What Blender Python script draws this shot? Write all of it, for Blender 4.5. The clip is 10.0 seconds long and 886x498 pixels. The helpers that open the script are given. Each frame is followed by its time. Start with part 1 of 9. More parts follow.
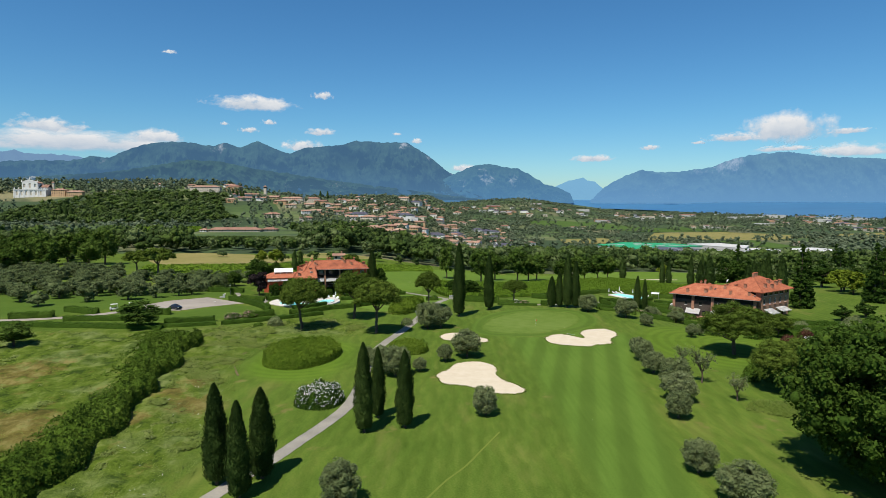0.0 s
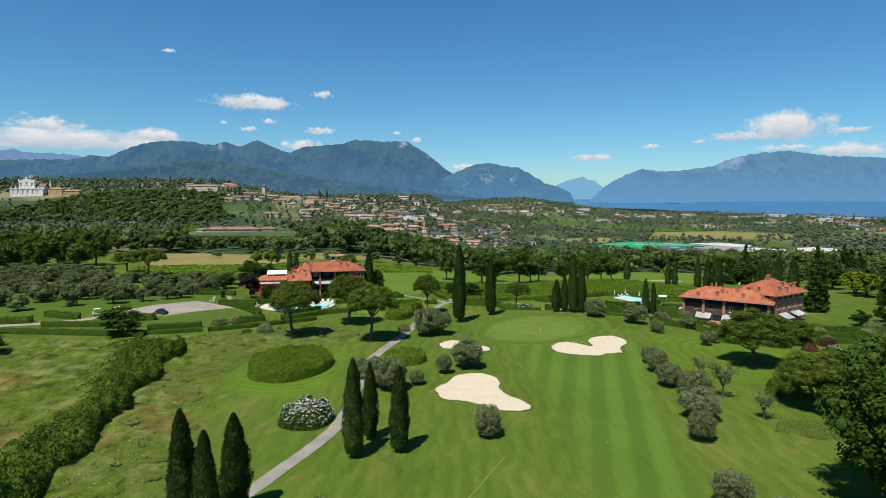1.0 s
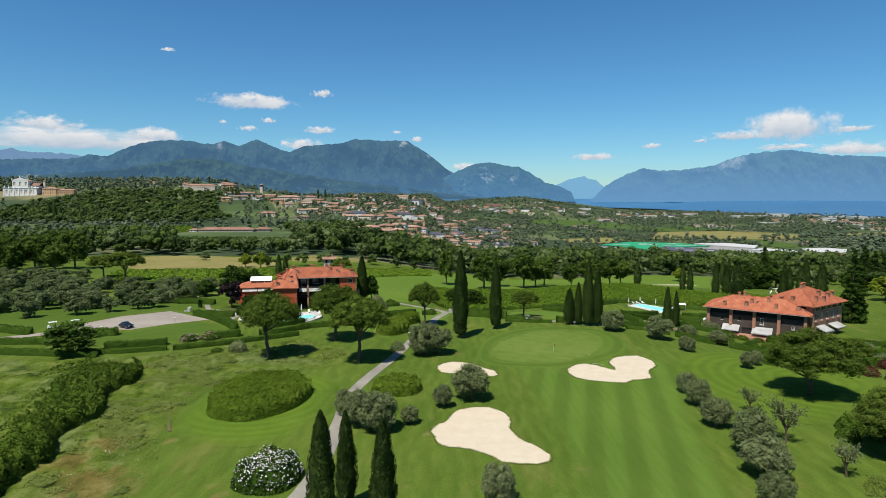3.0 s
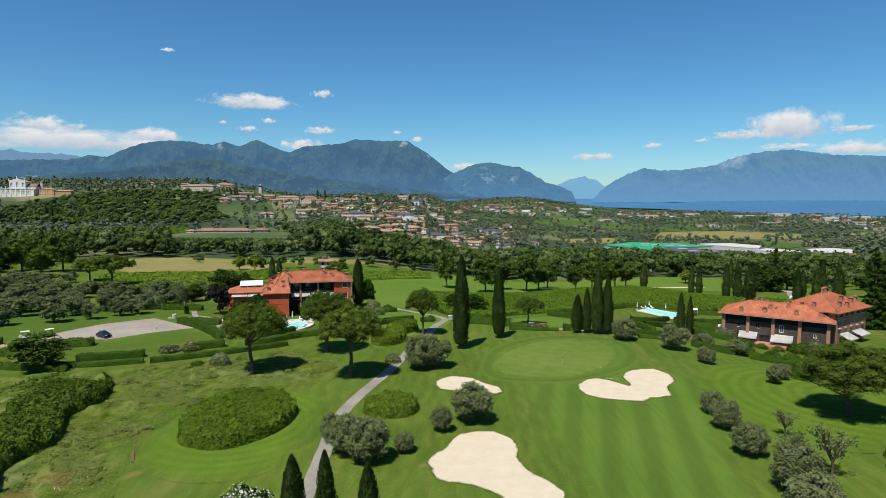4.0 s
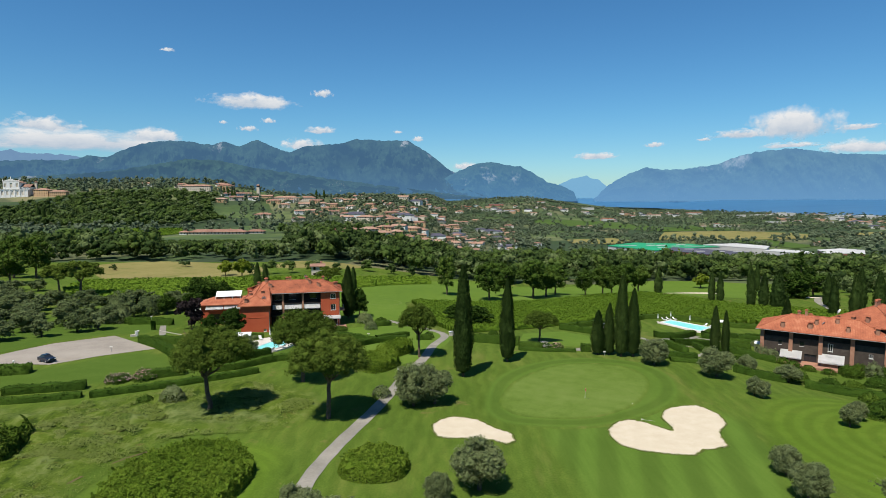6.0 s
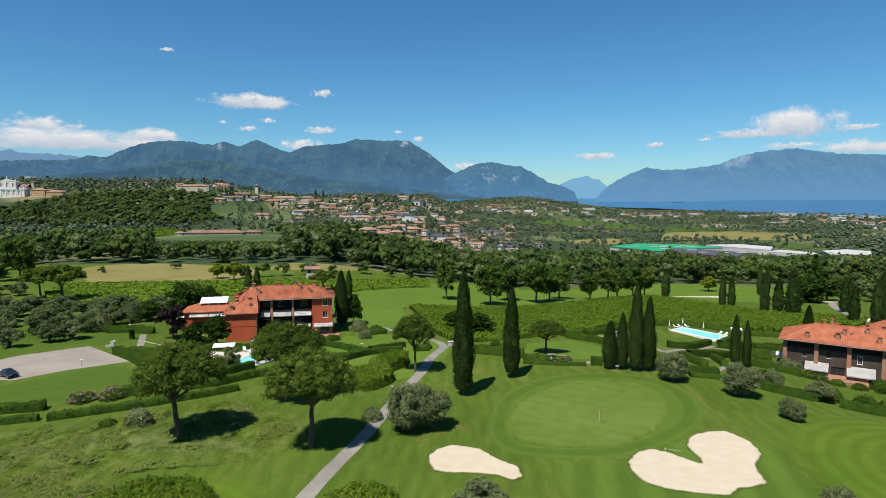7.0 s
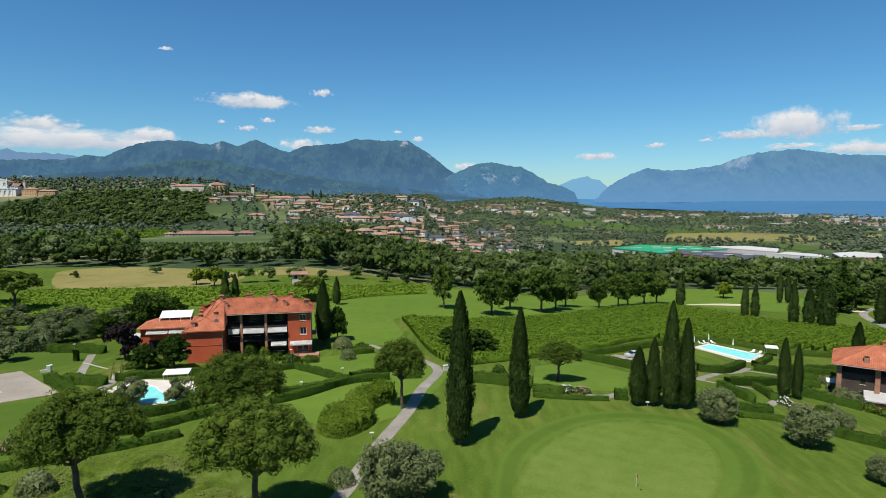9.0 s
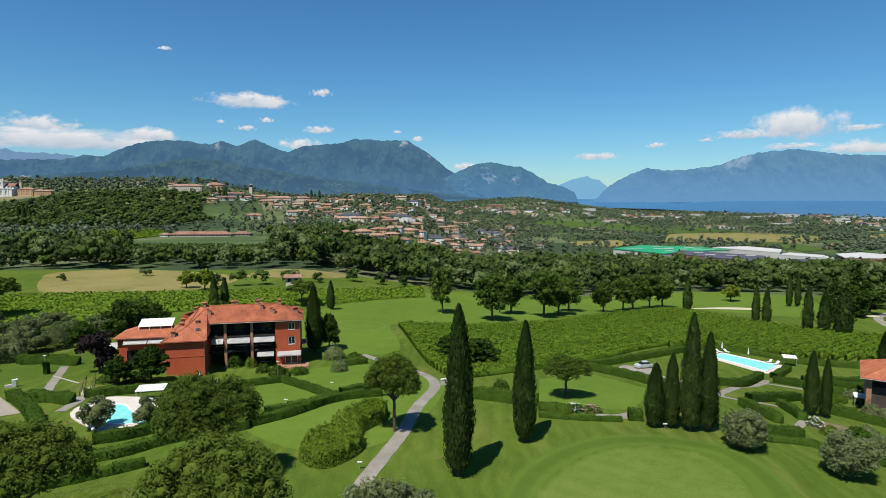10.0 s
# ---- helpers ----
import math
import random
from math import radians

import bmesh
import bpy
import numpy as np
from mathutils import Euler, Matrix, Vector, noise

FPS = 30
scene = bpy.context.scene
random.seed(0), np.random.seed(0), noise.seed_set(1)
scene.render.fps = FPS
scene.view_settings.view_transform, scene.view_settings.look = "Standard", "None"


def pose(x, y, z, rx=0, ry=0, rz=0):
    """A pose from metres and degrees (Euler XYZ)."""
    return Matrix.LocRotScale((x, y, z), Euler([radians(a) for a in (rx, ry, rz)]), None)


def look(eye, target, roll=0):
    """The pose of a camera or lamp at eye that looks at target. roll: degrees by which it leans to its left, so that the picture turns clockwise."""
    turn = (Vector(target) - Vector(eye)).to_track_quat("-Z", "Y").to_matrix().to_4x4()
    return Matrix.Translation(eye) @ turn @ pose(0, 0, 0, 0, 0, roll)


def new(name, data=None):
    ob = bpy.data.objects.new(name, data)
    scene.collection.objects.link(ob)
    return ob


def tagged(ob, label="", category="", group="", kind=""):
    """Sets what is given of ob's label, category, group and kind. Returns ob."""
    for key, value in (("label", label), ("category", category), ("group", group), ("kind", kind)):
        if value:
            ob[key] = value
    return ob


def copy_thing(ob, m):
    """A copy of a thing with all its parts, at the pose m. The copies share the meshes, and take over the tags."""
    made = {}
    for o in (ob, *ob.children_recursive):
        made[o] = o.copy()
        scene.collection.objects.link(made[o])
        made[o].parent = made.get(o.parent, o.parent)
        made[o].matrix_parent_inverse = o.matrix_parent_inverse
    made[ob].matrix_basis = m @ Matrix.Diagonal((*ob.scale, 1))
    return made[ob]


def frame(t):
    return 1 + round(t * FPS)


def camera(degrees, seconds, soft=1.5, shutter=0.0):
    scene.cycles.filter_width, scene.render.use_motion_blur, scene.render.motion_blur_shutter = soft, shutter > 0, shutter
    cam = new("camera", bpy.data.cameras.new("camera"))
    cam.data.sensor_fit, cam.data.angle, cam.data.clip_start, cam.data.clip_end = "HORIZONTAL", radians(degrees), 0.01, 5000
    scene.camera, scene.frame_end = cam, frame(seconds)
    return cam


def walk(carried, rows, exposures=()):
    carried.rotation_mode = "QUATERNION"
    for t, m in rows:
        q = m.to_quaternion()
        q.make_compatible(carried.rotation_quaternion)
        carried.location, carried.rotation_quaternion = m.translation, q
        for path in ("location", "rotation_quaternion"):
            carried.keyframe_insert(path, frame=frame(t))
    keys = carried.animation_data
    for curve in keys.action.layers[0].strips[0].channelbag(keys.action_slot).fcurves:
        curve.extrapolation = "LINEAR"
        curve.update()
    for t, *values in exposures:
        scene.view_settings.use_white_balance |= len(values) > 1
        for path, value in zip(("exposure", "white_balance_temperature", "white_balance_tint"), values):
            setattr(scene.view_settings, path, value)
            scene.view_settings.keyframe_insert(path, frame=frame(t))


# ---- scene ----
cam = camera(74.1, 10.0, 0.85)
PATH = [
    (0, (-1.326, 4.106, 34.166), (-1.318, 6.098, 33.993), 0.1),
    (0.5, (-1.219, 8.242, 34.2), (-1.211, 10.234, 34.026), 0.1),
    (1, (-1.112, 12.714, 34.208), (-1.104, 14.707, 34.032), 0.1),
    (1.5, (-0.956, 17.322, 34.205), (-0.948, 19.314, 34.029), 0.1),
    (2, (-0.87, 22.032, 34.244), (-0.863, 24.024, 34.067), 0.1),
    (2.5, (-0.812, 26.843, 34.209), (-0.805, 28.835, 34.031), 0.1),
    (4, (-0.401, 41.68, 34.097), (-0.396, 43.672, 33.92), -0.0),
    (4.5, (-0.144, 46.749, 34.192), (-0.142, 48.741, 34.013), -0.0),
    (5, (-0.082, 51.836, 34.177), (-0.08, 53.828, 33.998), -0.0),
    (5.5, (-0.012, 57.005, 34.179), (-0.01, 58.997, 34.001), -0.1),
    (7, (0.517, 72.583, 34.211), (0.517, 74.575, 34.034), -0.1),
    (7.5, (0.704, 77.759, 34.155), (0.704, 79.751, 33.979), -0.1),
    (8, (0.957, 82.973, 34.17), (0.958, 84.965, 33.994), -0.1),
    (8.5, (1.247, 88.037, 34.102), (1.248, 90.029, 33.926), -0.1),
    (9, (1.602, 93.234, 34.049), (1.603, 95.226, 33.873), -0.0),
    (9.5, (1.792, 98.242, 34.127), (1.792, 100.235, 33.951), 0.0),
    (10, (2.021, 102.137, 34.188), (2.023, 104.129, 34.012), 0.0),
]
walk(cam, [(t, look(eye, target, roll)) for t, eye, target, roll in PATH])

# ---- world, sun, exposure ----
SUN_EL, SUN_FROM = radians(61), (-0.52, -0.854)      # elevation; horizontal direction towards the sun
world = bpy.data.worlds.new("sky")
scene.world = world
world.use_nodes = True
wn, wl = world.node_tree.nodes, world.node_tree.links
wn.clear()
sky = wn.new("ShaderNodeTexSky")
sky.sky_type, sky.sun_disc = "NISHITA", False
sky.sun_elevation, sky.sun_rotation = SUN_EL, math.atan2(SUN_FROM[0], SUN_FROM[1])
sky.altitude, sky.air_density, sky.dust_density, sky.ozone_density = 300, 1.0, 0.2, 3.0
hue = wn.new("ShaderNodeHueSaturation")
hue.inputs["Saturation"].default_value = 1.15
back = wn.new("ShaderNodeBackground")
back.inputs["Strength"].default_value = 0.0755
wout = wn.new("ShaderNodeOutputWorld")
wl.new(sky.outputs["Color"], hue.inputs["Color"])
tint = wn.new("ShaderNodeMix")
tint.data_type, tint.blend_type = "RGBA", "MULTIPLY"
tint.inputs["Factor"].default_value = 1.0
sep_ = wn.new("ShaderNodeSeparateXYZ")
wl.new(wn.new("ShaderNodeTexCoord").outputs["Generated"], sep_.inputs[0])
grad = wn.new("ShaderNodeValToRGB")
grad.color_ramp.elements[0].position, grad.color_ramp.elements[0].color = 0.0, (0.63, 0.885, 1.06, 1)
grad.color_ramp.elements[1].position, grad.color_ramp.elements[1].color = 0.13, (0.58, 0.935, 1.07, 1)
wl.new(sep_.outputs[2], grad.inputs["Fac"])
wl.new(grad.outputs["Color"], tint.inputs["B"])
wl.new(hue.outputs["Color"], tint.inputs["A"])
wl.new(tint.outputs["Result"], back.inputs["Color"])
wl.new(back.outputs["Background"], wout.inputs["Surface"])

sun = new("sun", bpy.data.lights.new("sun", "SUN"))
sun.data.energy, sun.data.angle, sun.data.color = 5.0, radians(0.53), (1.0, 0.955, 0.87)
sun.matrix_world = look((SUN_FROM[0] * 100, SUN_FROM[1] * 100, 100 * math.tan(SUN_EL)), (0, 0, 0))

scene.view_settings.exposure = 0.445


# ---- materials ----
def base_mat(name, rough=0.8, metal=0.0, spec=0.3):
    m = bpy.data.materials.new(name)
    m.use_nodes = True
    b = m.node_tree.nodes["Principled BSDF"]
    b.inputs["Roughness"].default_value = rough
    b.inputs["Metallic"].default_value = metal
    b.inputs["Specular IOR Level"].default_value = spec
    return m, m.node_tree.nodes, m.node_tree.links, b


def noise_at(n, l, coord, scale, detail=4.0, rough=0.6, stretch=None):
    t = n.new("ShaderNodeTexNoise")
    t.inputs["Scale"].default_value, t.inputs["Detail"].default_value, t.inputs["Roughness"].default_value = scale, detail, rough
    if stretch:
        mp = n.new("ShaderNodeMapping")
        mp.inputs["Scale"].default_value = stretch
        l.new(coord, mp.inputs["Vector"])
        coord = mp.outputs["Vector"]
    l.new(coord, t.inputs["Vector"])
    return t.outputs["Fac"]


def ramp(n, l, fac, stops):
    r = n.new("ShaderNodeValToRGB")
    e = r.color_ramp.elements
    while len(e) < len(stops):
        e.new(0.5)
    for k, (p, c) in enumerate(stops):
        e[k].position, e[k].color = p, (*c, 1)
    l.new(fac, r.inputs["Fac"])
    return r.outputs["Color"]


def mixc(n, l, fac, a, b, mode="MIX"):
    m = n.new("ShaderNodeMix")
    m.data_type, m.blend_type = "RGBA", mode
    for sock, v in ((m.inputs["Factor"], fac), (m.inputs["A"], a), (m.inputs["B"], b)):
        if hasattr(v, "is_linked"):
            l.new(v, sock)
        elif isinstance(v, tuple):
            sock.default_value = (*v, 1)
        else:
            sock.default_value = v
    return m.outputs["Result"]


def math_n(n, l, op, a, b=0.0, c=None):
    m = n.new("ShaderNodeMath")
    m.operation = op
    for sock, v in zip(m.inputs, (a, b) if c is None else (a, b, c)):
        if hasattr(v, "is_linked"):
            l.new(v, sock)
        else:
            sock.default_value = v
    return m.outputs["Value"]


def bump(n, l, b, height, strength, dist):
    k = n.new("ShaderNodeBump")
    k.inputs["Strength"].default_value, k.inputs["Distance"].default_value = strength, dist
    l.new(height, k.inputs["Height"])
    l.new(k.outputs["Normal"], b.inputs["Normal"])


def surface(name, stops, big=0.1, small=2.0, rough=0.85, bumped=0.4, dist=0.05, spec=0.25, metal=0.0, own=False, vary=0.0, fine_amt=0.35):
    """A surface of a few tones, mixed at two scales. own: in the object's own space; vary: how far objects differ."""
    m, n, l, b = base_mat(name, rough, metal, spec)
    co = n.new("ShaderNodeTexCoord").outputs["Object"] if own else n.new("ShaderNodeNewGeometry").outputs["Position"]
    fa, fb = noise_at(n, l, co, big, 5), noise_at(n, l, co, small, 6, 0.7)
    f = math_n(n, l, "ADD", math_n(n, l, "MULTIPLY", fa, 1 - fine_amt), math_n(n, l, "MULTIPLY", fb, fine_amt))
    if vary:
        rnd = n.new("ShaderNodeObjectInfo").outputs["Random"]
        f = math_n(n, l, "ADD", f, math_n(n, l, "MULTIPLY_ADD", rnd, vary, -vary / 2))
    col = ramp(n, l, f, stops)
    l.new(col, b.inputs["Base Color"])
    bump(n, l, b, fb, bumped, dist)
    return m


def foliage(name, dark, mid, light, rough=0.6, sub=0.07, spec=0.25, drift_scale=0.45, drift_amt=0.5, speck=4.5, contrast=1.0):
    """Leaves: tone varies leaf by leaf, with a slow drift through the crown, and from plant to plant."""
    m, n, l, b = base_mat(name, 0.85, 0, 0.03)
    geo = n.new("ShaderNodeNewGeometry")
    drift = noise_at(n, l, geo.outputs["Position"], drift_scale, 3)
    rnd = n.new("ShaderNodeObjectInfo").outputs["Random"]
    f = math_n(n, l, "MULTIPLY_ADD", geo.outputs["Random Per Island"], 0.26, math_n(n, l, "MULTIPLY_ADD", drift, drift_amt, math_n(n, l, "MULTIPLY_ADD", rnd, 0.24, -0.02)))
    tone = ramp(n, l, f, [(0.12, dark), (0.5, mid), (0.92, light)])
    spots = ramp(n, l, noise_at(n, l, geo.outputs["Position"], speck, 3, 0.75), [(0.34, (1 - 0.55 * contrast,) * 3), (0.50, (1.0,) * 3), (0.66, (1 + 0.38 * contrast,) * 3)])
    l.new(mixc(n, l, 1.0, tone, spots, "MULTIPLY"), b.inputs["Base Color"])
    tr = n.new("ShaderNodeBsdfTranslucent")
    tr.inputs["Color"].default_value = (*[min(1, 1.5 * c) for c in light], 1)
    mx = n.new("ShaderNodeMixShader")
    mx.inputs["Fac"].default_value = sub
    out = n["Material Output"]
    l.new(b.outputs["BSDF"], mx.inputs[1])
    l.new(tr.outputs["BSDF"], mx.inputs[2])
    l.new(mx.outputs["Shader"], out.inputs["Surface"])
    return m


def turf_colour(n, l, co, stops, patch_stops=None, patch_scale=0.05, stripe=None, grain=1.2, streak=None, rings=None, bend=0.0, rim_bands=False):
    """The tones of grass seen from the air: soft mottling, fine grain, optional dry patches and mowing bands."""
    fa, fb, fc = noise_at(n, l, co, 0.035, 4), noise_at(n, l, co, 0.35, 5, 0.65, streak), noise_at(n, l, co, grain * 3.2, 4, 0.75)
    f = math_n(n, l, "MULTIPLY_ADD", fa, 0.33, math_n(n, l, "MULTIPLY_ADD", fb, 0.29, math_n(n, l, "MULTIPLY", fc, 0.38)))
    col = ramp(n, l, f, stops)
    if patch_stops:
        pf = ramp(n, l, noise_at(n, l, co, patch_scale, 6, 0.62, streak), [(patch_stops[0], (0, 0, 0)), (patch_stops[1], (1, 1, 1))])
        col = mixc(n, l, pf, col, patch_stops[2])
        if len(patch_stops) > 3:
            pg = ramp(n, l, noise_at(n, l, co, patch_scale * 2.3, 6, 0.62), [(patch_stops[3], (0, 0, 0)), (patch_stops[4], (1, 1, 1))])
            col = mixc(n, l, pg, col, patch_stops[5])
    if rings:
        cx_, cy_, width, amount = rings
        vm = n.new("ShaderNodeVectorMath")
        vm.operation = "DISTANCE"
        l.new(co, vm.inputs[0])
        vm.inputs[1].default_value = (cx_, cy_, 0)
        s = math_n(n, l, "SINE", math_n(n, l, "MULTIPLY", math_n(n, l, "MULTIPLY_ADD", fb, 0.5, vm.outputs["Value"]), math.pi / width))
        g = math_n(n, l, "MULTIPLY_ADD", math_n(n, l, "ARCTANGENT", math_n(n, l, "MULTIPLY", s, 2.5)), amount * 0.62, 1.0)
        cmb = n.new("ShaderNodeCombineColor")
        for k in range(3):
            l.new(g, cmb.inputs[k])
        col = mixc(n, l, 1.0, col, cmb.outputs["Color"], "MULTIPLY")
    if rim_bands:
        at = n.new("ShaderNodeAttribute")
        at.attribute_name = "rim"
        u = math_n(n, l, "MULTIPLY", math_n(n, l, "MULTIPLY_ADD", fb, 0.5, at.outputs["Fac"]), 1.0 / 7.0)
        col = mixc(n, l, 1.0, col, ramp(n, l, u, [(0.10, (1, 1, 1)), (0.20, (1.06,) * 3), (0.30, (0.86,) * 3), (0.46, (0.87,) * 3), (0.56, (1.05,) * 3), (0.75, (1.0,) * 3)]), "MULTIPLY")
    if stripe:
        angle, width, amount = stripe
        sep = n.new("ShaderNodeSeparateXYZ")
        l.new(co, sep.inputs[0])
        wob = math_n(n, l, "MULTIPLY_ADD", fb, 0.4, math_n(n, l, "MULTIPLY", fa, bend))
        u = math_n(n, l, "ADD", math_n(n, l, "MULTIPLY_ADD", sep.outputs[0], math.cos(angle), math_n(n, l, "MULTIPLY", sep.outputs[1], math.sin(angle))), wob)
        s = math_n(n, l, "SINE", math_n(n, l, "MULTIPLY", u, math.pi / width))
        s = math_n(n, l, "MULTIPLY", math_n(n, l, "ARCTANGENT", math_n(n, l, "MULTIPLY", s, 2.2)), 0.62)
        g = math_n(n, l, "MULTIPLY_ADD", s, amount, 1.0)
        cmb = n.new("ShaderNodeCombineColor")
        for k in range(3):
            l.new(g, cmb.inputs[k])
        col = mixc(n, l, 1.0, col, cmb.outputs["Color"], "MULTIPLY")
    return col, fb, fc


def edge_mix(n, l, co, col, fac, width, ragged):
    """Towards the rim of its patch one kind of grass gives way to the common mown grass."""
    at = n.new("ShaderNodeAttribute")
    at.attribute_name = "rim"
    e = math_n(n, l, "MULTIPLY_ADD", at.outputs["Fac"], 1.0 / width, math_n(n, l, "MULTIPLY_ADD", fac, ragged, -ragged / 2))
    e = math_n(n, l, "MINIMUM", e, math_n(n, l, "MULTIPLY", at.outputs["Fac"], 3.0 / width))
    e = math_n(n, l, "MINIMUM", math_n(n, l, "MAXIMUM", e, 0.0), 1.0)
    return mixc(n, l, e, turf_colour(n, l, co, **MOWN)[0], col)


def turf(name, stops, bumped=0.5, dist=0.08, fade=0.0, **how):
    m, n, l, b = base_mat(name, 0.95, 0, 0.03)
    co = n.new("ShaderNodeNewGeometry").outputs["Position"]
    col, fb, fc = turf_colour(n, l, co, stops, **how)
    if fade:
        col = edge_mix(n, l, co, col, fb, fade, 0.5)
    l.new(col, b.inputs["Base Color"])
    bump(n, l, b, fc, bumped, dist)
    return m


M = {}
MOWN = dict(streak=(2.2, 0.5, 1.0), stops=[(0.37, (0.0386, 0.0689, 0.009)), (0.5, (0.0664, 0.105, 0.0147)), (0.63, (0.1033, 0.131, 0.0227))], patch_stops=(0.55, 0.76, (0.1252, 0.131, 0.0317), 0.62, 0.74, (0.1445, 0.1176, 0.042)), patch_scale=0.06, stripe=(radians(-4), 1.35, 0.085), bend=16.0)
M["rough"] = turf("mown_grass", **MOWN)
M["fairway"] = turf("fairway_grass", [(0.30, (0.047, 0.0823, 0.0113)), (0.5, (0.0689, 0.1159, 0.017)), (0.70, (0.0941, 0.1378, 0.0238))], stripe=(radians(-14), 2.6, 0.17), streak=(4.0, 0.25, 1.0), bumped=0.25, dist=0.03, fade=3.0)
M["green"] = turf("putting_green_grass", [(0.40, (0.0672, 0.1067, 0.0159)), (0.5, (0.0899, 0.1344, 0.0238)), (0.60, (0.1109, 0.1512, 0.034))], stripe=(radians(62), 1.6, 0.025), patch_stops=(0.66, 0.76, (0.0924, 0.0907, 0.0294)), patch_scale=0.35, bumped=0.1, dist=0.01, fade=1.0)
M["collar"] = turf("collar_grass", rim_bands=True, stops=[(0.3, (0.0487, 0.0874, 0.0124)), (0.5, (0.0697, 0.1159, 0.017)), (0.7, (0.0958, 0.1378, 0.025))], bumped=0.25, dist=0.03, fade=1.2)
M["lawn"] = turf("lawn_grass", [(0.3, (0.0596, 0.1058, 0.0147)), (0.5, (0.0857, 0.1394, 0.0193)), (0.7, (0.1159, 0.1638, 0.0294))], bumped=0.2, dist=0.02)
M["meadow"], n_, l_, b_ = base_mat("meadow_grass", 0.95, 0, 0.03)
co_ = n_.new("ShaderNodeNewGeometry").outputs["Position"]
f1_, f2_, f3_ = noise_at(n_, l_, co_, 0.075, 5, 0.6), noise_at(n_, l_, co_, 0.34, 6, 0.62, (1.0, 0.7, 1)), noise_at(n_, l_, co_, 2.6, 4, 0.7)
f4_ = math_n(n_, l_, "MULTIPLY_ADD", f2_, 0.72, math_n(n_, l_, "MULTIPLY", f3_, 0.28))
c_ = ramp(n_, l_, f4_, [(0.41, (0.0252, 0.0437, 0.0067)), (0.46, (0.0521, 0.0798, 0.0092)), (0.53, (0.0722, 0.1042, 0.0134)), (0.59, (0.1075, 0.1344, 0.0302))])
# feathery pale stands of tall grass
c_ = mixc(n_, l_, ramp(n_, l_, f1_, [(0.50, (0, 0, 0)), (0.62, (0.75,) * 3)]), c_, ramp(n_, l_, f4_, [(0.40, (0.047, 0.0706, 0.0134)), (0.58, (0.1327, 0.1579, 0.0554))]))
# ripe brown stands, where the soil is dry
dry_ = noise_at(n_, l_, co_, 0.16, 7, 0.72, (1, 0.8, 9))
for x_, y_, r_ in ((-46.6, 110.3, 4), (-31.5, 110.5, 6), (-43.4, 99.4, 6), (-38.6, 97.5, 6), (-61, 84, 9), (-66, 92, 8), (-48.5, 105, 5), (-50, 92, 5), (-84, 116, 13), (-44, 123, 4)):
    vm_ = n_.new("ShaderNodeVectorMath")
    vm_.operation = "DISTANCE"
    l_.new(co_, vm_.inputs[0])
    vm_.inputs[1].default_value = (x_, y_, 0)
    dry_ = math_n(n_, l_, "MULTIPLY_ADD", math_n(n_, l_, "MAXIMUM", math_n(n_, l_, "MULTIPLY_ADD", vm_.outputs["Value"], -1.0 / r_, 1.0), 0.0), 0.34, dry_)
c_ = mixc(n_, l_, ramp(n_, l_, dry_, [(0.58, (0, 0, 0)), (0.72, (0.85,) * 3)]), c_, ramp(n_, l_, f4_, [(0.38, (0.0672, 0.0554, 0.0143)), (0.50, (0.1176, 0.0907, 0.0252)), (0.62, (0.1806, 0.1478, 0.0521))]))
l_.new(edge_mix(n_, l_, co_, c_, f2_, 5.0, 1.8), b_.inputs["Base Color"])
bump(n_, l_, b_, f4_, 1.0, 0.5)
M["dense_lawn"] = turf("dense_lawn_grass", [(0.3, (0.0403, 0.0722, 0.0103)), (0.5, (0.0554, 0.0941, 0.0136)), (0.7, (0.0773, 0.1159, 0.0204))], bumped=0.2, dist=0.02, fade=2.5)
M["field"] = turf("dry_field", [(0.3, (0.1134, 0.1092, 0.0319)), (0.5, (0.1806, 0.1579, 0.0571)), (0.7, (0.231, 0.1949, 0.0773))], patch_stops=(0.52, 0.70, (0.084, 0.1092, 0.0235)), patch_scale=0.05)
M["plain"], n_, l_, b_ = base_mat("farmland", 0.95, 0, 0.08)
co_ = n_.new("ShaderNodeNewGeometry").outputs["Position"]
cell_ = n_.new("ShaderNodeTexVoronoi")
cell_.inputs["Scale"].default_value = 1.0
mp_ = n_.new("ShaderNodeMapping")
mp_.inputs["Scale"].default_value, mp_.inputs["Rotation"].default_value = (0.0095, 0.0062, 0.0), (0, 0, 0.35)
l_.new(co_, mp_.inputs["Vector"])
l_.new(mp_.outputs["Vector"], cell_.inputs["Vector"])
plot_ = n_.new("ShaderNodeSeparateColor")
l_.new(cell_.outputs["Color"], plot_.inputs[0])
f_ = math_n(n_, l_, "MULTIPLY_ADD", noise_at(n_, l_, co_, 0.05, 6, 0.7), 0.45, math_n(n_, l_, "MULTIPLY", plot_.outputs[0], 0.62))
c_ = ramp(n_, l_, f_, [(0.22, (0.030, 0.048, 0.020)), (0.42, (0.050, 0.078, 0.026)), (0.60, (0.074, 0.108, 0.034)), (0.72, (0.108, 0.124, 0.052)), (0.84, (0.160, 0.142, 0.076))])
c_ = mixc(n_, l_, ramp(n_, l_, noise_at(n_, l_, co_, 0.011, 5, 0.7), [(0.42, (0.7,) * 3), (0.58, (0, 0, 0))]), c_, (0.036, 0.054, 0.028))
l_.new(c_, b_.inputs["Base Color"])
M["sand"] = surface("bunker_sand", [(0.3, (0.42, 0.3511, 0.252)), (0.5, (0.4603, 0.3931, 0.2898)), (0.7, (0.5023, 0.4402, 0.336))], 0.5, 5, 0.95, 0.12, 0.03, 0.1)
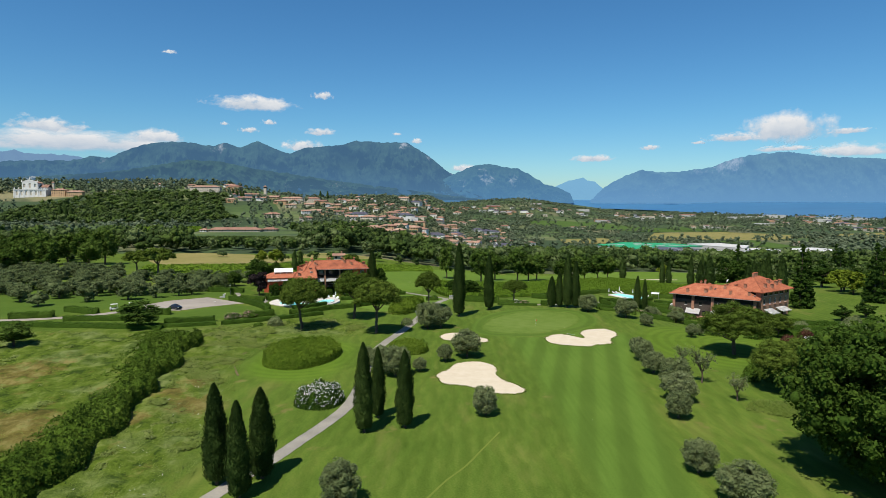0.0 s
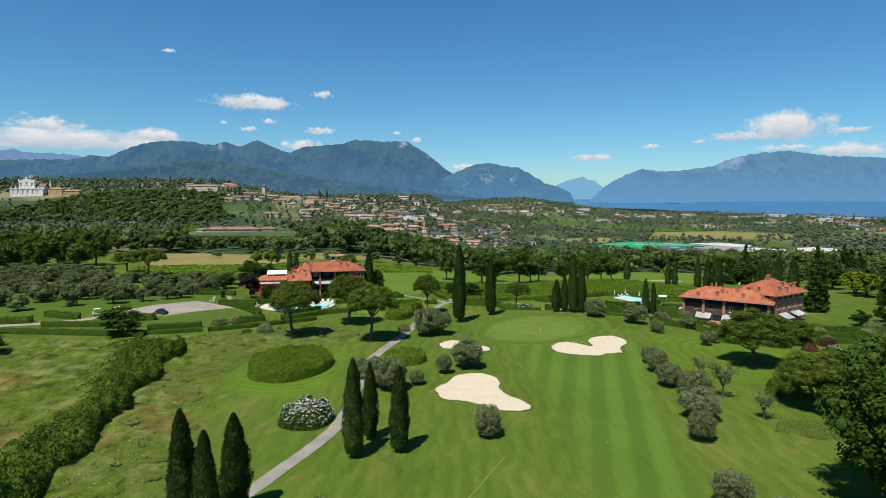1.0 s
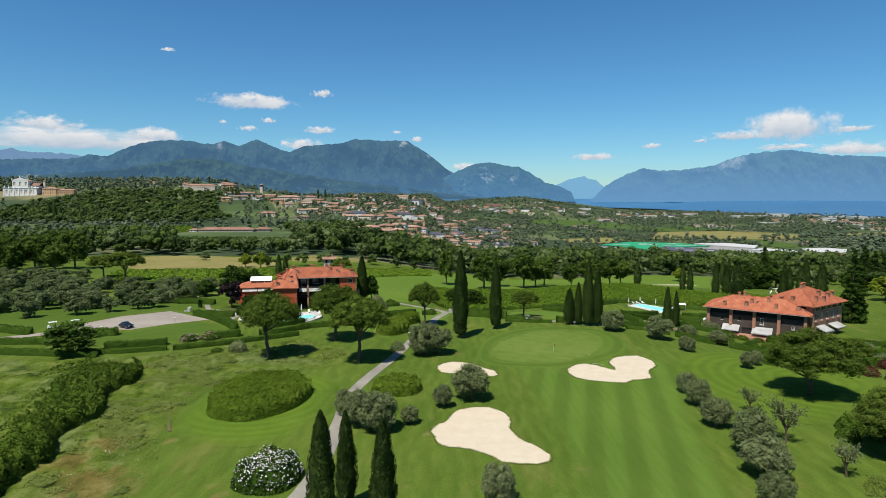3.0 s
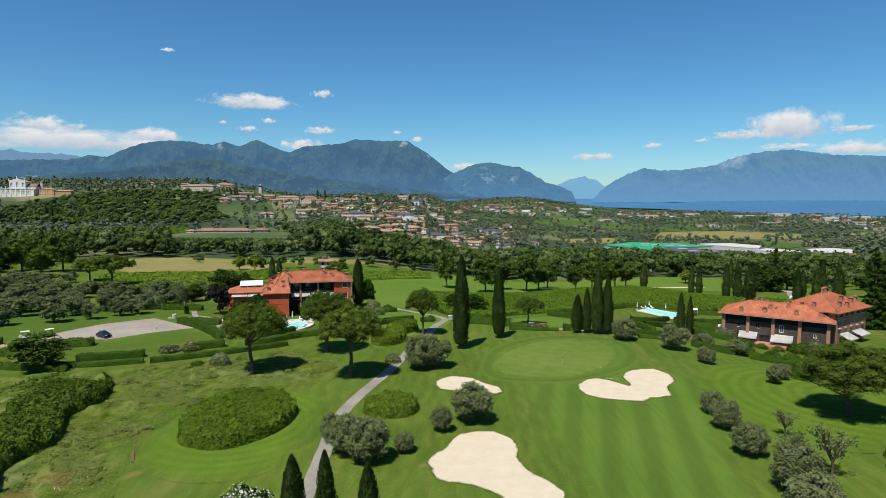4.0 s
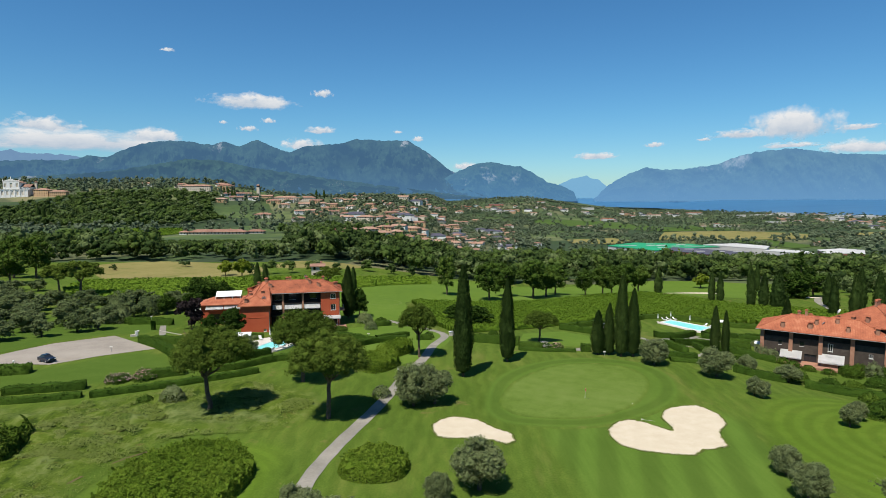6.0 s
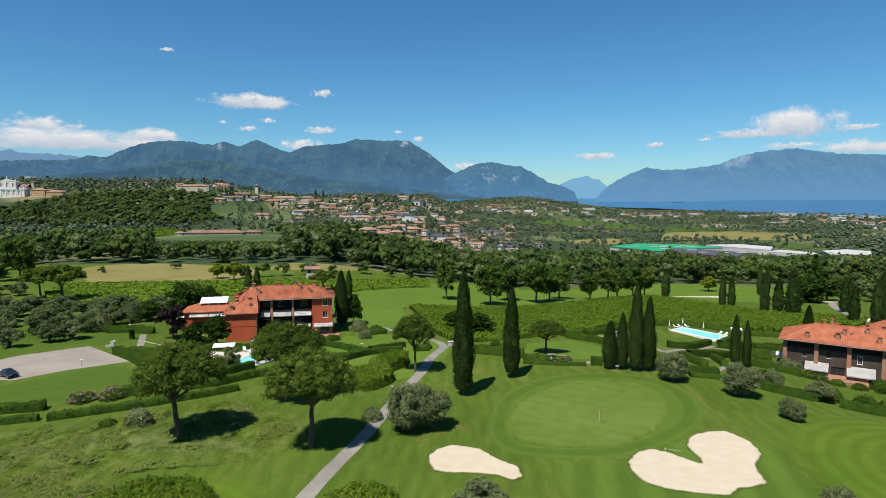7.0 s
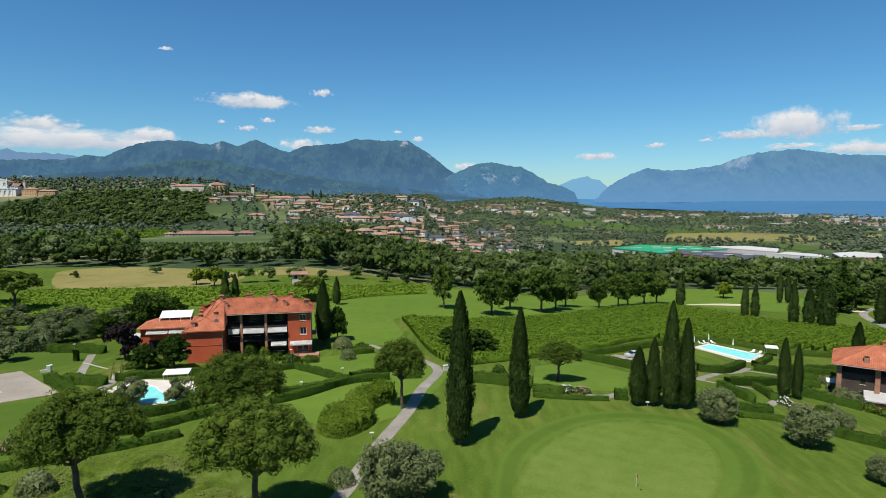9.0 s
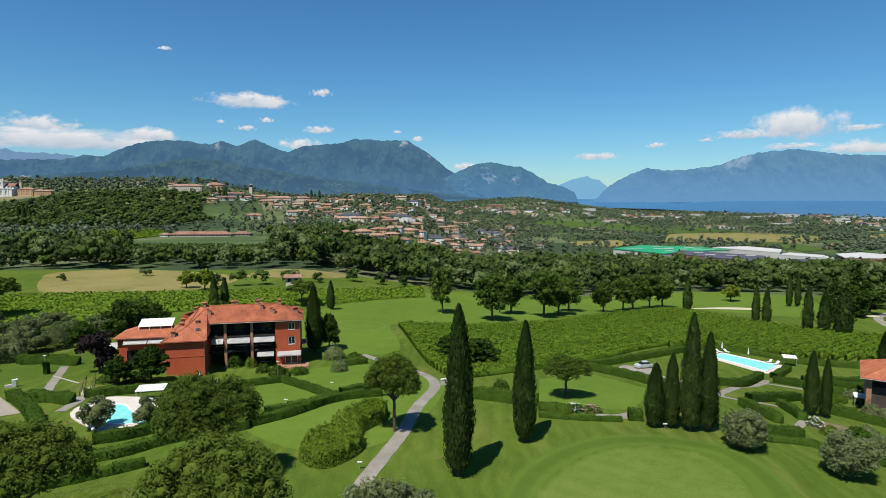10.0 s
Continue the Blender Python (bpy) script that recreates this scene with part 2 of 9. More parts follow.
M["path"] = surface("path_concrete", [(0.3, (0.1386, 0.1277, 0.1075)), (0.5, (0.2058, 0.189, 0.1571)), (0.7, (0.273, 0.2503, 0.2083))], 0.25, 3, 0.9, 0.3, 0.02)
M["gravel"] = surface("parking_gravel", [(0.3, (0.1789, 0.1546, 0.1243)), (0.5, (0.2478, 0.215, 0.1772)), (0.7, (0.2965, 0.2621, 0.2159))], 0.12, 3, 0.95, 0.4, 0.03)
M["cypress"] = foliage("cypress_leaf", (0.014, 0.028, 0.007), (0.031, 0.054, 0.012), (0.062, 0.092, 0.021), sub=0.08, contrast=0.6)
M["pine"] = foliage("pine_needle", (0.0252, 0.0437, 0.0067), (0.0605, 0.0924, 0.0126), (0.1159, 0.1478, 0.0235), sub=0.14, contrast=0.40, drift_scale=0.7)
M["olive"] = foliage("olive_leaf", (0.062, 0.084, 0.030), (0.124, 0.150, 0.062), (0.196, 0.218, 0.106), sub=0.28, contrast=0.25, drift_scale=0.8)
M["broad"] = foliage("broad_leaf", (0.0101, 0.0244, 0.0042), (0.026, 0.0521, 0.0076), (0.063, 0.0991, 0.0143), sub=0.10, contrast=0.7)
M["bramble"] = foliage("bramble_leaf", (0.0218, 0.0437, 0.0059), (0.0504, 0.0874, 0.0092), (0.1008, 0.1445, 0.0218), sub=0.12, contrast=0.60)
M["shrub"] = foliage("laurel_leaf", (0.028, 0.058, 0.005), (0.070, 0.118, 0.010), (0.135, 0.186, 0.022), sub=0.14, contrast=0.5, drift_scale=0.9, drift_amt=0.8)
M["hedge"] = foliage("hedge_leaf", (0.016, 0.0361, 0.005), (0.0353, 0.0689, 0.0084), (0.0672, 0.1075, 0.0151), sub=0.09, contrast=0.6)
M["purple"] = foliage("purple_leaf", (0.0101, 0.0084, 0.0084), (0.0218, 0.0168, 0.0168), (0.042, 0.0294, 0.0286), sub=0.04)
M["copper"] = foliage("copper_leaf", (0.040, 0.016, 0.012), (0.075, 0.034, 0.022), (0.120, 0.060, 0.038), sub=0.08, contrast=0.5)
M["yellow"] = foliage("lime_leaf", (0.0504, 0.0756, 0.0067), (0.126, 0.168, 0.0151), (0.21, 0.2436, 0.0336), sub=0.10)
M["vine"] = foliage("vine_leaf", (0.0487, 0.0907, 0.0084), (0.0991, 0.163, 0.0151), (0.1646, 0.2318, 0.0286), sub=0.14, contrast=0.7)
M["grassblade"] = foliage("long_grass", (0.062, 0.094, 0.014), (0.100, 0.138, 0.024), (0.160, 0.188, 0.058), sub=0.30, drift_scale=0.12, drift_amt=0.8, speck=1.0, contrast=0.15)
M["wood_far"] = foliage("far_leaf", (0.0185, 0.0353, 0.0092), (0.0454, 0.0756, 0.0168), (0.0924, 0.1277, 0.0302), sub=0.14, drift_scale=0.09, drift_amt=0.7, speck=1.8, contrast=0.35)
M["wood_dark"] = foliage("far_dark_leaf", (0.0118, 0.0227, 0.0076), (0.026, 0.0454, 0.0126), (0.0521, 0.0773, 0.021), sub=0.12, drift_scale=0.09, drift_amt=0.7, speck=1.8, contrast=0.35)
M["wood_light"] = foliage("far_light_leaf", (0.0403, 0.0605, 0.0218), (0.0806, 0.1109, 0.0378), (0.1294, 0.163, 0.0622), sub=0.18, drift_scale=0.09, drift_amt=0.7, speck=1.8, contrast=0.35)
M["oak"] = foliage("oak_leaf", (0.009, 0.022, 0.004), (0.026, 0.052, 0.007), (0.062, 0.098, 0.013), sub=0.10, contrast=0.8, drift_scale=0.9)
M["park"] = foliage("park_leaf", (0.0185, 0.0386, 0.0067), (0.0454, 0.079, 0.0118), (0.0907, 0.1277, 0.0235), sub=0.14, contrast=0.6)
# Aerial haze put into the leaf colour: paler and bluer than the nearer woods.
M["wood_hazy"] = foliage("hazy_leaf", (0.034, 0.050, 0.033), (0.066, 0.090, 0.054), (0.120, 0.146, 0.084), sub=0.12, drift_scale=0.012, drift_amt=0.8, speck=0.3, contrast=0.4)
# Hillside olives, leaf colour greyed to stand for haze over the distance.
M["olive_far"] = foliage("far_olive_leaf", (0.020, 0.032, 0.016), (0.042, 0.058, 0.030), (0.074, 0.092, 0.054), sub=0.08, speck=1.0, contrast=0.5)
# Darkened copy of the olive leaf: lens vignetting put into its colour.
M["grove"] = foliage("grove_olive_leaf", (0.040, 0.060, 0.020), (0.086, 0.112, 0.042), (0.146, 0.170, 0.078), sub=0.20, contrast=0.3, drift_scale=0.5)
M["bark"] = surface("bark", [(0.3, (0.042, 0.0294, 0.021)), (0.5, (0.0924, 0.0672, 0.0462)), (0.7, (0.1428, 0.1092, 0.0798))], 1.5, 9, 0.95, 0.8, 0.05, own=True)
M["petal"] = foliage("white_petal", (0.462, 0.42, 0.4032), (0.6048, 0.5712, 0.5544), (0.714, 0.6972, 0.672), sub=0.07)
M["pink"] = foliage("pink_petal", (0.336, 0.1344, 0.1512), (0.4872, 0.2772, 0.2772), (0.63, 0.4872, 0.462), sub=0.07)
# Roof tile for far houses: muting by haze is part of the colour.
M["tile_far"] = surface("hazed_roof_tile", [(0.30, (0.165, 0.085, 0.060)), (0.5, (0.245, 0.138, 0.095)), (0.72, (0.32, 0.205, 0.145))], 0.1, 1.0, 0.9, 0.3, 0.05, vary=0.3)
M["tile"] = surface("roof_tile", [(0.34, (0.1092, 0.0353, 0.0202)), (0.45, (0.252, 0.0773, 0.0386)), (0.58, (0.3276, 0.1075, 0.0538)), (0.70, (0.4368, 0.1848, 0.1008))], 0.45, 6.0, 0.9, 0.5, 0.05, vary=0.12, fine_amt=0.5)
M["redwall"] = surface("red_plaster", [(0.3, (0.2856, 0.0546, 0.0252)), (0.5, (0.3528, 0.0714, 0.0302)), (0.7, (0.4032, 0.0966, 0.042))], 0.3, 3, 0.92, 0.2, 0.01)
M["greywall"] = surface("timber_screen", [(0.3, (0.0336, 0.0252, 0.0193)), (0.5, (0.0554, 0.0428, 0.0336)), (0.7, (0.084, 0.0672, 0.0538))], 0.6, 4, 0.85, 0.3, 0.02)
M["brick"] = surface("brick_pier", [(0.3, (0.2268, 0.1092, 0.0672)), (0.5, (0.294, 0.1495, 0.0941)), (0.7, (0.3612, 0.2016, 0.1344))], 1.0, 7, 0.9, 0.4, 0.02)
M["peach"] = surface("peach_plaster", [(0.3, (0.21, 0.1134, 0.0714)), (0.5, (0.2604, 0.147, 0.0941)), (0.7, (0.3192, 0.189, 0.126))], 0.3, 3, 0.92, 0.2, 0.01)
M["dark"] = surface("dark_interior", [(0.3, (0.0151, 0.0134, 0.0126)), (0.6, (0.0336, 0.0294, 0.0252))], 0.5, 3, 0.9, 0.1, 0.01)
M["white"] = surface("white_canvas", [(0.3, (0.5208, 0.5124, 0.4914)), (0.6, (0.6048, 0.5964, 0.5796))], 0.6, 5, 0.8, 0.15, 0.01)
M["trim"] = surface("white_trim", [(0.3, (0.5208, 0.504, 0.4704)), (0.6, (0.6216, 0.6048, 0.5712))], 1, 5, 0.8, 0.1, 0.01)
M["stone"] = surface("pale_stone", [(0.3, (0.3948, 0.3528, 0.2982)), (0.5, (0.4704, 0.4242, 0.3696)), (0.7, (0.5292, 0.4914, 0.4326))], 0.4, 4, 0.85, 0.2, 0.01)
M["metal"] = surface("grey_metal", [(0.3, (0.252, 0.252, 0.252)), (0.6, (0.3528, 0.3528, 0.3528))], 1, 6, 0.45, 0.1, 0.005, 0.5, 0.6)
M["glass"], n_, l_, b_ = base_mat("window_glass", 0.08, 0, 0.6)
b_.inputs["Base Color"].default_value = (0.015, 0.018, 0.022, 1)
M["pool"], n_, l_, b_ = base_mat("pool_water", 0.3, 0, 0.12)
co_ = n_.new("ShaderNodeNewGeometry").outputs["Position"]
f_ = noise_at(n_, l_, co_, 0.7, 4)
l_.new(ramp(n_, l_, f_, [(0.3, (0.126, 0.4872, 0.4536)), (0.7, (0.2352, 0.588, 0.5376))]), b_.inputs["Base Color"])
bump(n_, l_, b_, noise_at(n_, l_, co_, 3, 3), 0.15, 0.05)


# ---- geometry helpers ----
def smooth(a, b, v):
    t = np.clip((v - a) / (b - a), 0, 1)
    return t * t * (3 - 2 * t)


def land(x, y):
    """Height of the ground: a level golf plateau that falls towards the plain, and the wooded hill."""
    x, y = np.asarray(x, float), np.asarray(y, float)
    rx = smooth(46, 86, x)
    right = (-6.5 * smooth(184, 252, y) * (1 - 0.65 * rx) - 5.0 * rx * smooth(135, 188, y) - 5 * smooth(250, 322, y)
             - 7 * smooth(312, 410, y) - 14 * smooth(390, 640, y) - 27 * smooth(600, 1080, y))
    left = -2.0 * smooth(185, 240, y) - 3.5 * smooth(240, 400, y) - 2 * smooth(500, 800, y)
    w = smooth(-90, 50, x)
    z = left * (1 - w) + right * w - 1.6 * np.exp(-((x + 45) / 22) ** 2 - ((y - 222) / 16) ** 2) - 1.5 * np.exp(-((x - 92) / 15) ** 2 - ((y - 194) / 13) ** 2)
    pad = np.exp(-((x - 77) / 9) ** 4 - ((y - 242) / 11) ** 4)
    z = z * (1 - pad) - 6.45 * pad
    az = x / np.maximum(y, 300.0)
    z = z + 40 * smooth(820, 1500, y) * (1 - smooth(-0.10, 0.14, az))
    z = z + 38 * smooth(950, 1500, y) * (1 - smooth(-0.42, -0.20, az))
    z = z + 86 * smooth(1500, 3300, y) * (1 - smooth(0.12, 0.34, az)) * smooth(-0.10, 0.14, az)
    return z


def gz(x, y):
    return float(land(x, y))


def mesh_of(name, verts, faces, mats=(), smooth_shade=False):
    me = bpy.data.meshes.new(name)
    me.from_pydata([tuple(v) for v in verts], [], faces)
    for m in mats:
        me.materials.append(m)
    if smooth_shade:
        me.polygons.foreach_set("use_smooth", [True] * len(me.polygons))
    me.update()
    return me


def quick(name, v, f, mat, smooth_shade=False):
    """A mesh from arrays: v (n, 3), f (m, 3 or 4)."""
    me = bpy.data.meshes.new(name)
    v, f = np.asarray(v, np.float32), np.asarray(f, np.int32)
    me.vertices.add(len(v))
    me.vertices.foreach_set("co", v.ravel())
    k = f.shape[1]
    me.loops.add(f.size)
    me.loops.foreach_set("vertex_index", f.ravel())
    me.polygons.add(len(f))
    me.polygons.foreach_set("loop_start", np.arange(0, f.size, k, dtype=np.int32))
    if smooth_shade:
        me.polygons.foreach_set("use_smooth", np.ones(len(f), bool))
    me.materials.append(mat)
    me.update(calc_edges=True)
    return me


def put(name, me, parent=None, at=None, label=""):
    ob = new(name, me)
    if parent is not None:
        ob.parent = parent
    if at is not None:
        ob.matrix_basis = at
    if label:
        tagged(ob, label)
    return ob


def part(name, bm, material, parent, label=""):
    me = bpy.data.meshes.new(name)
    bm.to_mesh(me)
    bm.free()
    me.materials.append(material)
    return put(name, me, parent, None, label)


def box(bm, x0, y0, z0, x1, y1, z1, bevel=0.0):
    r = bmesh.ops.create_cube(bm, size=1.0, matrix=Matrix.LocRotScale(((x0 + x1) / 2, (y0 + y1) / 2, (z0 + z1) / 2), None, (x1 - x0, y1 - y0, z1 - z0)))
    if bevel:
        bmesh.ops.bevel(bm, geom=list({e for v in r["verts"] for e in v.link_edges}), offset=bevel, segments=2, affect="EDGES")
    return bm


def boxed(*a, **k):
    return box(bmesh.new(), *a, **k)


def spline(pts, closed=True, step=6):
    """A smooth line through the points."""
    p, out, n = [np.array(q, float) for q in pts], [], len(pts)
    for i in range(n if closed else n - 1):
        a, b, c, d = (p[(i + k) % n] if closed else p[min(max(i + k, 0), n - 1)] for k in (-1, 0, 1, 2))
        for j in range(step):
            t = j / step
            out.append(0.5 * (2 * b + (c - a) * t + (2 * a - 5 * b + 4 * c - d) * t * t + (3 * b - a - 3 * c + d) * t ** 3))
    if not closed:
        out.append(p[-1])
    return out


def clip_cell(poly, axis, lim, keep_low):
    out = []
    for a, b in zip(poly, poly[1:] + poly[:1]):
        ia, ib = (a[axis] <= lim) == keep_low, (b[axis] <= lim) == keep_low
        if ia:
            out.append(a)
        if ia != ib:
            t = (lim - a[axis]) / (b[axis] - a[axis])
            q = [a[0] + t * (b[0] - a[0]), a[1] + t * (b[1] - a[1])]
            q[axis] = lim
            out.append(tuple(q))
    return out


def patch(name, outline, mat, lift=0.05, cell=4.0, rounded=True, label="", category="", dish=None, tufty=0.0, soft=False):
    """A piece of ground cover with a curved outline, draped over the land. dish: rim width and depth of a hollow."""
    line = spline(outline) if rounded else [np.array(p, float) for p in outline]
    poly = [(float(p[0]), float(p[1])) for p in line]
    arr = np.array(poly)
    verts, faces, index, rims = [], [], {}, []

    def vid(p):
        key = (round(p[0], 3), round(p[1], 3))
        if key not in index:
            z = gz(*p) + lift
            d = 0.0
            if dish or tufty or soft:
                a, b = arr, np.roll(arr, -1, 0)
                ab = b - a
                t = np.clip(((np.array(p) - a) * ab).sum(1) / np.maximum((ab ** 2).sum(1), 1e-9), 0, 1)
                d = np.sqrt((((a + ab * t[:, None]) - np.array(p)) ** 2).sum(1)).min()
            if dish:
                z += dish[1] * (1 - min(1, d / dish[0])) ** 2
            if tufty:
                z += tufty * min(1.0, d / 5.0) * max(0.0, 0.3 + 0.9 * noise.noise((p[0] * 0.22, p[1] * 0.22, 3.0)) + 0.8 * noise.noise((p[0] * 0.5, p[1] * 0.5, 8.0)))
            index[key] = len(verts)
            rims.append(d)
            verts.append((p[0], p[1], z))
        return index[key]
    (x0, y0), (x1, y1) = arr.min(0), arr.max(0)
    i0, i1, j0, j1 = math.floor(x0 / cell), math.ceil(x1 / cell), math.floor(y0 / cell), math.ceil(y1 / cell)
    for i in range(i0, i1):
        strip = clip_cell(clip_cell(poly, 0, i * cell, False), 0, (i + 1) * cell, True)
        if len(strip) < 3:
            continue
        for j in range(j0, j1):
            c = clip_cell(clip_cell(strip, 1, j * cell, False), 1, (j + 1) * cell, True)
            f = []
            for p in c:
                k = vid(p)
                if k not in f:
                    f.append(k)
            if len(f) >= 3:
                faces.append(f)
    me = mesh_of(name, verts, faces, [mat], True)
    bm = bmesh.new()
    bm.from_mesh(me)
    bmesh.ops.recalc_face_normals(bm, faces=bm.faces)
    for f in bm.faces:
        if f.normal.z < 0:
            f.normal_flip()
    bmesh.ops.triangulate(bm, faces=[f for f in bm.faces if len(f.verts) > 4])
    bm.to_mesh(me)
    bm.free()
    if soft:
        me.attributes.new("rim", "FLOAT", "POINT").data.foreach_set("value", np.array(rims, np.float32))
    for pl in me.polygons:
        pl.use_smooth = dish is not None or tufty > 0
    return tagged(put(name, me), label or name.replace("_", " "), category or "ground", "", "structure")


def ribbon(name, pts, width, mat, lift=0.06, label="", category="path", step=8):
    line = spline(pts, False, step)
    v, f = [], []
    for i, p in enumerate(line):
        d = line[min(i + 1, len(line) - 1)] - line[max(i - 1, 0)]
        d /= np.linalg.norm(d)
        nrm = np.array((-d[1], d[0]))
        w = width * (1 + 0.04 * math.sin(i * 1.7))
        for k in range(4):
            q = p + nrm * w * (k / 3 - 0.5)
            v.append((q[0], q[1], gz(*q) + lift))
        if i:
            f += [(4 * i - 4 + k, 4 * i - 3 + k, 4 * i + 1 + k, 4 * i + k) for k in range(3)]
    f = [q[::-1] for q in f]
    return tagged(put(name, mesh_of(name, v, f, [mat], True)), label, category, "", "structure")


# ---- plants ----
RNG = np.random.default_rng(7)


def unit(v):
    return v / np.maximum(np.linalg.norm(v, axis=1, keepdims=True), 1e-9)


def leaves(c, nrm, size, aspect=1.6, jitter=0.7, rng=RNG):
    """Leaf sprays: one bent quad each, about centre c with normal nrm."""
    n = len(c)
    nrm = unit(nrm + rng.normal(0, jitter, (n, 3)))
    a = unit(np.cross(nrm, rng.normal(0, 1, (n, 3))))
    b = np.cross(nrm, a)
    s = np.asarray(size) * rng.uniform(0.6, 1.35, n)
    a, b = a * (s * aspect * 0.5)[:, None], b * (s * 0.5)[:, None]
    lift = nrm * (s * 0.18)[:, None]
    v = np.stack([c - a - lift, c - b * 0.9, c + a - lift, c + b], 1).reshape(-1, 3)
    return v, np.arange(4 * n).reshape(n, 4)


ICO = {}


def ico(sub):
    if sub not in ICO:
        bm = bmesh.new()
        bmesh.ops.create_icosphere(bm, subdivisions=sub, radius=1)
        ICO[sub] = (np.array([v.co for v in bm.verts]), np.array([[q.index for q in f.verts] for f in bm.faces]))
        bm.free()
    return ICO[sub]


def to_quads(f):
    return np.concatenate([f, f[:, 2:3]], 1)


def join(chunks):
    v, f, k = [], [], 0
    for cv, cf in chunks:
        v.append(cv)
        f.append(cf + k)
        k += len(cv)
    return np.concatenate(v), np.concatenate(f)


def build_tri(name, chunks, mat):
    """Triangles and quads together: quads are cut in two."""
    out = []
    for v, f in chunks:
        out.append((v, f if f.shape[1] == 3 else np.concatenate([f[:, (0, 1, 2)], f[:, (0, 2, 3)]])))
    v, f = join(out)
    return quick(name, v, f, mat)


def clumps(centres, radii, per, size, squash=0.85, core=0.72, aspect=1.6, up=0.25, rng=RNG, sub=1, wild=0.55):
    """A crown of many clumps of leaves, each round a dark core."""
    ch = []
    iv, jf = ico(sub)
    for c, r in zip(centres, radii):
        d = unit(rng.normal(0, 1, (per, 3)))
        keep = d[:, 2] > -0.75
        d = d[keep]
        k = rng.uniform(0.84, 1.20, (len(d), 1))
        sc = np.array((1, 1, squash))
        ch.append(leaves(c + d * r * k * sc, d + np.array((0, 0, up)), size, aspect, wild, rng))
        if core:
            ch.append((c + iv * (1 + (0.18 if sub == 1 else 0.11) * rng.normal(0, 1, (len(iv), 1))) * r * core * sc, jf))
    return ch


def tube(a, b, ra, rb, seg=7, rng=RNG, wob=0.0, rows=4):
    a, b = np.array(a, float), np.array(b, float)
    ax = unit((b - a)[None])[0]
    u = unit(np.cross(ax, (0.31, 0.95, 0.1) if abs(ax[2]) > 0.9 else (0, 0, 1))[None])[0]
    w = np.cross(ax, u)
    v, f = [], []
    for i in range(rows + 1):
        t = i / rows
        c = a + (b - a) * t + (u * rng.normal(0, wob) + w * rng.normal(0, wob)) * (0 < i < rows)
        r = ra + (rb - ra) * t
        for k in range(seg):
            g = 2 * math.pi * k / seg
            v.append(c + (u * math.cos(g) + w * math.sin(g)) * r)
    for i in range(rows):
        for k in range(seg):
            f.append((i * seg + k, i * seg + (k + 1) % seg, (i + 1) * seg + (k + 1) % seg, (i + 1) * seg + k))
    return np.array(v), np.array(f)


def tree(name, trunk_chunks, crown_chunks, leaf_mat, bark="bark"):
    root = new(name)
    if trunk_chunks:
        put("trunk", build_tri("trunk", trunk_chunks, M[bark]), root)
    put("crown", build_tri("crown", crown_chunks, leaf_mat), root)
    return root


def cypress(seed, height=12.0, radius=1.35, n=7000, mat="cypress"):
    """A column of upright sprays with a ragged, fluted outline."""
    rng = np.random.default_rng(seed)
    ph = rng.uniform(0, 6.28, 6)

    def prof(t, g):
        p = np.minimum(1, (t / 0.05) ** 0.5) * (0.66 + 0.34 * np.clip(t / 0.32, 0, 1)) * np.clip(1 - t ** 1.7, 0, 1) ** 0.62 * 1.06
        return radius * p * (1 + 0.10 * np.sin(3 * g + ph[0] + 5 * t) + 0.08 * np.sin(7 * g + ph[1] + 9 * t) + 0.07 * np.sin(23 * t + ph[2] + 2 * g))
    t, g = rng.uniform(0.02, 1, n) ** 0.9, rng.uniform(0, 6.283, n)
    r = prof(t, g) * rng.uniform(0.80, 1.08, n)
    c = np.stack([r * np.cos(g), r * np.sin(g), 0.35 + t * (height - 0.35)], 1)
    out = np.stack([np.cos(g), np.sin(g), 0.25 + 0 * g], 1)
    nrm = unit(out + rng.normal(0, 0.35, (n, 3)))
    up = unit(np.stack([0.25 * np.cos(g), 0.25 * np.sin(g), 1 + 0 * g], 1) + rng.normal(0, 0.16, (n, 3)))
    a = up
    b = unit(np.cross(nrm, up))
    s = rng.uniform(0.6, 1.3, n) * (0.19 if n > 3000 else 0.29) * height / 12
    v = np.stack([c - a * s[:, None] * 0.8, c + b * s[:, None] * 0.32, c + a * s[:, None] * 0.9 + nrm * s[:, None] * 0.12, c - b * s[:, None] * 0.32], 1).reshape(-1, 3)
    chunks = [(v, np.arange(4 * n).reshape(n, 4))]
    rows, seg = 26, 14
    cv = [(0.86 * prof(np.array(i / rows * 0.985), 6.283 * k / seg) * math.cos(6.283 * k / seg) * (1 + 0.1 * rng.normal()),
           0.86 * prof(np.array(i / rows * 0.985), 6.283 * k / seg) * math.sin(6.283 * k / seg) * (1 + 0.1 * rng.normal()), 0.3 + i / rows * (height - 0.5)) for i in range(rows + 1) for k in range(seg)]
    cf = [(i * seg + k, i * seg + (k + 1) % seg, (i + 1) * seg + (k + 1) % seg, (i + 1) * seg + k) for i in range(rows) for k in range(seg)]
    chunks.append((np.array(cv, float), np.array(cf)))
    return tree("cypress", [tube((0, 0, -0.6), (0, 0, height * 0.4), radius * 0.16, radius * 0.08, 7, rng)], chunks, M[mat])


